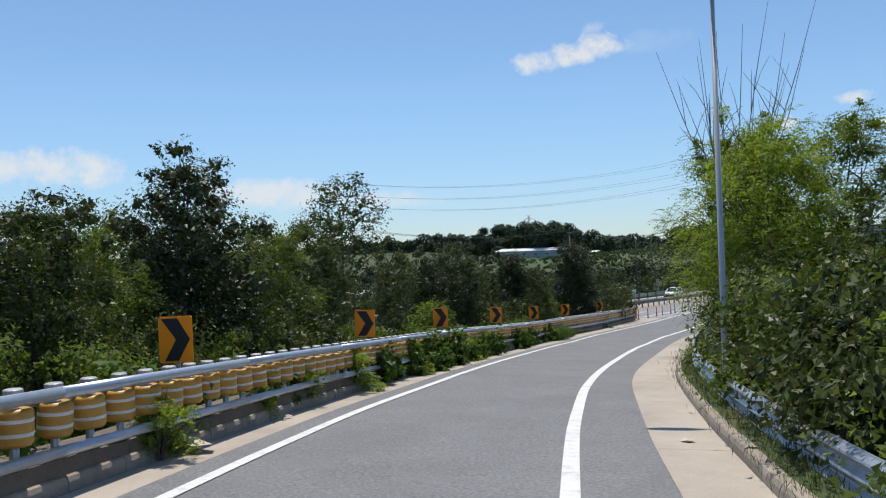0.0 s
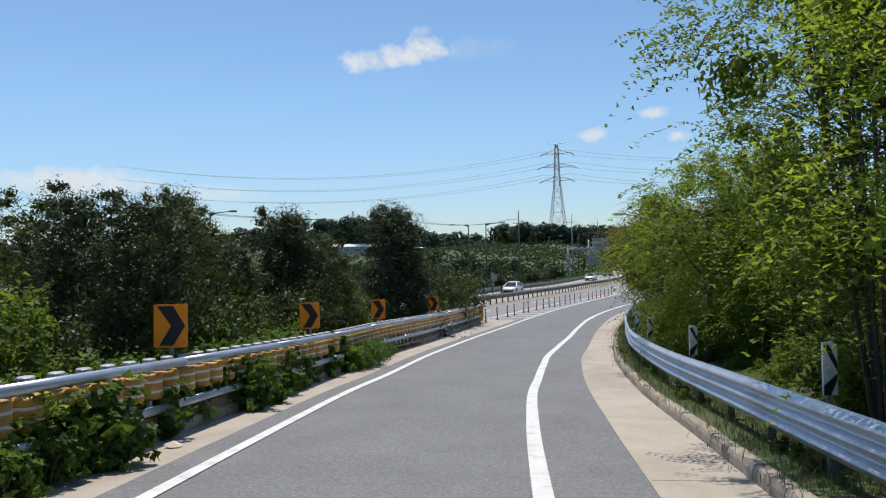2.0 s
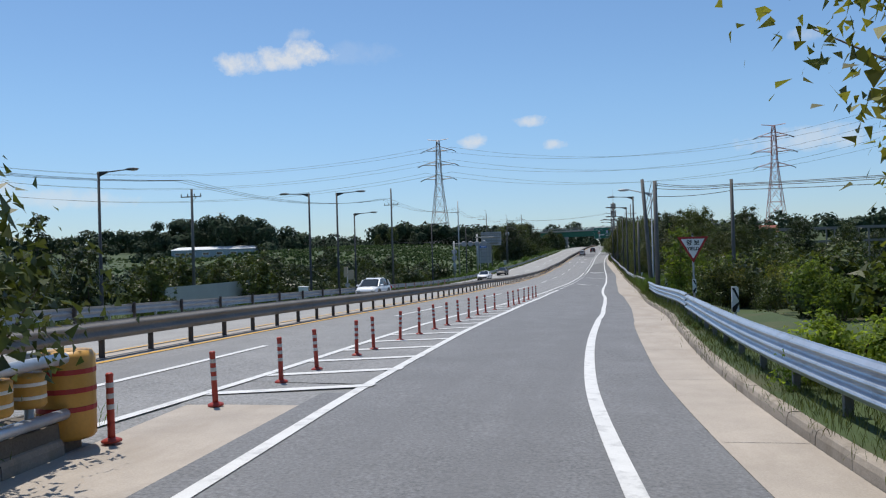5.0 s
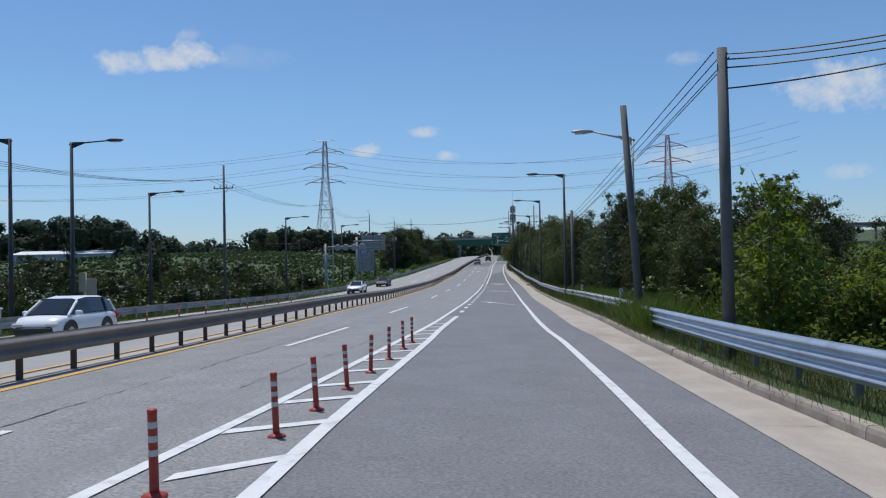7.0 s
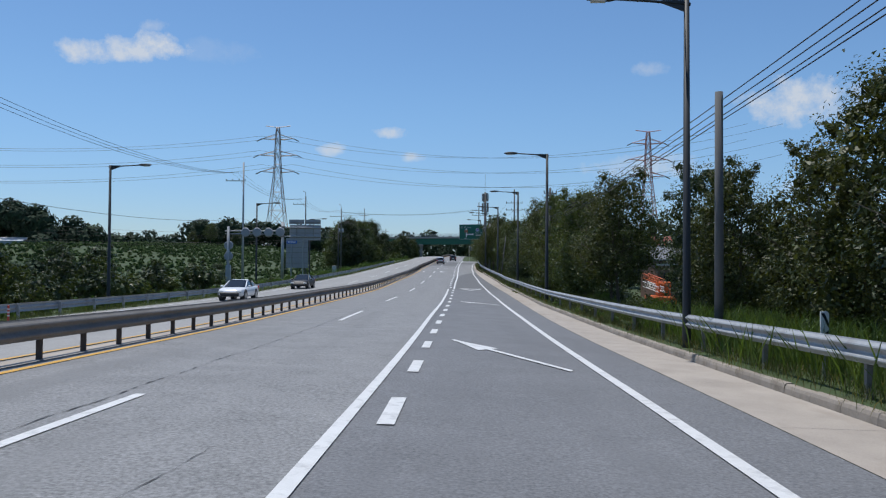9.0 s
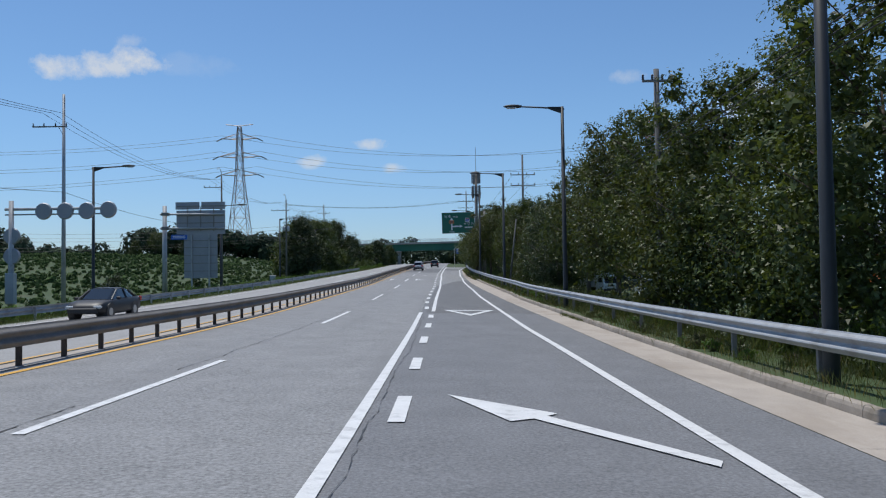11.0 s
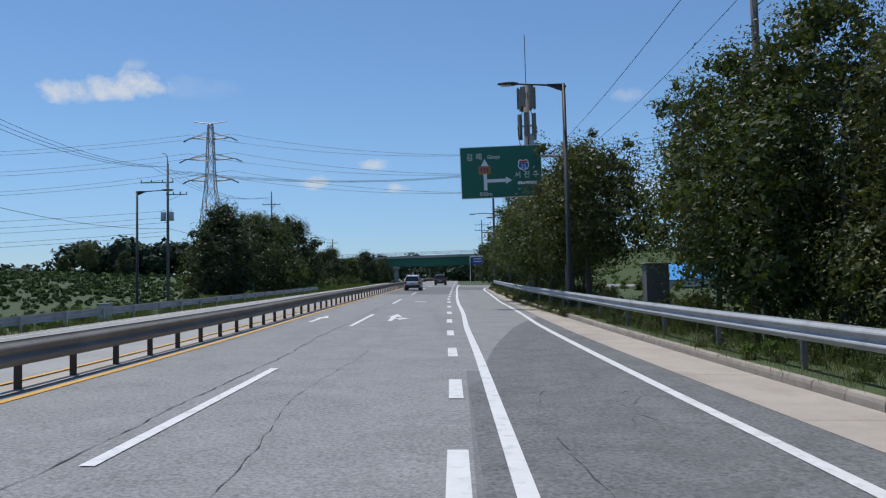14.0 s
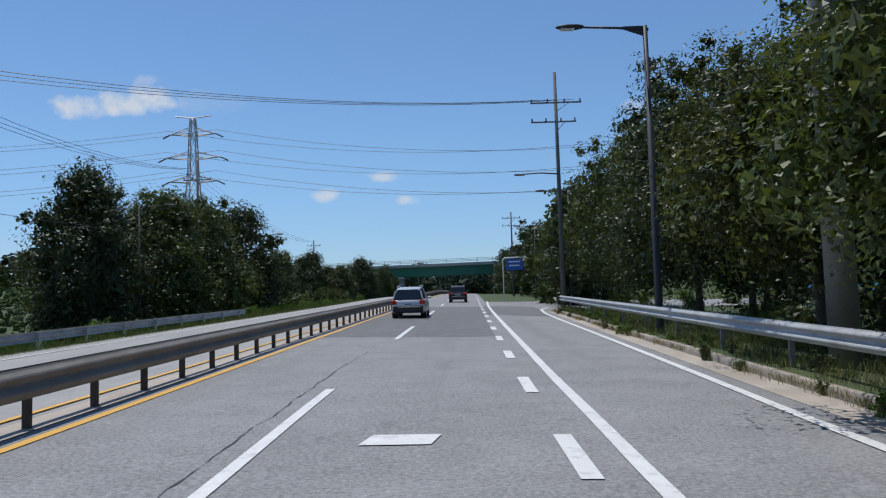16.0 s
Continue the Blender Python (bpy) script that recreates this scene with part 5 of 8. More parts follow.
def direction_sign():
    root = thing("direction_sign", Matrix.Translation(at(6.3, 180.3, .3)) @ Matrix.Scale(.925, 4), "green overhead direction sign with white lettering on a bracketed pole", "road sign")
    z0, z1, x0, x1 = 6.32, 9.42, -6.28, -1.43
    cx, cz, w, h = (x0 + x1) / 2, (z0 + z1) / 2, (x1 - x0) / 2, (z1 - z0) / 2
    m = pose(cx, 0, cz, 0, -1.2, 0)
    border = [(-w, -h), (w, -h), (w, h), (-w, h)]
    part("border", Shape().plate(border, .04, m), WHITE, root, "white border of the sign")
    k = .035
    part("panel", Shape().plate([(-w + k, -h + k), (w - k, -h + k), (w - k, h - k), (-w + k, h - k)], .05, m @ pose(0, -.003, 0)), SIGN_GREEN, root)
    face = m @ pose(0, -.034, 0)
    put = lambda x, z: face @ pose(x, 0, z, 90, 0, 0)  # noqa: E731
    lettering("김 제", .46, put(-1.60, .78), WHITE, root)
    lettering("Gimje", .32, put(-.42, .80), WHITE, root)
    lettering("서 전 주", .45, put(1.50, -.38), WHITE, root)
    lettering("500m", .34, put(-.98, -1.42), WHITE, root)
    part("text_bar", Shape().plate([(.95, -.80), (2.1, -.80), (2.1, -.63), (.95, -.63)], .006, face), WHITE, root)
    part("arrow", Shape().plate([(-1.07, -1.08), (-.87, -1.08), (-.87, .35), (-.72, .35), (-.97, .80), (-1.22, .35), (-1.07, .35)], .006, face), WHITE, root, "white straight-ahead arrow")
    part("arrow", Shape().plate([(-.87, -.62), (.25, -.62), (.25, -.74), (.62, -.52), (.25, -.30), (.25, -.42), (-.87, -.42)], .008, face), WHITE, root, "white arrow to the side")
    part("route_badge", Shape().plate([(-1.34, -.10), (-.64, -.10), (-.64, .38), (-1.34, .38)], .012, face), surface("orange_badge", (.45, .16, .03), .5, bump=0), root, "orange route badge with a worn number")
    for dx in (-1.18, -.99, -.80):
        part("badge_bar", Shape().plate([(dx - .05, 0), (dx + .05, 0), (dx + .05, .28), (dx - .05, .28)], .016, face), surface("badge_print", (.10, .05, .10), .5, bump=0), root)
    shield = [(1.0, .28), (1.08, .12), (1.34, .0), (1.6, .12), (1.68, .28), (1.64, .62), (1.52, .70), (1.34, .64), (1.16, .70), (1.04, .62)]
    part("shield", Shape().plate(shield, .010, face), WHITE, root)
    part("shield_face", Shape().plate([(1.06, .27), (1.34, .05), (1.62, .27), (1.60, .47), (1.08, .47)], .016, face), SIGN_BLUE, root)
    part("shield_top", Shape().plate([(1.08, .49), (1.60, .49), (1.58, .61), (1.1, .61)], .016, face), RED, root)
    lettering("25", .34, face @ pose(1.34, -.012, .15, 90, 0, 0), WHITE, root)
    part("pole", Shape().tube([(0, .3, -1.2), (0, .3, 9.6)], [.22, .17], 14), STEEL_DULL, root, smooth=True)
    for z in (6.9, 8.8):
        part("bracket", Shape().tube([(.3, .25, z), (x0 + .4, .12, z - .05)], .08, 8), STEEL_PALE, root)
    for x in (-5.7, -4.6, -3.5, -2.2):
        part("stiffener", Shape().box((x, .05, 7.9), (.07, .06, 2.9)), STEEL_PALE, root)


direction_sign()


def blue_sign():
    root = thing("blue_sign", Matrix.Translation(at(3.6, 262, .1)), "small blue road sign on a white bracket pole", "road sign")
    part("post", Shape().tube([(0, 0, -.3), (0, 0, 4.3), (.2, 0, 4.5), (2.1, 0, 4.5)], .07, 8), WHITE, root, smooth=True)
    part("panel", Shape().plate([(.35, 3.2), (2.1, 3.2), (2.1, 4.35), (.35, 4.35)], .05, pose(0, -.05, 0)), SIGN_BLUE, root)
    for z in (4.0, 3.6):
        part("text_bar", Shape().plate([(.6, z), (1.8, z), (1.8, z + .14), (.6, z + .14)], .01, pose(0, -.085, 0)), WHITE, root)


blue_sign()


def sign_gantry():
    root = thing("sign_gantry", Matrix.Translation((-26.9, 151.2, land(-26.9, 151.2) + .75)) @ Matrix.Scale(.93, 4), "grey back of a large bracketed direction sign", "road sign")
    part("pole", Shape().tube([(0, 0, -1.5), (0, 0, 9.3)], [.27, .22], 14), STEEL_PALE, root, smooth=True)
    for z in (8.4, 6.9):
        part("bracket", Shape().tube([(-.5, 0, z), (6.2, .6, z)], .10, 8), STEEL_PALE, root)
        part("flange", Shape().box((.1, 0, z), (.7, .55, .34)), STEEL_DULL, root)
    m = pose(3.6, .75, 8.0)
    part("panel", Shape().plate([(-2.6, -1.7), (2.6, -1.7), (2.6, .85), (-2.6, .85)], .06, m), SIGN_BACK, root, "bare grey back of a sign panel")
    for x0, x1 in ((-2.7, -.15), (.05, 2.6)):
        part("top_panel", Shape().plate([(x0, .95), (x1, .95), (x1, 1.75), (x0, 1.75)], .06, m), SIGN_BACK, root)
    for z in (-1.2, -.5, .3, 1.3):
        part("rib", Shape().box((3.6, .68, 8.0 + z), (5.1, .06, .07)), STEEL_DULL, root)
    for x in (2.2, 3.6, 5.0):
        part("rib", Shape().box((x, .66, 7.9), (.07, .08, 2.6)), STEEL_DULL, root)
    part("name_plate", Shape().plate([(.7, -1.2), (2.4, -1.2), (2.4, -.7), (.7, -.7)], .05, pose(0, -.1, 6.9)), SIGN_BLUE, root, "small blue plate with illegible writing")
    for z in (-1.05, -.88):
        part("text_bar", Shape().plate([(.9, z), (2.2, z), (2.2, z + .07), (.9, z + .07)], .01, pose(0, -.132, 6.9)), WHITE, root)


sign_gantry()


def tall_board():
    root = thing("roadside_board", Matrix.Translation((-27.25, 163.8, land(-27.25, 163.8))), "tall grey back of a ribbed roadside board", "road sign")
    part("panel", Shape().plate([(-1.9, 2.0), (1.9, 2.0), (1.9, 7.1), (-1.9, 7.1)], .08, pose(0, 0, 0)), SIGN_BACK, root)
    for z in (2.8, 3.7, 4.6, 5.5, 6.3):
        part("rib", Shape().box((0, -.07, z), (3.7, .05, .06)), STEEL_DULL, root)
    for x in (-1.0, 1.0):
        part("post", Shape().box((x, -.14, 3.3), (.16, .14, 7.4)), STEEL_PALE, root)


tall_board()


def light_gantry():
    root = thing("warning_light_gantry", Matrix.Translation((-27.6, 125.2, land(-27.6, 125.2))), "grey gantry with six round warning lamps seen from behind", "traffic light")
    part("pole", Shape().tube([(0, 0, -.4), (0, 0, 7.9)], [.20, .15], 12), STEEL_PALE, root, smooth=True)
    part("arm", Shape().tube([(-.4, 0, 7.35), (6.6, 0, 7.35)], .09, 8), STEEL_PALE, root)
    part("arm", Shape().tube([(-.4, 0, 7.0), (6.0, 0, 7.0)], .05, 8), STEEL_PALE, root)
    for x, z in ((2.1, 7.2), (3.5, 7.2), (4.9, 7.2), (6.3, 7.25), (.05, 5.6), (.05, 4.3)):
        disc = Shape().tube([(x, -.12, z), (x, .0, z), (x, .1, z)], [.5, .56, .52], 20)
        part("lamp_back", disc, SIGN_BACK, root)
    part("cabinet", Shape().block((.1, -.2, 2.2), (.55, .4, 2.0), .03), LAMP_GREY, root)


light_gantry()


def cabinet(x, y, w, d, h, label, material):
    root = thing("control_cabinet", Matrix.Translation(Vector((x, y, land(x, y) + .05))), label, "cabinet")
    part("body", Shape().block((0, 0, h / 2), (w, d, h), .03), material, root)
    part("roof", Shape().block((0, 0, h + .04), (w + .12, d + .12, .08), .03), material, root)
    part("plinth", Shape().box((0, 0, .03), (w + .06, d + .06, .16)), CONCRETE, root)
    part("door", Shape().box((0, -d / 2 - .008, h * .52), (w * .86, .016, h * .86)), material, root)
    return root


cabinet(8.4, 170.7, .95, .7, 2.1 - land(8.4, 170.7), "dull grey steel control cabinet behind the guardrail", POLE_CONC)
cabinet(-22.6, 30.1, .7, .5, 1.3, "small pale control cabinet beside the opposite guardrail", WHITE)
cabinet(-26, 196, .8, .6, 1.3, "small grey cabinet on the far verge", LAMP_GREY)


def antenna_mast():
    root = thing("antenna_mast", Matrix.Translation((5.95, 195.6, road_level(5.95, 195.6))), "telecom mast packed with grey panel antennas", "antenna mast")
    part("mast", Shape().tube([(0, 0, -.5), (0, 0, 16.2)], [.30, .21], 14), STEEL_DULL, root, smooth=True)
    part("whip", Shape().tube([(0, 0, 16), (0, 0, 20)], .03, 6), STEEL_DULL, root)
    r = random.Random(4)
    for ring, z in enumerate((15.1, 13.0)):
        for k in range(6):
            a = radians(60 * k + 20 * ring)
            hgt = r.uniform(1.5, 2.1)
            rot = pose(0, 0, 0, 0, 0, 60 * k + 20 * ring).to_3x3()
            c = Vector((.62 * math.cos(a), .62 * math.sin(a), z))
            part("panel_antenna", Shape().block(c, (.16, .34, hgt), .03, rot), STEEL_DULL, root)
            part("antenna_bracket", Shape().tube([(0, 0, z), c], .035, 5), STEEL_DULL, root)
    for z in (11.6, 12.1):
        part("radio_unit", Shape().block((.3, -.3, z), (.35, .25, .45), .03), LAMP_GREY, root)
    for a in (0, 1.6, 3.4, 4.7):
        c, s = math.cos(a), math.sin(a)
        pts = [(.3 * c, .3 * s, 14.2), (.75 * c, .75 * s, 12.8), (.6 * c, .6 * s, 11.6), (.25 * c, .25 * s, 11.2)]
        part("feeder_cable", Shape().tube(pts, .03, 5), WIRE, root, smooth=True)


antenna_mast()


def overpass():
    y0 = 436
    root = thing("overpass", Matrix.Identity(4), "green steel girder overpass with a railing across the highway", "bridge")
    z = 12.4
    tilt = lambda x: .012 * x  # noqa: E731
    part("deck", Shape().add([(x, y, z + 3.0 + dz + tilt(x)) for x in (-75, 90) for y, dz in ((y0 - 5.5, 0), (y0 + 5.5, 0), (y0 + 5.5, .9), (y0 - 5.5, .9))], [(0, 1, 2, 3), (7, 6, 5, 4), (0, 4, 5, 1), (1, 5, 6, 2), (2, 6, 7, 3), (3, 7, 4, 0)]), CONCRETE, root)
    for dy in (-4, 0, 4):
        part("girder", Shape().add([(x, y0 + dy + s, zz + tilt(x)) for x in (-75, 90) for s, zz in ((-.2, z), (.2, z), (.2, z + 3.0), (-.2, z + 3.0))], [(0, 1, 2, 3), (7, 6, 5, 4), (0, 4, 5, 1), (1, 5, 6, 2), (2, 6, 7, 3), (3, 7, 4, 0)]), BRIDGE_GREEN, root)
    for k in range(33):
        x = -74 + 5 * k
        part("stiffener", Shape().box((x, y0 - 4.28, z + 1.5 + tilt(x)), (.18, .16, 2.9)), BRIDGE_GREEN, root)
        part("rail_post", Shape().box((x, y0 - 5.3, z + 4.6 + tilt(x)), (.16, .16, 1.5)), STEEL_PALE, root)
    for dz in (.5, .9, 1.35):
        part("rail", Shape().tube([(-75, y0 - 5.3, z + 3.9 + dz + tilt(-75)), (90, y0 - 5.3, z + 3.9 + dz + tilt(90))], .07, 6), STEEL_PALE, root)
    for x in (-19, 12, 40):
        for dy in (-3, 3):
            part("pier", Shape().tube([(x, y0 + dy, 3), (x, y0 + dy, z - .6 + tilt(x))], .8, 14), CONCRETE, root, smooth=True)
        part("pier_cap", Shape().block((x, y0, z - .35 + tilt(x)), (2.0, 9.5, .75), .1), CONCRETE, root)


overpass()

# ---- buildings ----


def shed(x, y, w, d, h, turn, label, wall, roof, name="shed", ridge=1.2, openings=4):
    root = thing(name, Matrix.Translation((x, y, land(x, y) - .1)) @ pose(0, 0, 0, 0, 0, turn), label, "building")
    t = .2
    for sx, sy, cx, cy in ((w, t, 0, -d / 2), (w, t, 0, d / 2), (t, d - 2 * t, -w / 2 + t / 2, 0), (t, d - 2 * t, w / 2 - t / 2, 0)):
        part("wall", Shape().box((cx, cy, h / 2), (sx, sy, h)), wall, root)
    e = .4
    sh = Shape()
    pts = [(sx * (w / 2 + e), yy, zz + dz) for sx in (-1, 1) for dz in (0, .12) for yy, zz in ((-d / 2 - e, h - .05), (0, h + ridge), (d / 2 + e, h - .05))]
    sh.add(pts, [(0, 1, 4, 3), (1, 2, 5, 4), (6, 9, 10, 7), (7, 10, 11, 8), (0, 6, 7, 1), (1, 7, 8, 2), (3, 4, 10, 9), (4, 5, 11, 10), (0, 3, 9, 6), (2, 8, 11, 5)])
    part("roof", sh, roof, root)
    for k in range(openings):
        cx = -w / 2 + w * (k + .5) / openings
        win = part("window", Shape().box((cx, -d / 2 - .11, h * .55), (w / openings * .5, .06, h * .32)), WHITE, root)
        part("pane", Shape().box((cx, -d / 2 - .15, h * .55), (w / openings * .44, .03, h * .26)), GLASS, win)
    return root


shed(-197, 345, 46, 18, 4.6, 3, "long grey-blue factory shed with a white roof", SHED_WALL, SHED_ROOF, "factory_shed", 1.6, 6)
shed(-165, 352, 14, 12, 3.4, 3, "small annex shed with a white roof", SHED_WALL, SHED_ROOF, "shed", .8, 2)
works = shed(28.4, 122, 12, 11, 4.6, -4, "dark low brick works building with a grey roof", WALL_BRICK, ROOF_DARK, "works_building", 1.5, 0)
part("ledge", Shape().box((0, -5.65, 4.1), (12.3, .3, .22)), WALL_PALE, works)
for k in range(5):
    pane = part("window", Shape().box((-4.6 + 2.3 * k, -5.62, 2.6), (1.5, .06, 1.2)), LAMP_DARK, works)
    part("pane", Shape().box((-4.6 + 2.3 * k, -5.66, 2.6), (1.36, .03, 1.06)), GLASS, pane)
shed(58, 271, 14, 11, 7.9 - land(58, 271), -4, "grey house with a rust-red sheet roof", LAMP_GREY, ROOF_RED, "house", 2.8, 3)
shed(42.5, 261, 21, 9, 2.6 - land(42.5, 261), -3, "low store with a bright blue sheet roof", WALL_PALE, TARP_BLUE, "store_building", 2.5, 2)


def shop_sign():
    """A yellow board on two legs in front of the red-roofed house."""
    base = Vector((54.0, 264.6, land(54, 264.6)))
    root = thing("shop_sign", Matrix.Translation(base), "yellow shop board with dark faded writing, on steel legs", "shop sign")
    z = 6.7 - base.z
    part("board", Shape().box((0, 0, z), (3.6, .1, 1.6)), YELLOW, root)
    for k, w in ((.35, 2.6), (-.1, 2.9), (-.5, 2.2)):
        part("writing_bar", Shape().box((0, -.06, z + k), (w, .02, .2)), SIGN_GREEN, root)
    for x in (-1.5, 1.5):
        part("leg", Shape().tube([(x, .08, -.4), (x, .08, z)], .06, 8), STEEL_DULL, root)


shop_sign()
shed(27.5, 172, 10, 5, 2.6, -3, "low dark store with a grey roof beside the yard", LAMP_DARK, ROOF_DARK, "store_building", .5, 3)
shed(60, 40, 34, 14, 8, -4, "long dark works hall behind the bushes", WALL_BRICK, ROOF_DARK, "works_building", 1.8, 9)
shed(-50, -8, 11, 5, 3.2, 8, "plain white site container beyond the opposite lanes", WHITE, WHITE, "site_container", .1, 1)
shed(-64, 22, 12, 4, 3.0, 4, "plain grey hoarding and container beyond the far verge", WALL_PALE, WALL_PALE, "site_container", .1, 1)


def hoarding(x, y, count, turn, base, height):
    """A fence of ribbed steel sheets on a low concrete foot."""
    root = thing("hoarding", Matrix.Translation((x, y, base)) @ pose(0, 0, 0, 0, 0, turn), "pale grey ribbed steel hoarding beyond the opposite lanes", "fence")
    for k in range(count):
        prof = []
        for j in range(6):
            prof += [(j / 6 + .01, 0), (j / 6 + .07, -.035), (j / 6 + .10, -.035), (j / 6 + .155, 0)]
        sh, n = Shape(), len(prof)
        sh.add([(u + k, v + d, z) for d in (0, .012) for z in (.45, height) for u, v in prof],
               [(i, i + 1, n + i + 1, n + i) for i in range(n - 1)] + [(2 * n + i + 1, 2 * n + i, 3 * n + i, 3 * n + i + 1) for i in range(n - 1)])
        part("sheet", sh, WALL_PALE, root)
    for k in range(0, count + 1, 3):
        part("post", Shape().box((k, .06, height / 2), (.08, .08, height)), STEEL_DULL, root)
    part("foot", Shape().box((count / 2, .06, .2), (count, .3, .5)), GUTTER, root)


hoarding(-32.2, 24.0, 19, 95, land(-32, 36) + .1, 2.85)


def board_post():
    root = thing("sign_post", Matrix.Translation(at(-19.5, 32.9, -.2)), "weathered post with two beige boards seen from behind", "road sign")
    part("post", Shape().tube([(0, 0, -.4), (0, 0, 2.75)], .06, 8), WALL_PALE, root, smooth=True)
    part("board", Shape().block((-.12, -.07, 2.3), (.34, .04, .95), .01), BOARD_BEIGE, root)
    part("board", Shape().block((.36, -.07, 2.05), (.52, .04, .85), .01), BOARD_BEIGE, root)
    part("board_rail", Shape().box((.2, -.035, 2.05), (.8, .03, .05)), STEEL_DULL, root)
    part("small_plate", Shape().plate([(-.26, 0), (0, .26), (.26, 0), (0, -.26)], .02, pose(0, -.08, 1.15)), STEEL_PALE, root)


board_post()


def parked_truck(x, y, turn, paint, label, box=True):
    root = thing("parked_truck", Matrix.Translation((x, y, land(x, y))) @ pose(0, 0, 0, 0, 0, turn), label, "truck", "vehicles in the yard")
    side = [(.75, .55), (2.32, .55), (2.38, 1.15), (2.12, 2.05), (1.9, 2.12), (.78, 2.12)]
    sh = Shape()
    sh.add([(-.85, v, z) for v, z in side] + [(.85, v, z) for v, z in side], [tuple(range(6)), tuple(range(11, 5, -1))] + [(k, k + 6, (k + 1) % 6 + 6, (k + 1) % 6) for k in range(6)])
    part("cab", sh, WHITE, root)
    part("windscreen", Shape().add([(-.74, 2.37, 1.25), (.74, 2.37, 1.25), (.70, 2.17, 1.95), (-.70, 2.17, 1.95)], [(0, 1, 2, 3)]), GLASS, root)
    for sx in (-1, 1):
        part("side_window", Shape().box((sx * .856, 1.65, 1.6), (.02, .8, .5)), GLASS, root)
        part("headlight", Shape().block((sx * .62, 2.36, .86), (.3, .06, .18), .02), LENS, root)
        part("mirror", Shape().block((sx * 1.02, 2.15, 1.6), (.16, .06, .3), .02), CAR_BLACK, root)
    part("grille", Shape().box((0, 2.37, .98), (.8, .04, .14)), CAR_BLACK, root)
    part("bumper", Shape().block((0, 2.38, .55), (1.7, .16, .26), .04), CAR_BLACK, root)
    if box:
        part("cargo_box", Shape().block((0, -1.1, 1.6), (1.75, 3.5, 1.5), .03), paint, root)
    else:
        part("bed_floor", Shape().box((0, -1.1, .85), (1.7, 3.5, .1)), paint, root)
        for sx in (-.83, .83):
            part("bed_side", Shape().box((sx, -1.1, 1.1), (.05, 3.5, .42)), paint, root)
        part("head_rack", Shape().box((0, .62, 1.5), (1.6, .06, 1.2)), STEEL_DULL, root)
    part("chassis", Shape().box((0, 0, .62), (.8, 4.9, .2)), CAR_BLACK, root)
    for sx in (-.72, .72):
        for sy in (1.5, -1.7):
            part("wheel", Shape().tube([(sx - .11, sy, .36), (sx + .11, sy, .36)], .36, 16), TYRE, root)


parked_truck(19.2, 146, 172, SHED_WALL, "white light truck with an empty bed in the yard", False)
parked_truck(22.6, 147.5, 188, BOARD_BEIGE, "light truck with a tan box in the yard")
parked_truck(17.2, 158, 200, WALL_PALE, "pale box truck parked in the yard")
parked_truck(20, 60, 75, WHITE, "white van parked behind the bushes")


def boom_lift(x, y):
    root = thing("boom_machine", Matrix.Translation((x, y, land(x, y))), "folded orange lattice lifting machine in the yard", "machine")
    part("chassis", Shape().block((0, 0, .9), (2.0, 4.0, .7), .1), MACHINE, root)
    part("cab", Shape().block((.4, .6, 1.9), (1.1, 1.3, 1.3), .1), MACHINE, root)
    for sx in (-.95, .95):
        for sy in (-1.3, 1.3):
            part("wheel", Shape().tube([(sx - .15, sy, .45), (sx + .15, sy, .45)], .45, 16), TYRE, root)
    for k in range(2):
        sh = Shape()
        a, b = Vector((-.3, -1.5, 1.6 + k * .7)), Vector((-.3, 4.5, 2.0 + k * .8))
        for dx in (-.25, .25):
            for dz in (0, .45):
                sh.tube([a + Vector((dx, 0, dz)), b + Vector((dx, 0, dz))], .05, 5)
        for j in range(9):
            p, q = a.lerp(b, j / 9), a.lerp(b, (j + 1) / 9)
            sh.tube([p + Vector((.25, 0, 0)), q + Vector((.25, 0, .45))], .03, 4)
            sh.tube([p + Vector((-.25, 0, .45)), q + Vector((-.25, 0, 0))], .03, 4)
        part("lattice_boom", sh, MACHINE if k else WHITE, root)


boom_lift(19, 104)


def plank_fence(x, y, turn, count):
    root = thing("plank_fence", Matrix.Translation((x, y, land(x, y))) @ pose(0, 0, 0, 0, 0, turn), "brown fence of upright timber boards beside the yard", "fence")
    r = random.Random(33)
    for k in range(count):
        h = 2.3 + r.uniform(-.04, .04)
        part("plank", Shape().block((k * .19, 0, h / 2 - .1), (.17, .03, h), .008), PLANK, root)
    for z in (.5, 1.7):
        part("rail", Shape().box((count * .095, .04, z), (count * .19, .05, .09)), PLANK, root)
    for k in range(0, count, 8):
        part("post", Shape().box((k * .19, .11, 1.0), (.09, .09, 2.3)), PLANK, root)


plank_fence(11.4, 25.0, 4, 24)


def steel_frame(x, y, turn):
    """An open rack of steel posts and beams in the yard."""
    root = thing("steel_rack", Matrix.Translation((x, y, land(x, y))) @ pose(0, 0, 0, 0, 0, turn), "open grey steel frame of posts and beams in the yard", "steel frame")
    for i in range(6):
        for j in range(2):
            part("post", Shape().box((i * 3.4, j * 4.5, 3.0), (.16, .16, 6.0)), STEEL_DULL, root)
    for j in range(2):
        for z in (2.6, 4.4, 5.9):
            part("beam", Shape().box((8.5, j * 4.5, z), (17.2, .14, .22)), STEEL_DULL, root)
    for i in range(6):
        part("cross_beam", Shape().box((i * 3.4, 2.25, 5.9), (.12, 4.5, .18)), STEEL_DULL, root)


steel_frame(21.5, 60, -4)

# ---- cars ----


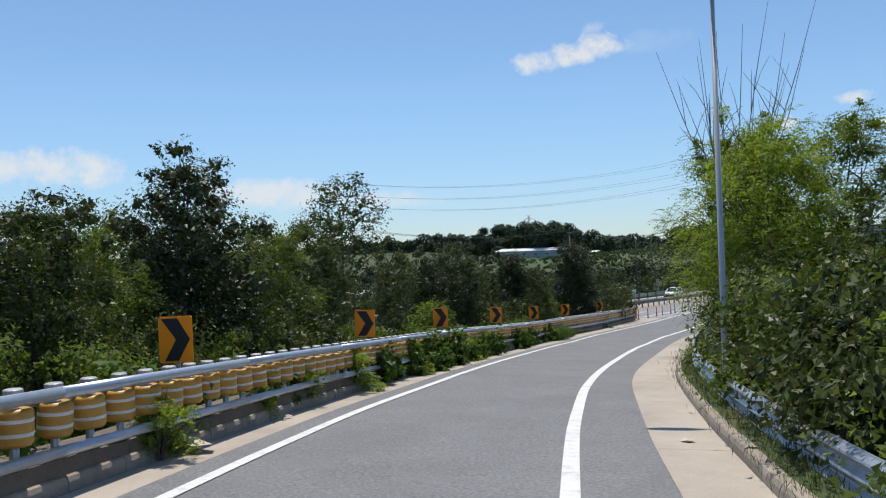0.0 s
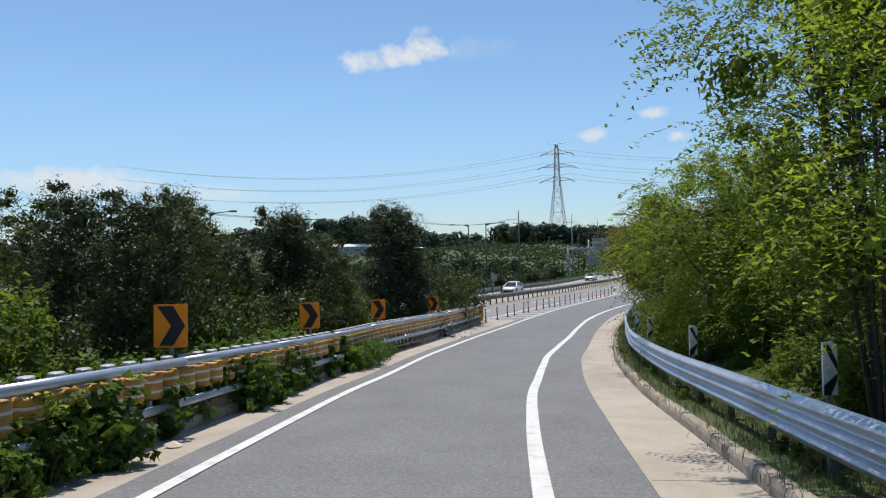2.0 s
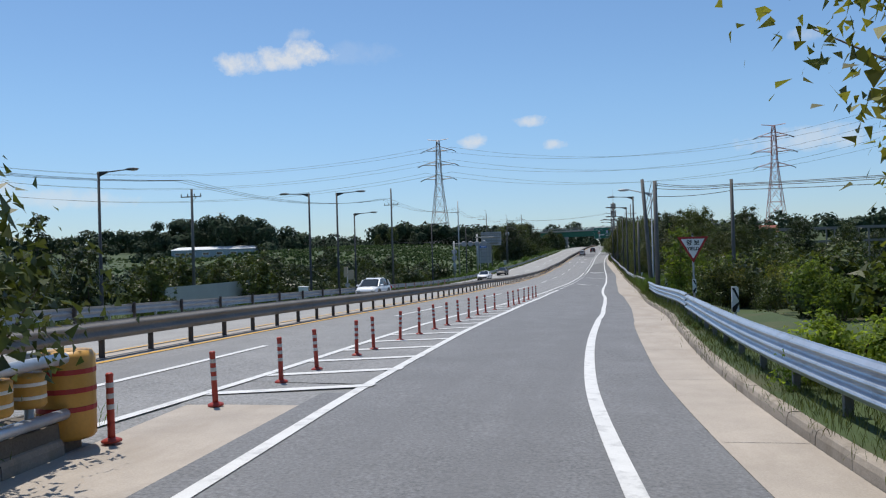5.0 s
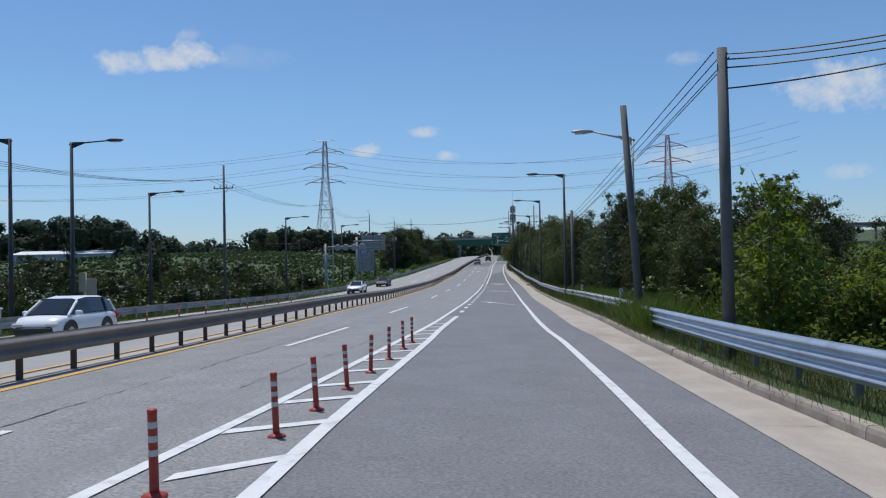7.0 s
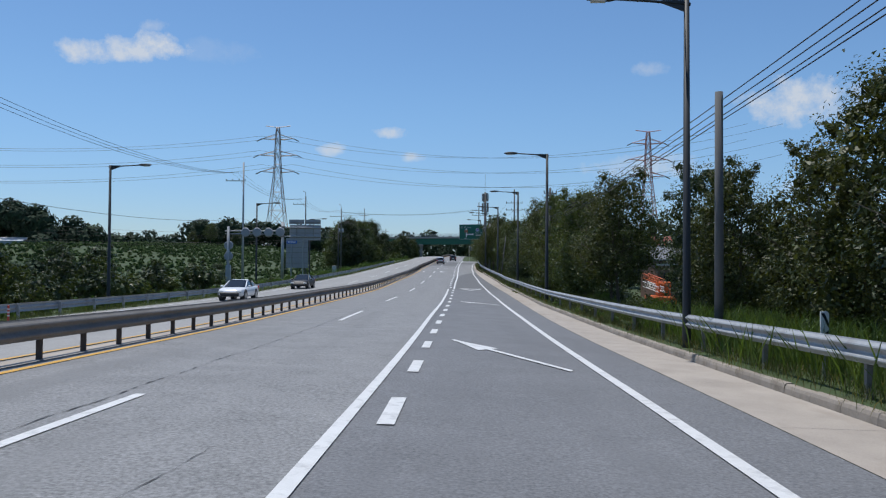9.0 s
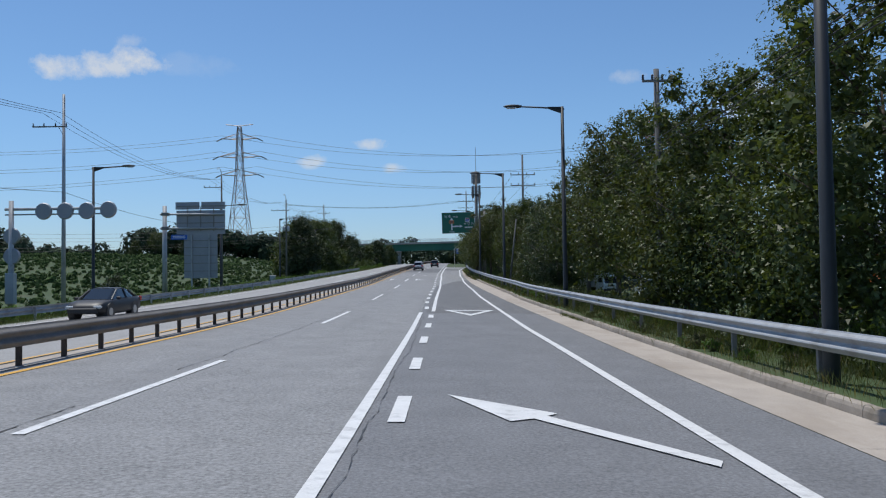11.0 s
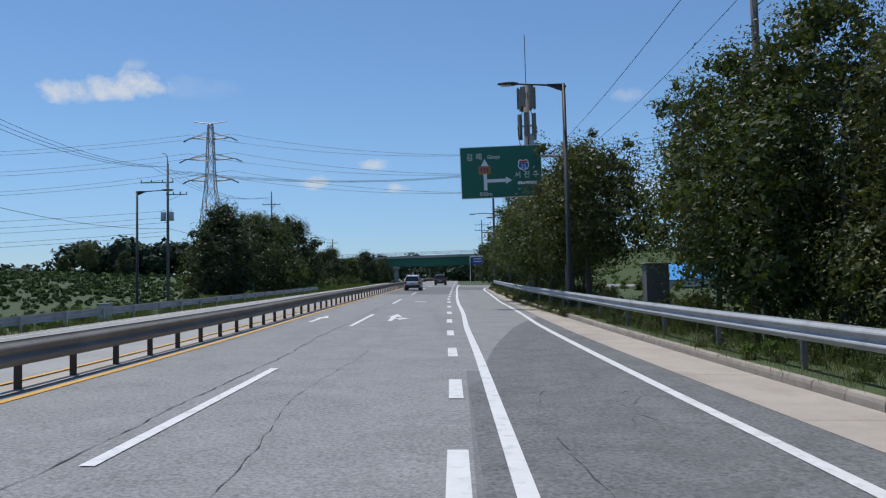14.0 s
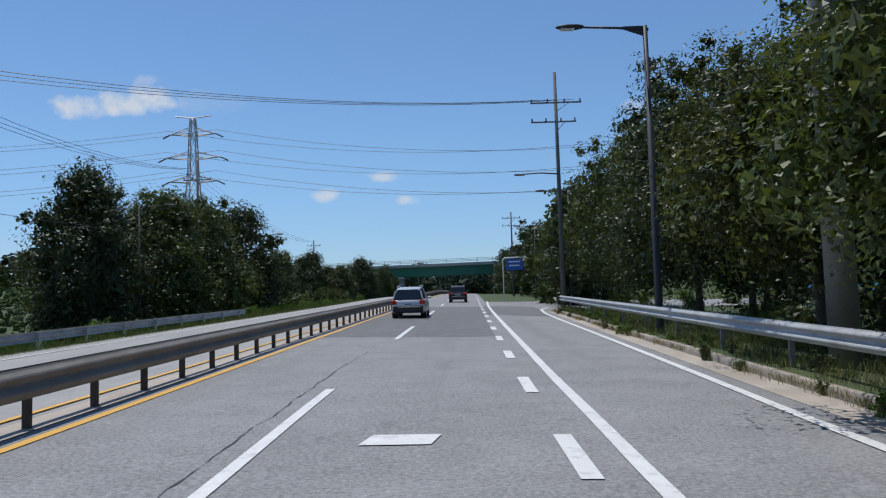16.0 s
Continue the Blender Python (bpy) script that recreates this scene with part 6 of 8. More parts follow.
def car(name, m, paint, label, kind):
    root = thing(name, m, label, "car", "cars on the highway")
    if kind == "suv":
        L, W, H = 4.68, .94, 1.70
        low = [(-2.34, .45, .80, .80), (-2.28, .34, 1.02, .90), (-1.9, .28, 1.08, .94), (0, .25, 1.05, .94), (1.2, .25, 1.02, .94), (1.9, .30, .96, .90), (2.25, .36, .82, .80), (2.34, .45, .68, .66)]
        top = [(-2.27, 1.05, 1.08, .80, .80), (-2.05, 1.05, 1.56, .84, .66), (-1.7, 1.06, 1.66, .86, .66), (-.4, 1.05, 1.70, .87, .68), (.5, 1.04, 1.62, .86, .66), (1.25, 1.00, 1.04, .84, .78)]
    elif kind == "hatch":
        L, W, H = 3.7, .82, 1.5
        low = [(-1.85, .42, .72, .70), (-1.8, .32, .92, .78), (-1.4, .26, .98, .81), (0, .24, .96, .82), (1.0, .24, .94, .82), (1.55, .28, .86, .78), (1.8, .34, .72, .68), (1.85, .42, .60, .58)]
        top = [(-1.78, .95, .98, .70, .70), (-1.55, .96, 1.40, .74, .58), (-1.1, .97, 1.48, .76, .60), (-.1, .96, 1.50, .77, .61), (.5, .95, 1.42, .76, .60), (1.2, .90, .94, .74, .68)]
    else:
        L, W, H = 4.6, .90, 1.44
        low = [(-2.3, .42, .84, .74), (-2.2, .32, .98, .84), (-1.6, .26, .98, .89), (0, .24, .94, .90), (1.2, .24, .90, .90), (1.9, .28, .82, .86), (2.2, .34, .70, .76), (2.3, .42, .58, .62)]
        top = [(-1.75, .95, .99, .76, .74), (-1.15, .96, 1.36, .80, .60), (-.5, .95, 1.43, .81, .62), (.2, .94, 1.40, .81, .61), (1.1, .88, .92, .78, .70)]
    sh = Shape()
    n = 12
    for yy, zb, zs, w in low:
        ring = [(-w * .86, zb), (-w, zb + .10), (-w * 1.0, (zb + zs) / 2), (-w * .98, zs - .10), (-w * .90, zs - .02), (-w * .4, zs), (w * .4, zs), (w * .90, zs - .02), (w * .98, zs - .10), (w, (zb + zs) / 2), (w, zb + .10), (w * .86, zb)]
        sh.v += [(x, yy, z) for x, z in ring]
    rows = len(low)
    sh.f = [(i * n + k, i * n + (k + 1) % n, (i + 1) * n + (k + 1) % n, (i + 1) * n + k) for i in range(rows - 1) for k in range(n)] + [tuple(range(n)), tuple(range((rows - 1) * n, rows * n))]
    body = part("body", sh, paint, root, smooth=True)
    sh = Shape()
    for yy, z0, z1, w0, w1 in top:
        sh.v += [(x, yy, z) for x, z in ((-w0, z0), (-w1 - .02, z1 - .08), (-w1 + .12, z1), (w1 - .12, z1), (w1 + .02, z1 - .08), (w0, z0))]
    n = 6
    rows = len(top)
    sh.f = [(i * n + k, i * n + k + 1, (i + 1) * n + k + 1, (i + 1) * n + k) for i in range(rows - 1) for k in range(n - 1)] + [tuple(range(n)), tuple(range((rows - 1) * n, rows * n))]
    part("cabin_glass", sh, GLASS, root, "dark tinted windows", smooth=False)
    rf = Shape()
    inner = top[1:-1]
    for yy, z0, z1, w0, w1 in inner:
        rf.v += [(-w1 + .02, yy, z1 - .035), (-w1 + .14, yy, z1 + .012), (w1 - .14, yy, z1 + .012), (w1 - .02, yy, z1 - .035)]
    rf.f = [(i * 4 + k, i * 4 + k + 1, (i + 1) * 4 + k + 1, (i + 1) * 4 + k) for i in range(len(inner) - 1) for k in range(3)]
    part("roof", rf, paint, root, smooth=True)
    for side in (-1, 1):
        for i, j in ((0, 1), (len(top) - 2, len(top) - 1), (2, 2)):
            a, b = top[i], top[j]
            p0 = Vector((side * (a[3] + .005), a[0], a[1])) if i == j or i == 0 else Vector((side * (a[4] + .02), a[0], a[2] - .06))
            p1 = Vector((side * (b[4] + .02), b[0], b[2] - .06)) if i == j or i == 0 else Vector((side * (b[3]), b[0], b[1]))
            part("pillar", Shape().tube([p0, p1], .045, 6), paint if i != j else CAR_BLACK, root)
        part("mirror", Shape().block((side * (W + .08), top[-1][0] - .35, top[-1][1] + .08), (.2, .12, .15), .04), paint, root)
        for yy in (L * .31, -L * .29):
            wh = part("wheel", Shape().tube([(side * (W - .22), yy, .345), (side * (W - .02), yy, .345), (side * (W + .0), yy, .345)], [.345, .345, .31], 22), TYRE, root)
            part("rim", Shape().tube([(side * (W - .05), yy, .345), (side * (W + .012), yy, .345)], [.22, .20], 14), RIM, wh)
            part("arch", Shape().tube([(side * (W - .3), yy, .36), (side * (W + .004), yy, .36)], .41, 20), CAR_BLACK, root)
        rear = low[1]
        part("tail_lamp", Shape().block((side * rear[3] * .86, rear[0] - .02, rear[2] - .14), (.30, .14, .24), .04), TAIL, root, "red tail lamp")
        part("headlamp", Shape().block((side * low[-2][3] * .82, low[-2][0], low[-2][2] - .1), (.34, .16, .15), .04), LENS, root)
        if kind == "suv":
            part("roof_rail", Shape().tube([(side * .62, -1.7, 1.70), (side * .63, -1.5, 1.76), (side * .64, .1, 1.77), (side * .64, .35, 1.70)], .022, 6), STEEL, root)
    b = low[0]
    part("bumper", Shape().block((0, b[0] + .03, .50), (b[3] * 2.05, .24, .36), .06), CAR_BLACK, root, "black plastic rear bumper")
    part("front_bumper", Shape().block((0, low[-1][0] - .05, .44), (low[-1][3] * 2.1, .24, .28), .06), CAR_BLACK, root)
    part("rear_window", Shape().add([(-.62, top[0][0] - .012, top[0][2] - .01), (.62, top[0][0] - .012, top[0][2] - .01), (.54, top[1][0] - .03, top[1][2] - .1), (-.54, top[1][0] - .03, top[1][2] - .1)], [(0, 1, 2, 3)]), GLASS, root)
    plate = part("number_plate", Shape().block((0, low[1][0] - .05, low[1][2] - .24), (.52, .03, .12), .01), WHITE, root)
    part("plate_bar", Shape().box((0, low[1][0] - .069, low[1][2] - .24), (.40, .006, .05)), LAMP_DARK, plate)
    return root


rise = math.degrees(math.atan(.028))
car("suv", Matrix.Translation(at(-4.05, 225.0, .0)) @ pose(0, 0, 0, rise, 0, -.8), CAR_SILVER, "silver off-road car with dark windows in the inner lane", "suv")
car("hatchback", Matrix.Translation(at(-13.2, 20.2, -.01)) @ pose(0, 0, 0, 1.1, 0, 179), CAR_WHITE, "small white hatchback in the opposite lanes", "hatch")
car("sedan", Matrix.Translation(at(-15.4, 87, -.01)) @ pose(0, 0, 0, .5, 0, 180), CAR_WHITE, "white saloon car in the opposite lanes", "sedan")
car("sedan", Matrix.Translation(at(-18.0 + 2.2, 112, -.01)) @ pose(0, 0, 0, -.5, 0, 180), CAR_BLACK, "dark saloon car in the opposite lanes", "sedan")
car("suv", Matrix.Translation(at(-1.2, 262, 0)) @ pose(0, 0, 0, rise, 0, -1), CAR_BLACK, "dark car far ahead on the highway", "suv")

car("sedan", Matrix.Translation((13.6, 41.5, land(13.6, 41.5))) @ pose(0, 0, 0, 0, 0, 74), CAR_WHITE, "white saloon car parked in the roadside yard", "sedan")
car("sedan", Matrix.Translation((17.6, 48.0, land(17.6, 48.0))) @ pose(0, 0, 0, 0, 0, 82), CAR_BLACK, "dark saloon car parked in the roadside yard", "sedan")


# ---- plants ----


def quads_mesh(name, verts, material):
    n = len(verts) // 4
    me = bpy.data.meshes.new(name)
    me.vertices.add(len(verts))
    me.vertices.foreach_set("co", np.ascontiguousarray(verts, dtype=np.float32).ravel())
    me.loops.add(4 * n)
    me.loops.foreach_set("vertex_index", np.arange(4 * n, dtype=np.int32))
    me.polygons.add(n)
    me.polygons.foreach_set("loop_start", np.arange(0, 4 * n, 4, dtype=np.int32))
    me.update(calc_edges=True)
    me.validate()
    me.materials.append(material)
    return me


def shards(centres, normals, sizes, rng, aspect=.55):
    """Small pointed leaves, one triangle each."""
    n = len(centres)
    side = np.cross(normals, rng.normal(size=(n, 3)))
    side /= np.linalg.norm(side, axis=1)[:, None] + 1e-9
    ahead = np.cross(side, normals)
    s = sizes[:, None]
    tail = centres - ahead * s * .4
    return np.stack([tail + side * s * aspect * .5, centres + ahead * s * .6, tail - side * s * aspect * .5], 1).reshape(-1, 3)


def tri_mesh(name, verts, material):
    n = len(verts) // 3
    me = bpy.data.meshes.new(name)
    me.vertices.add(len(verts))
    me.vertices.foreach_set("co", np.ascontiguousarray(verts, dtype=np.float32).ravel())
    me.loops.add(3 * n)
    me.loops.foreach_set("vertex_index", np.arange(3 * n, dtype=np.int32))
    me.polygons.add(n)
    me.polygons.foreach_set("loop_start", np.arange(0, 3 * n, 3, dtype=np.int32))
    me.update(calc_edges=True)
    me.materials.append(material)
    return me


def unit(v):
    return v / (np.linalg.norm(v, axis=1)[:, None] + 1e-9)


def lobe_leaves(lobes, count, size, rng, shell=.6, flat=.85, inner=.0, grow=1.7):
    """Leaves over the outer part of ball-like lobes in uneven sprays, with broader shaded ones inside."""
    lobes = np.array(lobes, float)
    weight = lobes[:, 3] ** 1.6
    which = rng.choice(len(lobes), size=max(8, count // 7), p=weight / weight.sum())
    d = unit(rng.normal(size=(len(which), 3)) + [0, 0, .3])
    rad = lobes[which, 3] * (shell + (1.1 - shell) * rng.random(len(which)) ** .55)
    spray = lobes[which, :3] + d * rad[:, None] * [1, 1, flat]
    k = rng.integers(0, len(spray), size=count)
    spread = np.minimum(lobes[which, 3][k] * .17, size * 2.2)
    c = spray[k] + rng.normal(size=(count, 3)) * spread[:, None] * [1, 1, .75]
    nrm = unit(d[k] * .95 + rng.normal(size=(count, 3)) * .55 + [0, 0, .45])
    sizes = size * rng.uniform(.6, 1.35, count)
    if inner:
        m = int(count * inner)
        w2 = rng.choice(len(lobes), size=m, p=weight / weight.sum())
        d2 = unit(rng.normal(size=(m, 3)))
        c2 = lobes[w2, :3] + d2 * (lobes[w2, 3] * rng.uniform(.15, .68, m))[:, None] * [1, 1, flat]
        n2 = unit(d2 + rng.normal(size=(m, 3)) * .5)
        c, nrm, sizes = np.concatenate([c, c2]), np.concatenate([nrm, n2]), np.concatenate([sizes, np.minimum(size * grow, lobes[w2, 3] * .6) * rng.uniform(.7, 1.3, m)])
    return c, nrm, sizes


def fronds(centres, outs, length, pairs, leaflet, rng):
    """Drooping pinnate leaves: a row of leaflet pairs along each stem."""
    n = len(centres)
    out = unit(outs * [1, 1, .35] + rng.normal(size=(n, 3)) * .35)
    side = unit(np.cross(out, [0, 0, 1.0]) + 1e-6)
    cs, ns, ss = [], [], []
    for k in range(pairs):
        t = (k + .6) / pairs
        base = centres + out * (length * t)[:, None] + np.array([0, 0, -1.0]) * (length * t * t * .55)[:, None]
        for sgn in (-1, 1):
            c = base + side * sgn * (leaflet * .75)[:, None]
            cs.append(c)
            ns.append(unit(np.array([0, 0, 1.0]) + rng.normal(size=(n, 3)) * .35 + side * sgn * .3))
            ss.append(leaflet * rng.uniform(.8, 1.2, n))
    return np.concatenate(cs), np.concatenate(ns), np.concatenate(ss)


def limbs(sh, base, height, spread, count, r0, rnd, start=.25):
    """A tapered trunk and forked limbs."""
    lean = Vector((rnd.uniform(-.08, .08), rnd.uniform(-.08, .08), 1))
    trunk = [Vector((0, 0, -.4)) + base] + [base + lean * (height * t) + Vector((rnd.uniform(-.07, .07), rnd.uniform(-.07, .07), 0)) for t in (.15, .4, .65, .85)]
    sh.tube(trunk, [r0 * 1.25, r0, r0 * .75, r0 * .45, r0 * .2], 8)
    for k in range(count):
        t = start + (.8 - start) * k / max(1, count - 1)
        p = base + lean * (height * t)
        a = k * 2.4 + rnd.uniform(-.4, .4)
        reach = spread * rnd.uniform(.65, 1.0) * (1.15 - .5 * t)
        q = p + Vector((math.cos(a) * reach, math.sin(a) * reach, reach * rnd.uniform(.45, .9)))
        mid = p.lerp(q, .5) + Vector((0, 0, -.08 * reach))
        r = r0 * (.5 - .3 * t)
        sh.tube([p, mid, q], [r, r * .6, r * .2], 6)
        for j in range(2):
            b = a + rnd.uniform(-.9, .9)
            e = q + Vector((math.cos(b), math.sin(b), rnd.uniform(.2, .8))) * reach * .35
            sh.tube([mid.lerp(q, .4 + .3 * j), e], [r * .4, r * .12], 4)
    return sh


def make_tree(name, label, height, width, leaves, size, material, seed, low=.22, lobes_n=16, kind="broad", foot=.6, trunk_r=.12, group="roadside trees", category="tree", sparse=False, taper=.5, shoots=.5, inner=.42):
    rnd, rng = random.Random(seed), np.random.default_rng(seed)
    root = thing(name, Matrix.Identity(4), label, category, group)
    sh = limbs(Shape(), Vector((0, 0, 0)), height * .92, width * (.42 if kind == "cone" else .75), 9, trunk_r, rnd, low)
    lobes = []
    for k in range(lobes_n):
        t = (k + .5) / lobes_n
        z = height * (low + (1 - low) * t)
        prof = (1 - t ** 3.0) ** .6 * min(1, foot + 1.4 * t) if kind != "cone" else (1 - t) ** taper
        r_out = width * max(.15, prof) * rnd.uniform(.45, .95)
        a = k * 2.4 + rnd.uniform(-.5, .5)
        size_l = width * rnd.uniform(.30, .50) * (1.0 - .35 * t)
        lobes.append((math.cos(a) * r_out * .75, math.sin(a) * r_out * .75, z - size_l * .2, size_l))
    # shoots that break the outline
    for k in range(int(lobes_n * shoots)):
        a = rnd.uniform(0, 6.28)
        t = rnd.uniform(.45, 1.08)
        r_out = width * rnd.uniform(.6, 1.05) * (1.25 - .75 * t)
        lobes.append((math.cos(a) * r_out, math.sin(a) * r_out, height * t, width * rnd.uniform(.09, .18)))
        tip = Vector(lobes[-1][:3])
        sh.tube([Vector((tip.x * .25, tip.y * .25, tip.z - height * .16)), Vector((tip.x * .7, tip.y * .7, tip.z - height * .07)), tip], [trunk_r * .22, trunk_r * .15, trunk_r * .06], 4)
    part("trunk", sh, BARK, root, smooth=True)
    if kind == "pinnate":
        c, nrm, _ = lobe_leaves(lobes, leaves, size, rng, shell=.68)
        ci, ni, si = lobe_leaves(lobes, 20, size, rng, inner=leaves * .22, grow=1.1)
        centre = np.array([0, 0, height * .5])
        outs = unit((c - centre) + rng.normal(size=c.shape) * width * .4)
        ln = rng.uniform(.7, 1.3, len(c)) * size * 4.6
        c, nrm, sizes = fronds(c, outs, ln, 8, np.full(len(c), size * .66), rng)
        c, nrm, sizes = np.concatenate([c, ci]), np.concatenate([nrm, ni]), np.concatenate([sizes, si])
    else:
        c, nrm, sizes = lobe_leaves(lobes, leaves, size, rng, shell=.6, inner=.06 if sparse else inner, grow=2.1)
    part("crown", tri_mesh("crown", shards(c, nrm, sizes, rng, .5 if kind == "pinnate" else .62), material), material, root)
    return root


def make_bush(name, label, height, width, leaves, size, material, seed, group="roadside bushes", kind="broad"):
    rnd, rng = random.Random(seed), np.random.default_rng(seed)
    root = thing(name, Matrix.Identity(4), label, "bush", group)
    sh = Shape()
    for k in range(7):
        a = k * .9 + rnd.uniform(-.3, .3)
        e = Vector((math.cos(a) * width * .5, math.sin(a) * width * .5, height * rnd.uniform(.35, .55)))
        sh.tube([(0, 0, -.3), e * .5 + Vector((0, 0, .1)), e], [.025, .018, .006], 5)
    lobes = [(rnd.uniform(-.55, .55) * width, rnd.uniform(-.55, .55) * width, height * rnd.uniform(.12, .62), width * rnd.uniform(.28, .5)) for _ in range(9)]
    for _ in range(9):
        x, y, t = rnd.uniform(-.8, .8), rnd.uniform(-.8, .8), rnd.uniform(.5, .96)
        narrow = width * (1.3 - .8 * t)
        tip = Vector((x * narrow, y * narrow, height * t))
        thin = width * rnd.uniform(.10, .17)
        lobes += [(tip.x * u, tip.y * u, tip.z * (.3 + .7 * u), thin * (1.5 - .9 * u)) for u in (.45, .65, .85, 1.0)]
        sh.tube([tip * .3, Vector((tip.x * .7, tip.y * .7, tip.z * .75)), tip], [.012, .009, .004], 4)
    part("stem", sh, BARK, root)
    c, nrm, sizes = lobe_leaves(lobes, leaves, size, rng, shell=.5, inner=0 if kind == "pinnate" else .34)
    if kind == "pinnate":
        outs = unit(c - np.array([0, 0, height * .3]))
        c, nrm, sizes = fronds(c, outs, rng.uniform(.7, 1.3, len(c)) * size * 3, 4, np.full(len(c), size), rng)
        ci, ni, si = lobe_leaves(lobes, 20, size, rng, inner=leaves * .08, grow=2.2)
        c, nrm, sizes = np.concatenate([c, ci]), np.concatenate([nrm, ni]), np.concatenate([sizes, si])
    c[:, 2] = np.abs(c[:, 2])
    part("leaves", tri_mesh("leaves", shards(c, nrm, sizes, rng, .64), material), material, root)
    return root


def scatter(kinds, spots, seed, smin=.8, smax=1.2):
    """Sets out copies of the given plants; the first of each kind takes the first spot that draws it."""
    r = random.Random(seed)
    for n, p in enumerate(spots):
        ob = kinds[r.randrange(len(kinds))]
        ob = next((o for o in kinds if "placed" not in o), ob)
        k = r.uniform(smin, smax)
        m = Matrix.Translation(p) @ pose(0, 0, 0, 0, 0, r.uniform(0, 360)) @ Matrix.Diagonal((k * r.uniform(.9, 1.1), k * r.uniform(.9, 1.1), k, 1))
        if "placed" not in ob:
            ob["placed"] = 1
            ob.matrix_basis = m
        else:
            copy_thing(ob, m @ Matrix.Diagonal((1 / ob.scale.x, 1 / ob.scale.y, 1 / ob.scale.z, 1)))


def on_land(x, y, up=-.05):
    return Vector((x, y, land(x, y) + up))


# trees beside the highway
broad = [make_tree("roadside_tree", "full green broadleaf tree behind the guardrail", 9.8, 3.5, 14000, .118, LEAF_MID, 21, low=.24, lobes_n=38),
         make_tree("roadside_tree", "dark green broadleaf tree behind the guardrail", 9.4, 3.5, 14000, .118, LEAF_DARK, 22, low=.24, lobes_n=38),
         make_tree("roadside_tree", "green roadside tree with yellowing leaves", 8.9, 3.3, 14000, .115, LEAF_OLIVE, 23, low=.24, lobes_n=36)]
airy = [make_tree("roadside_tree", "open leafy roadside tree on slim bare trunks", 9.6, 3.6, 12500, .12, LEAF_OLIVE, 28, low=.36, lobes_n=36, inner=.24),
        make_tree("roadside_tree", "open green roadside tree with gaps in its crown", 9.2, 3.4, 12500, .12, LEAF_MID, 29, low=.34, lobes_n=36, inner=.24)]
tall = [make_tree("tall_tree", "tall dark broadleaf tree with a high crown over bare trunks", 10.6, 3.6, 13000, .12, LEAF_OLIVE, 26, low=.46, lobes_n=28, trunk_r=.11),
        make_tree("tall_tree", "tall green broadleaf tree with a high crown", 10.2, 3.4, 13000, .12, LEAF_DARK, 27, low=.44, lobes_n=28, trunk_r=.11)]
backing = [make_tree("backing_tree", "dark broadleaf tree behind the roadside row", 9.5, 4.2, 2000, .40, LEAF_DARK, 24, low=.06, lobes_n=26, group="trees behind the roadside row"),
           make_tree("backing_tree", "green broadleaf tree behind the roadside row", 9.0, 4.2, 2000, .40, LEAF_MID, 25, low=.06, lobes_n=26, group="trees behind the roadside row")]
rnd = random.Random(77)
spots = []
y = 39.0
while y < 245:
    spots.append(on_land(curve_at(KERB_LINE, y) + 4.3 + (max(0, y - 215) * .06) + rnd.uniform(-.4, 1.2), y))
    y += rnd.uniform(4.2, 5.8) if y < 118 else rnd.uniform(5.0, 7.4)
near_row = [p for p in spots if not 84 < p.y < 89 and not 67 < p.y < 76 and not 203 < p.y < 208]
scatter(broad, [p for p in near_row if p.y < 66], 54, .66, .80)
scatter(airy, [p for p in near_row if 66 <= p.y < 90], 5, .86, .98)
scatter(broad, [p for p in near_row if 90 <= p.y < 110], 522, .92, 1.0)
scatter(airy, [p for p in near_row if 110 <= p.y < 130], 523, 1.02, 1.14)
scatter(airy, [on_land(10.6, 84.6)], 51, .85, .9)
scatter(broad, [p for p in near_row if 130 <= p.y < 152], 52, .84, .92)
scatter(broad, [p for p in near_row if 152 <= p.y < 157], 53, .78, .86)
scatter(broad, [on_land(9.8, 158.2), on_land(8.9, 161.4), on_land(12.0, 163.5)], 535, .94, 1.02)
spreading = [make_tree("spreading_tree", "broad dark tree with a low spreading crown", 7.9, 4.3, 17000, .125, LEAF_OLIVE, 33, low=.40, lobes_n=46, trunk_r=.15, inner=.42, shoots=.3),
             make_tree("spreading_tree", "broad dark green tree with a spreading crown", 7.8, 4.2, 17000, .125, LEAF_MID, 34, low=.40, lobes_n=46, trunk_r=.15, inner=.42, shoots=.3)]
scatter(airy, [on_land(9.5, 166.5), on_land(12.2, 168.5)], 534, .98, 1.05)
scatter(spreading, [on_land(7.0, 178.0)], 531, 1.0, 1.08)
scatter(spreading, [on_land(6.1, 185.4), on_land(5.7, 190.4), on_land(7.0, 198.8)], 533, .88, .96)
scatter(tall, [p for p in near_row if 186 <= p.y < 206], 55, .95, 1.05)
scatter(broad, [p for p in near_row if p.y >= 206], 551, 1.05, 1.25)
far_row = [on_land(9.4 + (y - 245) * .03 + rnd.uniform(-.5, 2), y) for y in np.arange(246, 430, 7.5)]
scatter(backing, far_row, 56, .95, 1.25)
back = [on_land(17 + rnd.uniform(-3, 8) + max(0, y - 232) * .05 + (16 if 176 < y < 226 else 0), y) for y in np.arange(150, 420, 10)]
scatter(backing, [p for p in back if p.y < 222 or p.y > 300 or p.x < 16], 6, .9, 1.3)
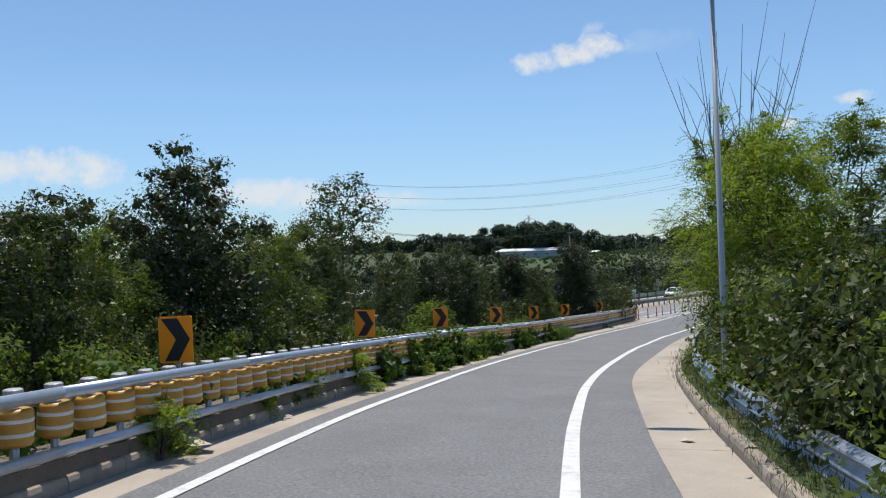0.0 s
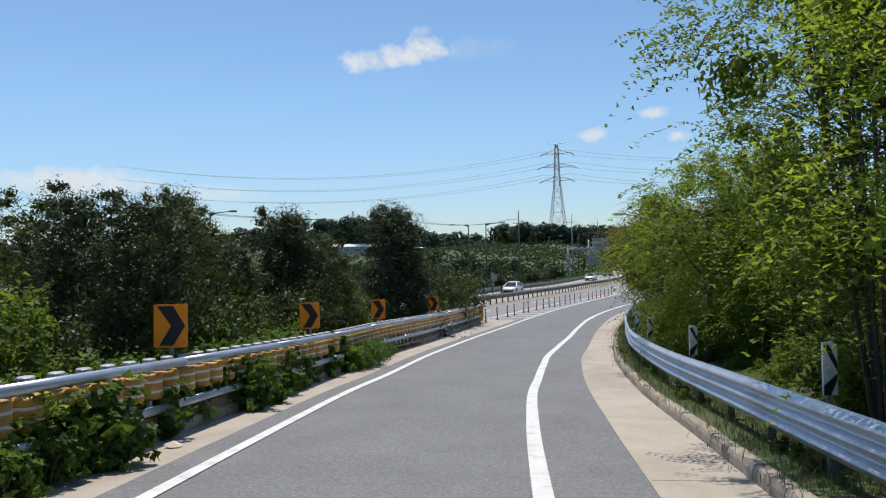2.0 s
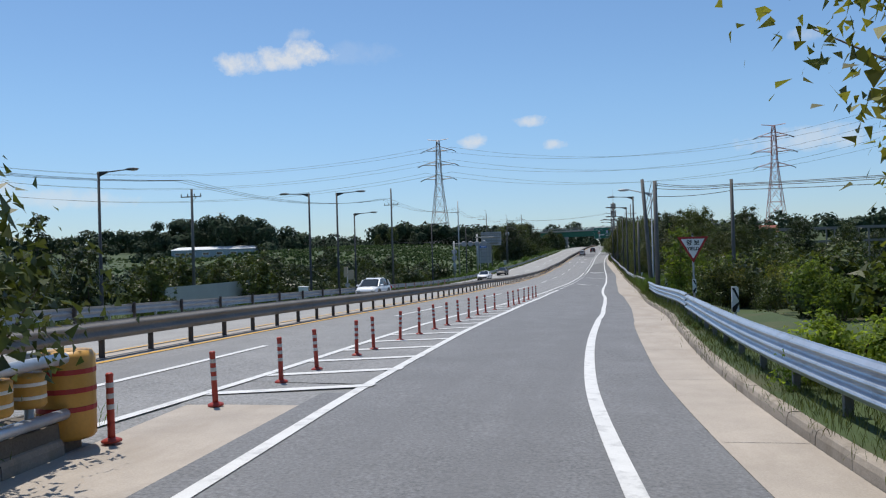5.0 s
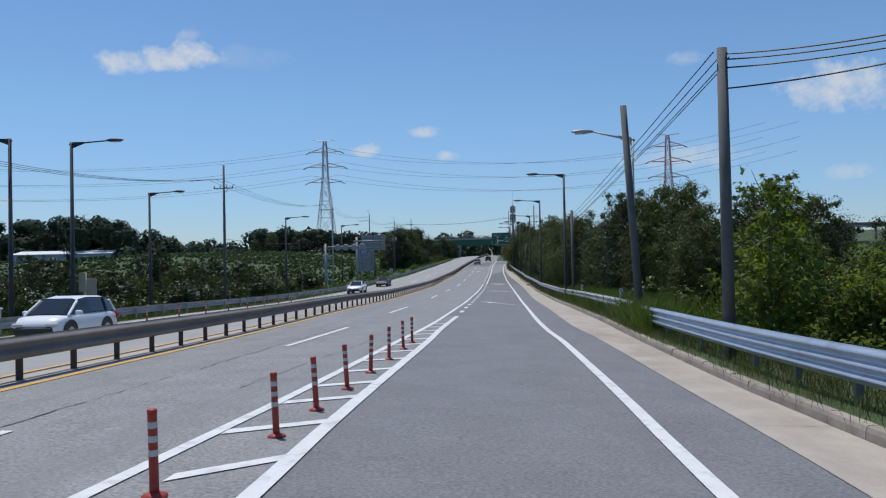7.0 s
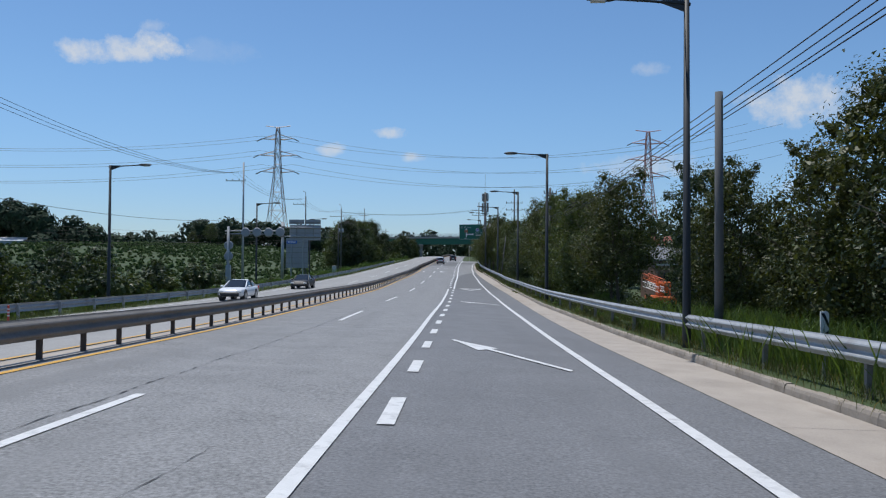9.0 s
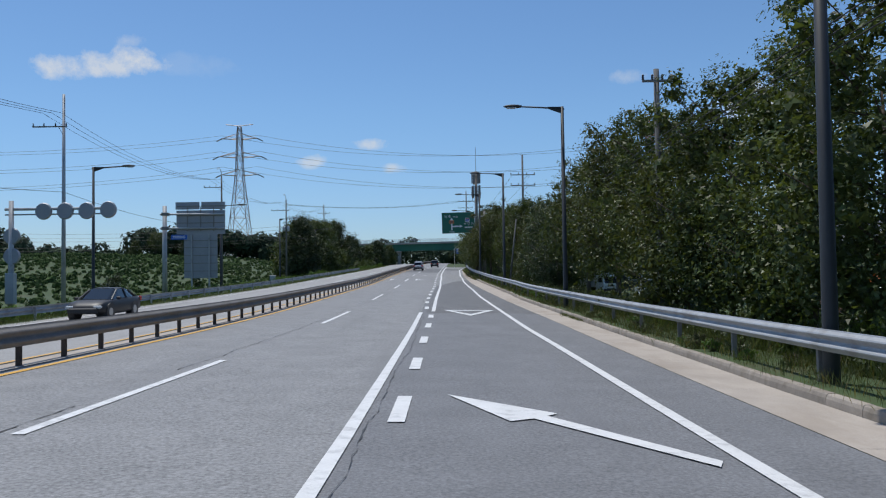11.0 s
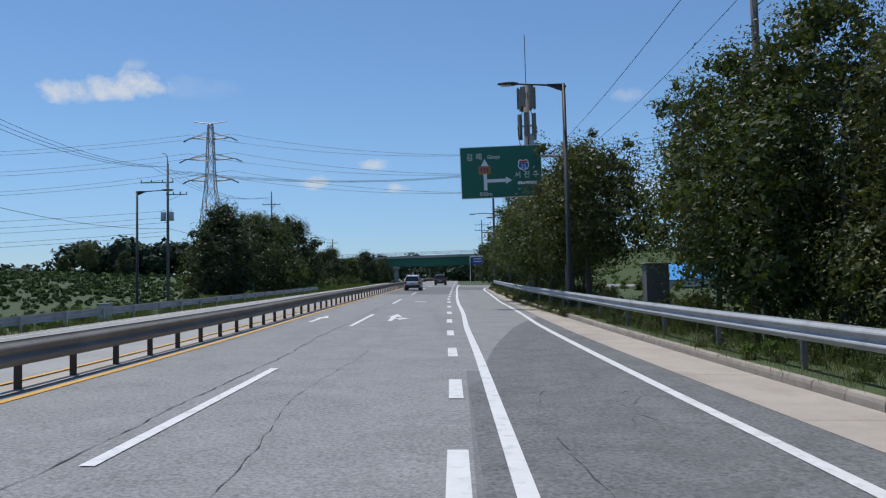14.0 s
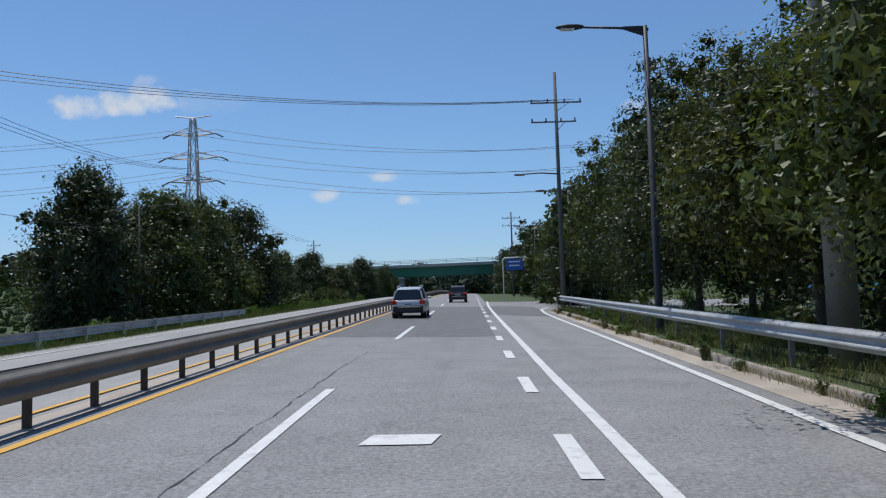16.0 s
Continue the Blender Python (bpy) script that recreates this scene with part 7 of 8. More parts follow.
# dense thicket on the bend beyond the opposite lanes
thick = [make_tree("thicket_tree", "dense dark green tree of a roadside grove", 11.0, 5.6, 15000, .21, LEAF_DARK, 31, low=.02, lobes_n=40, group="grove trees", shoots=.12),
         make_tree("thicket_tree", "dense green tree of a roadside grove", 10.4, 5.2, 15000, .21, LEAF_MID, 32, low=.02, lobes_n=40, group="grove trees", shoots=.12)]
grove = [(-29, 238), (-32.5, 246), (-28, 250), (-33, 257), (-27.5, 261), (-32, 267), (-26.5, 271)]
scatter(thick, [on_land(x, y) for x, y in grove], 8, 1.14, 1.24)
grove = [(-30, 306), (-27, 318), (-31, 330), (-25, 338), (-29, 348), (-23, 358), (-26, 372), (-21, 386), (-25, 398), (-21, 410)]
scatter(thick, [on_land(x, y) for x, y in grove], 88, .72, .92)
# low trees and scrub beyond the opposite lanes
scrub = [make_bush("scrub_bush", "dense green scrub beyond the far verge", 3.2, 2.6, 1000, .32, LEAF_MID, 41, "scrub"),
         make_bush("scrub_bush", "dark green scrub beyond the far verge", 3.8, 2.8, 1000, .33, LEAF_DARK, 42, "scrub"),
         make_bush("scrub_bush", "fresh light green scrub on the far verge", 2.4, 2.2, 1500, .20, LEAF_VINE, 43, "scrub")]
small = [make_tree("young_tree", "small dark conical tree beyond the far verge", 6.2, 1.7, 1700, .22, LEAF_DARK, 44, low=.06, kind="cone", lobes_n=16, group="young trees", taper=.7)]
rnd = random.Random(78)
spots = [on_land(curve_at(LEFT_SIDE, y) - rnd.uniform(10.5, 13), y) for y in np.arange(-90, 236, 4.5) if not 198 < y < 212 and not 12 < y < 46]
scatter(scrub[:2], [p for p in spots if p.y < 128], 9, .75, 1.2)
scatter(scrub, [p for p in spots if p.y >= 128][::3], 92, .3, .5)
spots = [on_land(curve_at(LEFT_SIDE, y) - rnd.uniform(15, 42), y + rnd.uniform(-3, 3)) for y in np.arange(-100, 200, 4.4)]
scatter(scrub[:2] + small, [p for p in spots if p.y < 118], 10, .9, 1.45)
scatter(scrub + small, [p for p in spots if p.y >= 118][::3], 102, .4, .7)
spots = [on_land(curve_at(LEFT_SIDE, y) - rnd.uniform(3.5, 6.5), y) for y in np.arange(40, 330, 11)]
scatter([scrub[2]], spots, 11, .28, .6)
spots = [on_land(curve_at(LEFT_SIDE, y) - 12 - 5.5 * k - rnd.uniform(0, 5), y + rnd.uniform(-3, 3)) for y in np.arange(-70, 128, 11) for k in range(5)]
scatter(backing, spots, 12, .42, .64)
scatter([scrub[2], scrub[0]], [on_land(x, y) for x, y in ((-23.5, 284), (-24.5, 290), (-23, 296), (-25.5, 301), (-22.6, 306), (-22.4, 316))], 131, .8, 1.1)
scatter(airy, [on_land(-110, 375)], 13, 1.05, 1.1)
scatter(thick, [on_land(-98, 374), on_land(-120, 380)], 14, .6, .7)

# ---- plants of the ramp ----
acacia = [make_tree("acacia_tree", "bright green acacia with drooping feathered leaves", 7.6, 3.4, 1900, .13, LEAF_LIGHT, 51, low=.26, lobes_n=22, kind="pinnate", group="ramp trees"),
          make_tree("acacia_tree", "tall green acacia with feathered leaves", 8.4, 3.2, 1900, .13, LEAF_FRESH, 52, low=.24, lobes_n=22, kind="pinnate", group="ramp trees")]
hedge = [make_bush("hedge_bush", "tall green shrub overhanging the guardrail", 4.0, 2.1, 3200, .122, LEAF_FRESH, 53, "ramp shrubs"),
         make_bush("hedge_bush", "light green shrub overhanging the guardrail", 3.4, 2.0, 800, .10, LEAF_LIGHT, 54, "ramp shrubs", "pinnate"),
         make_bush("hedge_bush", "dark green shrub overhanging the guardrail", 4.2, 2.1, 3200, .122, LEAF_MID, 57, "ramp shrubs")]
rnd = random.Random(79)
scatter([hedge[2], hedge[0], hedge[2]], [ramp(s, curve_at(RAIL_OFF, s) + rnd.uniform(.8, 1.1), -.15) for s in np.arange(4.5, 19, 1.3)], 12, .70, .84)
scatter([hedge[2], hedge[0], hedge[1]], [ramp(s, curve_at(RAIL_OFF, s) + rnd.uniform(1.4, 1.7), .0) for s in np.arange(19, 25, 1.5)], 121, .8, 1.0)
scatter(hedge[::2], [ramp(s, curve_at(RAIL_OFF, s) + rnd.uniform(3.2, 4.2), .0) for s in np.arange(27, 40, 2.1)], 122, .55, .75)
scatter(hedge[::2], [ramp(s, curve_at(RAIL_OFF, s) + rnd.uniform(3.0, 4.4), -.1) for s in np.arange(5, 24, 3.2)], 13, .85, 1.0)
scatter(hedge[::2], [ramp(s, curve_at(RAIL_OFF, s) + rnd.uniform(4.6, 6.4), .1) for s in np.arange(28, 46, 4.5)], 131, .9, 1.1)
scatter([hedge[2], hedge[0], hedge[1]], [ramp(s, curve_at(RAIL_OFF, s) + rnd.uniform(1.7, 2.8), .0) for s in np.arange(27, 44, 1.3)], 123, .32, .45)
scatter([hedge[0], hedge[2]], [ramp(s, rnd.uniform(7.2, 9.4), 0) for s in np.arange(52, 70, 1.9)], 124, .8, .95)
scatter(acacia, [ramp(s, o, .1) for s, o in ((26.8, 5.6), (30.3, 5.2), (33.0, 6.6), (29.0, 8.4))], 14, .94, 1.05)
scatter(acacia, [ramp(s, o, .0) for s, o in ((42.0, 5.6), (43.6, 7.4), (40.2, 7.2))], 141, .70, .76)
warm = make_tree("yellowing_tree", "round tree with ochre-green leaves beside the ramp", 6.1, 3.6, 25000, .11, LEAF_WARM, 55, low=.38, lobes_n=40, group="ramp trees", shoots=.3)
warm.matrix_basis = Matrix.Translation(ramp(62.4, 5.2, .1))
copy_thing(warm, Matrix.Translation(ramp(65.5, 9.0, .0)) @ pose(0, 0, 0, 0, 0, 130) @ Matrix.Scale(.8, 4))
scatter([hedge[0], hedge[2], hedge[0]], [ramp(s, rnd.uniform(5.7, 7.2), 0) for s in np.arange(50, 64, 1.3)], 15, .7, .9)
scatter([hedge[0], hedge[2]], [ramp(s, curve_at(RAIL_OFF, s) + rnd.uniform(1.5, 2.6), 0) for s in np.arange(45, 60, 1.4)], 151, .42, .6)
scatter(scrub[:2] + [hedge[0]], [ramp(s, rnd.uniform(9, 14), 0) for s in np.arange(44, 84, 2.2)], 16, .6, .9)
scatter(scrub[:2] + hedge[::2], [on_land(rnd.uniform(8.6, 13), y) for y in np.arange(-10, 38, 1.7)], 17, .5, .75)
scatter(broad, [on_land(x, y) for x, y in ((11.2, 36.5), (10.2, 40), (9.6, 45))], 18, .66, .76)
scatter([hedge[2], broad[1]], [on_land(x, y) for x, y in ((16.5, 24), (19, 23), (21, 29), (18.5, 33), (23.5, 31), (24, 40))], 182, .50, .60)
scatter([hedge[2]], [on_land(x, y) for x, y in ((15.6, 20.5), (17.6, 18), (19.5, 26))], 183, 1.0, 1.2)
scatter([broad[2], broad[0]], [on_land(10.8, 21.5), on_land(12.4, 23.0), on_land(9.6, 27.5), on_land(10.6, 31.5)], 181, .46, .54)
leafy = make_tree("leafy_tree", "young tree with large bright leaves beside the verge", 4.9, 1.7, 2600, .17, LEAF_FRESH, 35, low=.2, lobes_n=26, trunk_r=.07, sparse=True)
leafy.matrix_basis = Matrix.Translation(on_land(7.5, 13.3)) @ Matrix.Scale(.88, 4)
copy_thing(leafy, Matrix.Translation(on_land(8.6, 15.2)) @ pose(0, 0, 0, 0, 0, 140) @ Matrix.Scale(.8, 4))
russet = make_bush("russet_shrub", "dull brown-green shrub behind the guardrail", 3.0, 1.7, 2600, .10, LEAF_WARM, 58, "roadside bushes")
scatter([russet], [on_land(x, y) for x, y in ((9.2, 6.6), (10.6, 8.2), (9.4, 9.4), (11.4, 5.4), (12.6, 9.2))], 198, .85, 1.05)
scatter(broad, [on_land(x, y) for x, y in ((14.5, 33), (15.5, 40), (17.5, 46), (19.5, 53), (16.5, 54), (21.5, 60))], 199, .58, .70)
scatter([hedge[2], hedge[0]], [on_land(x, y) for x, y in ((8.6, 6.0), (9.6, 9.0), (8.8, 11.2), (10.8, 12.8), (8.7, 18.2), (9.8, 20.4), (11.6, 19), (13, 15.6), (12.4, 8.6), (14.2, 12))], 185, .75, .95)
scatter(backing, [on_land(x, y) for x, y in ((27, 22), (22, 10), (26, 0), (20, -12), (17, -22), (21, -34), (19, -48), (25, -60), (24, -72), (30, -82))], 58, .6, .85)
scatter([hedge[2], hedge[0]], [on_land(x, y) for x, y in ((11.0, 14.5), (13.2, 18), (12.0, 10.5), (14.6, 22), (10.0, 27.5), (15.5, 14), (9.8, 19.0))], 171, .8, 1.0)
scatter([hedge[2], scrub[1], hedge[0]], [on_land(curve_at(KERB_LINE, y) + rnd.uniform(2.4, 3.6), y) for y in np.arange(64, 168, 1.7)], 192, .24, .40)
scatter([hedge[2]], [on_land(7.7, 163.5), on_land(7.6, 166.2), on_land(8.4, 164.6)], 193, .40, .50)
scatter([hedge[2], scrub[1], hedge[0]], [on_land(rnd.uniform(9.4, 17), y) for y in np.arange(66, 112, 1.2)], 195, .45, .7)
scatter([hedge[2], scrub[1], hedge[0]], [on_land(rnd.uniform(9.6, 15.5), y) for y in np.arange(112, 150, 1.3)], 203, .28, .44)
scatter([hedge[0], hedge[2]], [ramp(s, curve_at(RAIL_OFF, s) + rnd.uniform(1.1, 1.9), 0) for s in np.arange(44, 62, 1.1)], 196, .48, .64)
round_bush = make_bush("verge_shrub", "small bright green rounded shrub behind the guardrail", .9, .95, 3600, .055, LEAF_LIGHT, 56, "ramp shrubs")
round_bush.matrix_basis = Matrix.Translation(ramp(68.5, curve_at(RAIL_OFF, 68.5) + 1.0, .2)) @ Matrix.Scale(1.3, 4)

scatter(thick, [on_land(x, y) for x, y in ((37, 99), (41, 97), (45, 99), (49, 96), (53, 97), (57, 93), (62, 92), (67, 88), (73, 86))], 184, .56, .66)
scatter(broad[:2], [on_land(9.4, 200.5), on_land(9.8, 209)], 186, .95, 1.1)
scatter(backing, [on_land(x, y) for x, y in ((23, 74), (26, 82), (24, 92), (29, 96), (26, 106), (31, 112), (28, 122), (33, 130), (30, 66), (36, 88), (27, 138), (36, 146))], 197, .48, .66)
scatter([hedge[2], scrub[0], hedge[0]], [on_land(8.5 + 22 * rnd.random(), rnd.uniform(186, 246)) for _ in range(44)], 189, .34, .50)
scatter([hedge[2], scrub[1]], [on_land(rnd.uniform(8.4, 10.8), y) for y in (171.8, 173.6, 175.2, 177, 179)], 190, .26, .36)
scatter([scrub[1], hedge[2]], [on_land(rnd.uniform(8.2, 10.2), y) for y in np.arange(190, 210, 2.6)], 185, .4, .6)

# left of the ramp
left_far = make_tree("sparse_tree", "slender grey-green tree with open branches", 8.6, 2.5, 8500, .12, LEAF_MID, 61, low=.12, lobes_n=22, group="ramp trees", sparse=True)
left_far.matrix_basis = Matrix.Translation(on_land(-4.67, -59.6, -.2)) @ Matrix.Diagonal((1.35, 1.35, 1.08, 1))
dark_tree = make_tree("dark_tree", "dense dark green tree with feathery upright shoots", 6.1, 2.75, 28000, .085, LEAF_DARK, 62, low=.05, foot=.45, lobes_n=48, group="ramp trees", kind="cone", taper=.55, shoots=.3)
dark_tree.matrix_basis = Matrix.Translation(on_land(-3.26, -36.1, -.05))
copy_thing(hedge[2], Matrix.Translation(on_land(-2.9, -30.2, -.05)) @ pose(0, 0, 0, 0, 0, 190) @ Matrix.Scale(1.0 / hedge[2].scale.z, 4))
copy_thing(hedge[2], Matrix.Translation(on_land(-2.9, -27.6, -.05)) @ pose(0, 0, 0, 0, 0, 60) @ Matrix.Scale(.95 / hedge[2].scale.z, 4))
copy_thing(dark_tree, Matrix.Translation(on_land(-3.7, -44.6, -.1)) @ pose(0, 0, 0, 0, 0, 80) @ Matrix.Diagonal((.85, .85, .90, 1)))
rnd = random.Random(80)
scatter([broad[0], broad[1]], [on_land(x, y) for x, y in ((-2.6, -43.6), (-3.6, -48.0), (-2.6, -51.5), (-4.8, -50.0), (-1.4, -54.5), (-5.5, -46))], 57, .42, .50)
scatter([broad[1], broad[0]], [on_land(x, y) for x, y in ((-4.6, -50.5), (-6.4, -47.0), (-3.6, -54.0), (-7.5, -51.5))], 572, .54, .62)
scatter([hedge[2]], [on_land(x, y) for x, y in ((-2.0, -46.5), (-3.4, -45.2), (-1.8, -49.5), (-3.2, -42.0), (-1.2, -52.2), (-3.8, -52.5))], 573, .66, .82)
scatter(hedge[:1], [on_land(x, y) for x, y in ((-2.9, -41.0), (-3.6, -40.2), (.6, -59.5))], 571, .85, 1.0)
left_spots = [ramp(s, o) for s, o in ((-1, -8.4), (3.5, -9.6), (6, -8.0), (8.5, -9.2), (11, -8.2), (13.5, -9.2), (15.5, -8.2), (17.5, -9.4), (20, -8.8), (10, -11.5), (14.5, -12), (18.5, -12.2), (22.5, -11.0), (25, -9.6), (27, -12))]
scatter([broad[0], acacia[1], broad[1]], [on_land(p.x, p.y, -.2) for p in left_spots[:5]], 19, .42, .50)
scatter([broad[0], broad[1], acacia[1]], [on_land(p.x, p.y, -.2) for p in left_spots[5:]], 194, .56, .66)
scatter([hedge[0], hedge[2]], [ramp(s, rnd.uniform(-7.2, -6.2), -.3) for s in np.arange(0, 22, 2.0)], 191, .55, .75)
scatter(hedge[::2], [on_land(p.x, p.y, -.1) for p in (ramp(s, rnd.uniform(-8.0, -6.8)) for s in np.arange(-2, 46, 2.8))], 20, .45, .65)
scatter(scrub[:2], [on_land(x, y) for x, y in ((-26, -70), (-25, -62), (-27, -54), (-24, -46), (-25, -38), (-23.5, -30), (-30, -76), (-33, -66), (-30, -45))], 21, .8, 1.3)
scatter(backing, [on_land(x, y) for x, y in ((-27, -57), (-29, -50), (-27, -43), (-29, -34), (-28, -24), (-36, -60), (-38, -40), (-30, -12), (-34, 4))], 22, .5, .66)


def dead_tree():
    r = random.Random(6)
    root = thing("bare_tree", Matrix.Translation(ramp(30.6, 5.2, .1)), "leafless brown tree with thin curved twigs", "tree", "ramp trees")
    for k in range(15):
        a = r.uniform(0, 6.28)
        b = Vector((math.cos(a), math.sin(a), 0))
        sh = Shape()
        reach, h = r.uniform(.8, 3.2), r.uniform(9.5, 13.2)
        p = [Vector((0, 0, -.3)) + b * .15, b * reach * .35 + Vector((r.uniform(-.3, .3), r.uniform(-.3, .3), h * .5)), b * reach * .8 + Vector((0, 0, h * .8)), b * reach * 1.15 + Vector((r.uniform(-.3, .3), r.uniform(-.3, .3), h))]
        sh.tube(p, [.035, .024, .014, .006], 5)
        for j in range(5):
            q = p[1].lerp(p[2], j / 5)
            e = q + Vector((r.uniform(-.9, .9), r.uniform(-.9, .9), r.uniform(.6, 1.8)))
            sh.tube([q, q.lerp(e, .5) + Vector((0, 0, .15)), e], [.016, .011, .005], 4)
        part("branch", sh, DEAD, root)


dead_tree()

# vines over the roller barrier
vine = [make_bush("barrier_vine", "leafy vine climbing over the roller barrier", 1.15, .80, 620, .17, LEAF_VINE, 71, "barrier vines"),
        make_bush("barrier_vine", "feathery weed growing through the roller barrier", 1.2, .6, 210, .065, LEAF_LIGHT, 72, "barrier vines", "pinnate")]
rnd = random.Random(81)
spots = []
for s in np.arange(2, 60, .55):
    thick_here = 1.0 if 11.5 < s < 14 or 17.5 < s < 38 else .16 if s < 11.5 else .5 if s < 46 else .14
    if rnd.random() < thick_here:
        spots.append(ramp(s, curve_at(LEFT_GUTTER, s) - rnd.uniform(-.05, .7), .0))
scatter(vine[:1] + vine, spots, 23, .65, 1.1)
foot_bush = make_bush("verge_shrub", "low leafy shrub at the foot of the roller barrier", .9, .9, 2600, .06, LEAF_VINE, 59, "barrier shrubs")
foot_bush.matrix_basis = Matrix.Translation(ramp(45.2, curve_at(LEFT_GUTTER, 45.2) - .5, 0)) @ Matrix.Scale(.8, 4)
for s, o, k in ((41.4, .1, .9), (42.1, .2, 1.0), (42.8, .16, 1.0), (43.5, .1, .92), (44.2, .16, .85), (44.9, .02, .7), (45.6, .08, .55), (46.4, .0, .45), (42.4, -.5, 1.0), (43.8, -.45, .9)):
    copy_thing(foot_bush, Matrix.Translation(ramp(s, curve_at(LEFT_GUTTER, s) + o, -.02)) @ pose(0, 0, 0, 0, 0, 97 * s) @ Matrix.Scale(.85 * k / .8, 4))
scatter(vine[:1] + scrub[2:], [ramp(s, curve_at(LEFT_GUTTER, s) - rnd.uniform(1.0, 2.2), -.1) for s in np.arange(2, 44, 1.0)], 24, .42, .62)


scatter(vine[:1], [ramp(s, curve_at(LEFT_GUTTER, s) + rnd.uniform(-.15, .22), -.05) for s in np.arange(21.5, 29.5, .36)], 232, .55, .8)
scatter(vine[:1], [ramp(s, curve_at(LEFT_GUTTER, s) + rnd.uniform(-.2, .12), -.05) for s in list(np.arange(33.6, 35.2, .4)) + list(np.arange(37, 38.4, .4))], 233, .5, .75)

# weeds on the verges
weed = [make_bush("verge_weed", "leafy green weed at the kerb", .46, .34, 420, .05, LEAF_VINE, 73, "verge weeds"),
        make_bush("verge_weed", "dull olive weed at the kerb", .40, .38, 420, .045, LEAF_OLIVE, 74, "verge weeds"),
        make_bush("verge_weed", "dark green weed at the kerb", .52, .36, 420, .05, LEAF_MID, 75, "verge weeds")]
rnd = random.Random(84)
scatter(weed, [at(curve_at(KERB_LINE, y) + rnd.uniform(.3, 1.3), y, .08) for y in (rnd.uniform(58, 231) for _ in range(230))], 25, .5, 1.15)
scatter(weed, [at(curve_at(KERB_LINE, y) + rnd.uniform(-.15, .5), y, .02) for y in (rnd.uniform(170, 231) for _ in range(46))], 26, .5, 1.0)
scatter(weed, [ramp(s, curve_at(RIGHT_KERB, s) + rnd.uniform(.25, .9), .1) for s in (rnd.uniform(10, 84) for _ in range(44))], 27, .35, .7)

# grass and weeds
def grass(name, label, spots, height, per, material, seed, spread=.28):
    rng = np.random.default_rng(seed)
    p = np.array([(q.x, q.y, q.z) for q in spots])
    n = len(p) * per
    base = np.repeat(p, per, 0) + rng.normal(size=(n, 3)) * [spread, spread, 0]
    h = height * rng.uniform(.45, 1.3, n)
    lean = rng.normal(size=(n, 3)) * [.35, .35, 0]
    side = unit(rng.normal(size=(n, 3)) * [1, 1, 0] + 1e-6) * (.003 + h * .012)[:, None]
    tip = base + (lean + [0, 0, 1]) * h[:, None]
    mid = base + (lean * .35 + [0, 0, .55]) * h[:, None]
    verts = np.stack([base - side * .2, mid + side, tip, mid - side], 1).reshape(-1, 3)
    ob = new(name, quads_mesh(name, verts, material))
    tagged(ob, label, "grass", kind="stuff")


rnd = random.Random(82)
spots = [ramp(s + rnd.uniform(-.3, .3), curve_at(RIGHT_KERB, s) + rnd.uniform(.2, 1.5), .15) for s in np.arange(-10, 84, .045)]
grass("verge_grass", "short green verge grass behind the ramp kerb", spots, .15, 20, GRASS_VERGE, 1, .2)
spots = [at(curve_at(KERB_LINE, v) + rnd.uniform(.2, 1.9), v, .15) for v in list(np.arange(-6, 40, .05)) + list(np.arange(40, 232, .11))]
grass("verge_grass", "short green verge grass under the highway guardrail", spots, .25, 22, GRASS_VERGE, 2, .2)
spots = [at(curve_at(KERB_LINE, v) + rnd.uniform(.2, 1.2), v, .15) for v in np.arange(20, 232, .3)]
grass("dry_grass", "dry yellow grass tufts along the kerb", spots, .26, 9, GRASS_DRY, 3)
spots = [at(curve_at(KERB_LINE, v) + rnd.uniform(-.2, .35), v, .03) for v in np.arange(172, 231, .06) if smooth_noise(3, v, .35) > -.15]
grass("dry_grass", "dry straw-coloured grass over the half-buried kerb", spots, .16, 12, GRASS_DRY, 32, .12)
spots = [at(curve_at(KERB_LINE, v) + rnd.uniform(.9, 3.4), v, .1) for v in np.arange(22, 60, .04)] + [at(curve_at(KERB_LINE, v) + rnd.uniform(.5, 5), v, .05) for v in np.arange(24, 52, .05)]
grass("tall_grass", "tall bright green grass hiding the guardrail end", spots, 1.0, 9, GRASS, 4, .22)
spots = [at(curve_at(KERB_LINE, v) + rnd.uniform(.25, 1.3), v, .1) for v in np.arange(19.5, 25.5, .02)]
grass("tall_grass", "tall bright green grass clump at the guardrail end", spots, .95, 9, GRASS, 41, .12)
spots = [ramp(s, curve_at(LEFT_GUTTER, s) + rnd.uniform(-.3, .15), .02) for s in np.arange(46.8, 50.5, .015)]
grass("dry_grass", "dry brown grass spilling over the broken kerb", spots, .09, 12, GRASS_DRY, 31, .1)
scatter(weed[:2], [ramp(s, curve_at(LEFT_GUTTER, s) + rnd.uniform(-.3, .1), -.02) for s in np.arange(46.6, 50.4, .42)], 28, .3, .55)
spots = [at(curve_at(KERB_LINE, v) + rnd.uniform(2.0, 4.5), v, .0) for v in np.arange(66, 232, .10)]
grass("tall_grass", "tall green weeds under the roadside trees", spots, .7, 9, GRASS_VERGE, 5, .3)
spots = [at(curve_at(KERB_LINE, v) - rnd.uniform(-.05, .4) ** 2, v, .0) for v in [106.5 + .06 * k for k in range(80)] + [171 + .07 * k for k in range(300)]]
grass("gutter_weeds", "weeds rooted in the highway gutter beside the kerb", spots, .13, 10, GRASS_VERGE, 42, .08)
spots = [at(curve_at(LEFT_SIDE, v) + rnd.uniform(-.15, .45), v, -.02) for v in np.arange(-60, 300, .05)]
grass("far_verge_grass", "low grass in front of the far guardrail", spots, .26, 6, GRASS_VERGE, 61, .2)
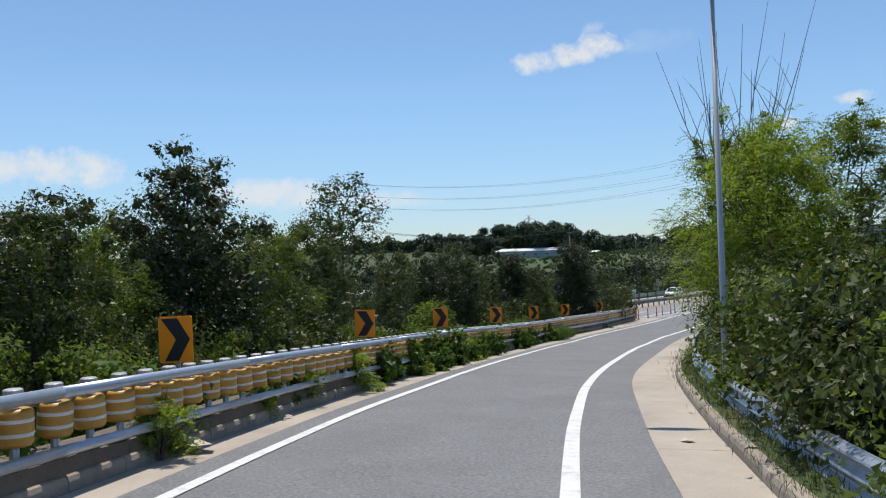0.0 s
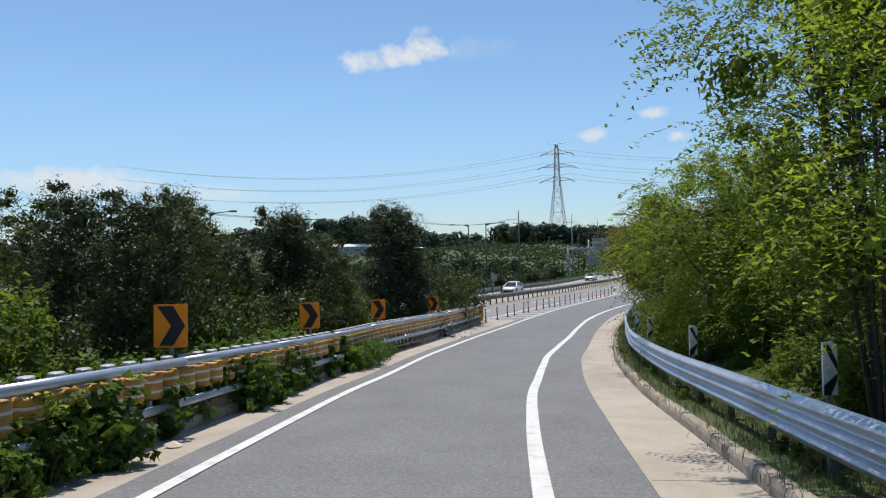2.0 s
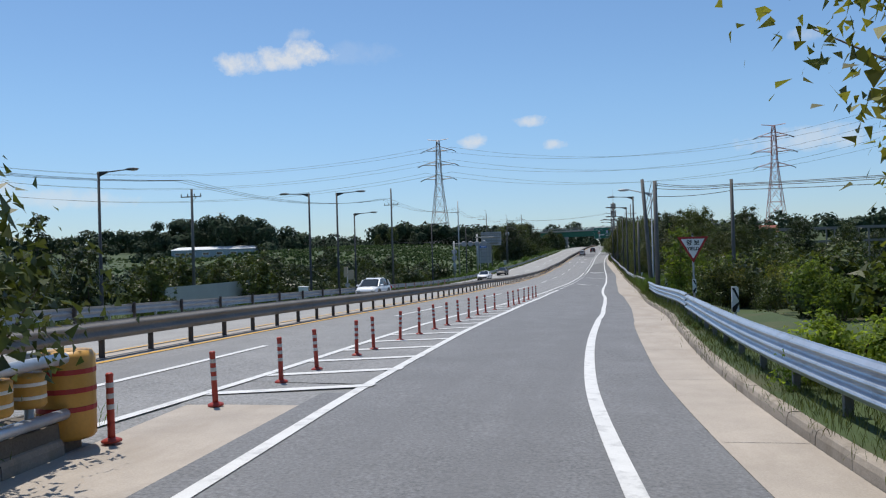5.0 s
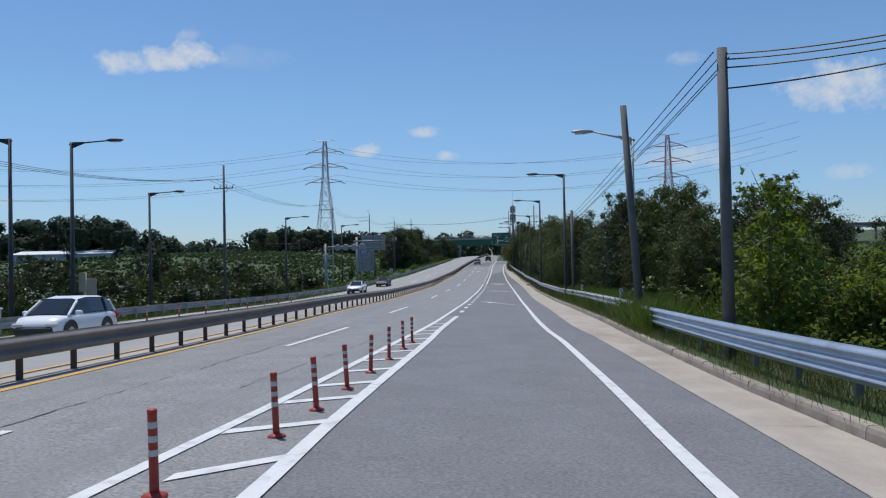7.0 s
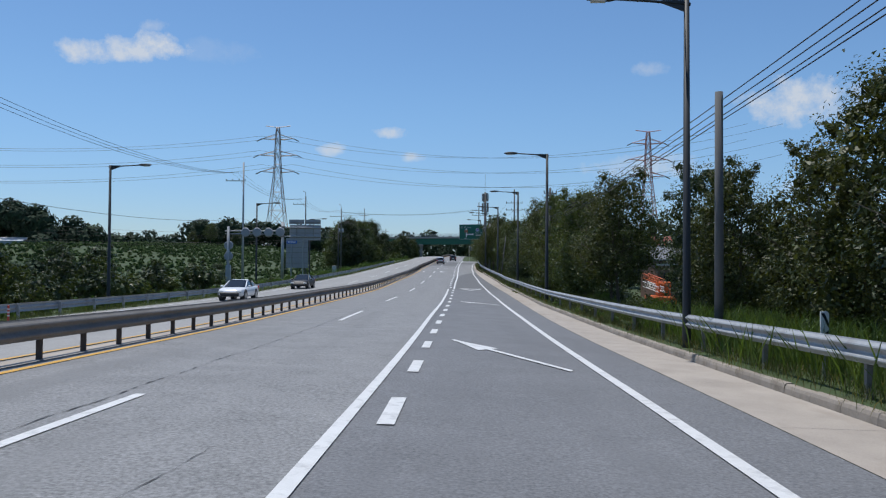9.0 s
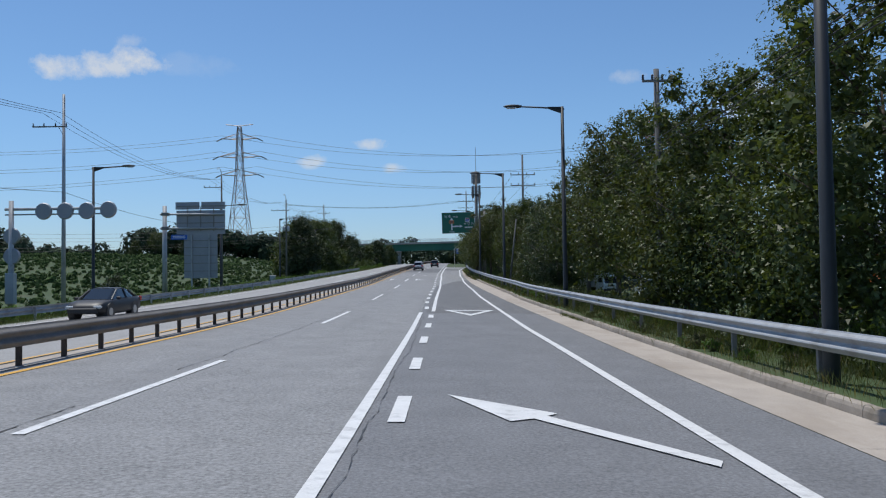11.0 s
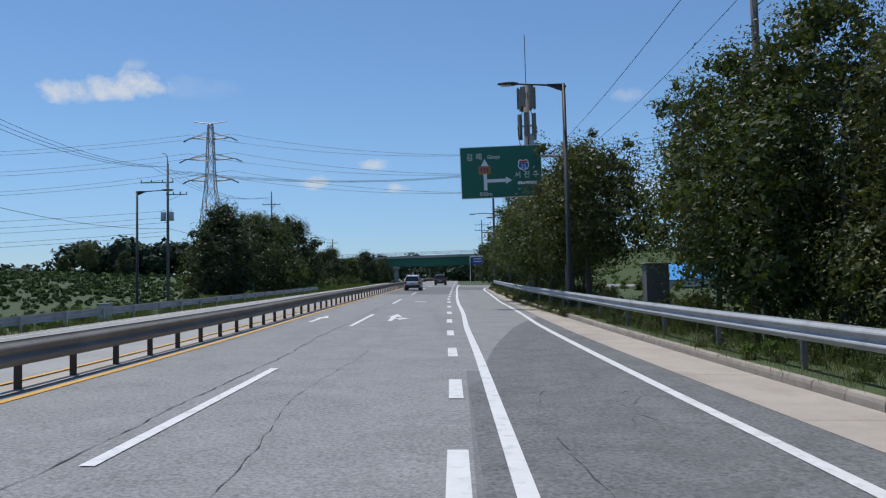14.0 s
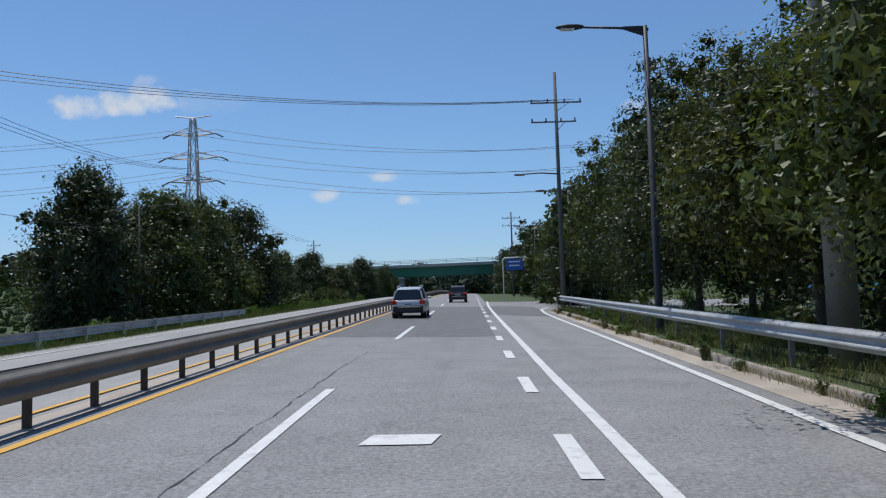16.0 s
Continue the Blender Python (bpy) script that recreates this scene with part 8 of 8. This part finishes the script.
spots = [at(curve_at(LEFT_SIDE, v) - rnd.uniform(.4, 6), v, -.1) for v in np.arange(-60, 300, .14)]
grass("far_verge_grass", "rough grass beyond the far guardrail", spots, .5, 6, GRASS, 6, .5)
spots = [ramp(s, curve_at(LEFT_GUTTER, s) - rnd.uniform(.2, .95), .08) for s in np.arange(-10, 66, .09)]
grass("barrier_weeds", "green weeds along the foot of the roller barrier", spots, .24, 12, LEAF_VINE, 7, .18)


# distance: hills with woods, drawn as many clumps
def far_wood(name, label, spots, size, per, material, seed):
    rng = np.random.default_rng(seed)
    p = np.array([(q[0], q[1], q[2]) for q in spots])
    r = np.array([q[3] for q in spots])
    n = len(p) * per
    d = unit(rng.normal(size=(n, 3)) + [0, -.25, .35])
    c = np.repeat(p, per, 0) + d * (np.repeat(r, per) * rng.uniform(.5, 1.04, n))[:, None] * [1, 1, .85]
    nrm = unit(d + rng.normal(size=(n, 3)) * .35)
    verts = shards(c, nrm, size * rng.uniform(.6, 1.4, n) * np.repeat(r, per) / r.mean(), rng, .85)
    ob = new(name, tri_mesh(name, verts, material))
    tagged(ob, label, "woods", kind="stuff")


rnd = random.Random(83)
spots = []
for _ in range(110):
    u = rnd.uniform(0, 1)
    x, y, r = -160 - 100 * u, 345 + 30 * u + rnd.uniform(-12, 30), rnd.uniform(4, 7)
    spots.append((x, y, land(x, y) + rnd.uniform(2, 19) * min(1, 4 * u + .5, 5 - 4.6 * u) - 1, r))
far_wood("far_woods", "dark wooded knoll above the white shed", spots, 1.5, 320, FAR_LEAF, 11)
spots = [(x, y + rnd.uniform(-14, 14), land(x, y) + rnd.uniform(3, 9), rnd.uniform(4, 6.5)) for x, y in ((-130 + 1.1 * k, 412 + .3 * k) for k in range(75))]
far_wood("far_woods", "dark line of trees on the rise behind the pylon", spots, 1.5, 230, FAR_LEAF, 12)
spots = []
for k in range(420):
    x = rnd.uniform(-760, -150) if k % 3 else rnd.uniform(-420, -230)
    y = rnd.uniform(430, 760)
    hill = 12 * math.exp(-((x + 330) / 120) ** 2) + 4 * math.exp(-((x + 120) / 60) ** 2)
    spots.append((x, y, land(x, y) + hill * rnd.uniform(.3, 1), rnd.uniform(5, 9)))
far_wood("far_woods", "dark wooded hill on the far side of the valley", spots, 2.3, 150, FAR_LEAF, 1)
spots = [(x, 560 + rnd.uniform(-30, 60), 14 + rnd.uniform(-2, 5), rnd.uniform(5, 8)) for x in np.arange(-260, -20, 6)]
spots += [(x, 620 + rnd.uniform(-30, 60), 15 + rnd.uniform(-2, 4), rnd.uniform(6, 9)) for x in np.arange(-20, 260, 7)]
spots += [(rnd.uniform(-70, 90), 640 + rnd.uniform(-30, 60), rnd.uniform(8, 24), rnd.uniform(6, 9)) for _ in range(70)]
spots += [(rnd.uniform(40, 240), rnd.uniform(300, 420), rnd.uniform(6, 14), rnd.uniform(5, 8)) for _ in range(60)]
far_wood("far_woods", "dark line of trees behind the highway", spots, 2.1, 150, FAR_LEAF, 2)
spots = [(rnd.uniform(-1100, -160), rnd.uniform(-260, 420), 0, rnd.uniform(3, 6)) for _ in range(420)]
spots = [(x, y, land(x, y) + 1.5, r) for x, y, _, r in spots]
far_wood("far_woods", "scattered dark trees in the valley", spots, 1.6, 90, FAR_LEAF, 3)
spots = [(rnd.uniform(-190, -52), rnd.uniform(-30, 168), 0, rnd.uniform(1.3, 2.6)) for _ in range(420)]
spots = [(x, y, land(x, y) + r * .5, r) for x, y, _, r in spots]
far_wood("far_woods", "dark orchard trees on the plain beyond the highway", spots, .75, 150, FAR_LEAF, 6)
spots = [(rnd.uniform(24, 75), rnd.uniform(274, 330), 0, rnd.uniform(.4, .9)) for _ in range(700)]
spots = [(x, y, land(x, y) + .1, r) for x, y, _, r in spots]
far_wood("slope_grass", "fresh green grass clumps on the slope behind the houses", spots, .34, 40, GRASS, 7)
spots = [(rnd.uniform(-230, -55), rnd.uniform(180, 520), 0, rnd.uniform(.4, .9)) for _ in range(2600)]
spots += [(rnd.uniform(-120, -27), rnd.uniform(128, 330), 0, rnd.uniform(.25, .5)) for _ in range(3600)]
spots = [(x, y, land(x, y) + .2, r) for x, y, _, r in spots]
far_wood("far_orchard", "green planted slope beyond the highway", spots, .42, 34, FIELD, 4)
spots = [(math.sin(a) * d, 100 + math.cos(a) * d, rnd.uniform(4, 16), rnd.uniform(14, 26)) for a, d in ((rnd.uniform(-1.9, 1.5), rnd.uniform(1000, 1700)) for _ in range(420))]
far_wood("far_woods", "distant dark wooded ridge on the horizon", spots, 8, 60, FAR_LEAF, 5)

# ---- litter and kerb stones ----
r = random.Random(15)


def litter(p, s, label):
    sh = Shape()
    pts = [(r.uniform(.5, 1) * s * math.cos(a), r.uniform(.5, 1) * s * math.sin(a), r.uniform(.0, .4) * s) for a in (0, 1, 2, 3, 4, 5.2)]
    sh.add(pts + [(0, 0, .5 * s)], [(k, (k + 1) % 6, 6) for k in range(6)] + [(5, 4, 3, 2, 1, 0)])
    tagged(part("litter", sh, LITTER, m=Matrix.Translation(p + Vector((0, 0, .01)))), label, "litter", "roadside litter")


litter(ramp(11, 1.75, .0), .11, "small crumpled scrap on the gutter")
for s, o, k in ((9.2, -4.45, .3), (12.1, -4.5, .12), (22, -4.2, .16), (30.5, -3.8, .14), (35, -3.6, .12)):
    litter(ramp(s, o, 0), k, "faded scrap beside the roller barrier")
for y in (107.5, 121, 125, 128, 176, 180):
    litter(at(curve_at(KERB_LINE, y) - r.uniform(.2, .6), y, 0), r.uniform(.08, .16), "faded scrap on the highway gutter")

lay_kerb("kerb_ramp_right", "weathered concrete kerb beside the ramp", ramp_kerb(RIGHT_KERB, 4, 84.3, False, []))
lay_kerb("kerb_ramp_left", "low concrete kerb under the roller barrier", ramp_kerb(LEFT_GUTTER, 0, 65, True, [(26, 28), (34, 35.5)]))
lay_kerb("kerb_highway", "weathered concrete kerb along the highway", line_kerb(KERB_LINE, -6.1, 231))
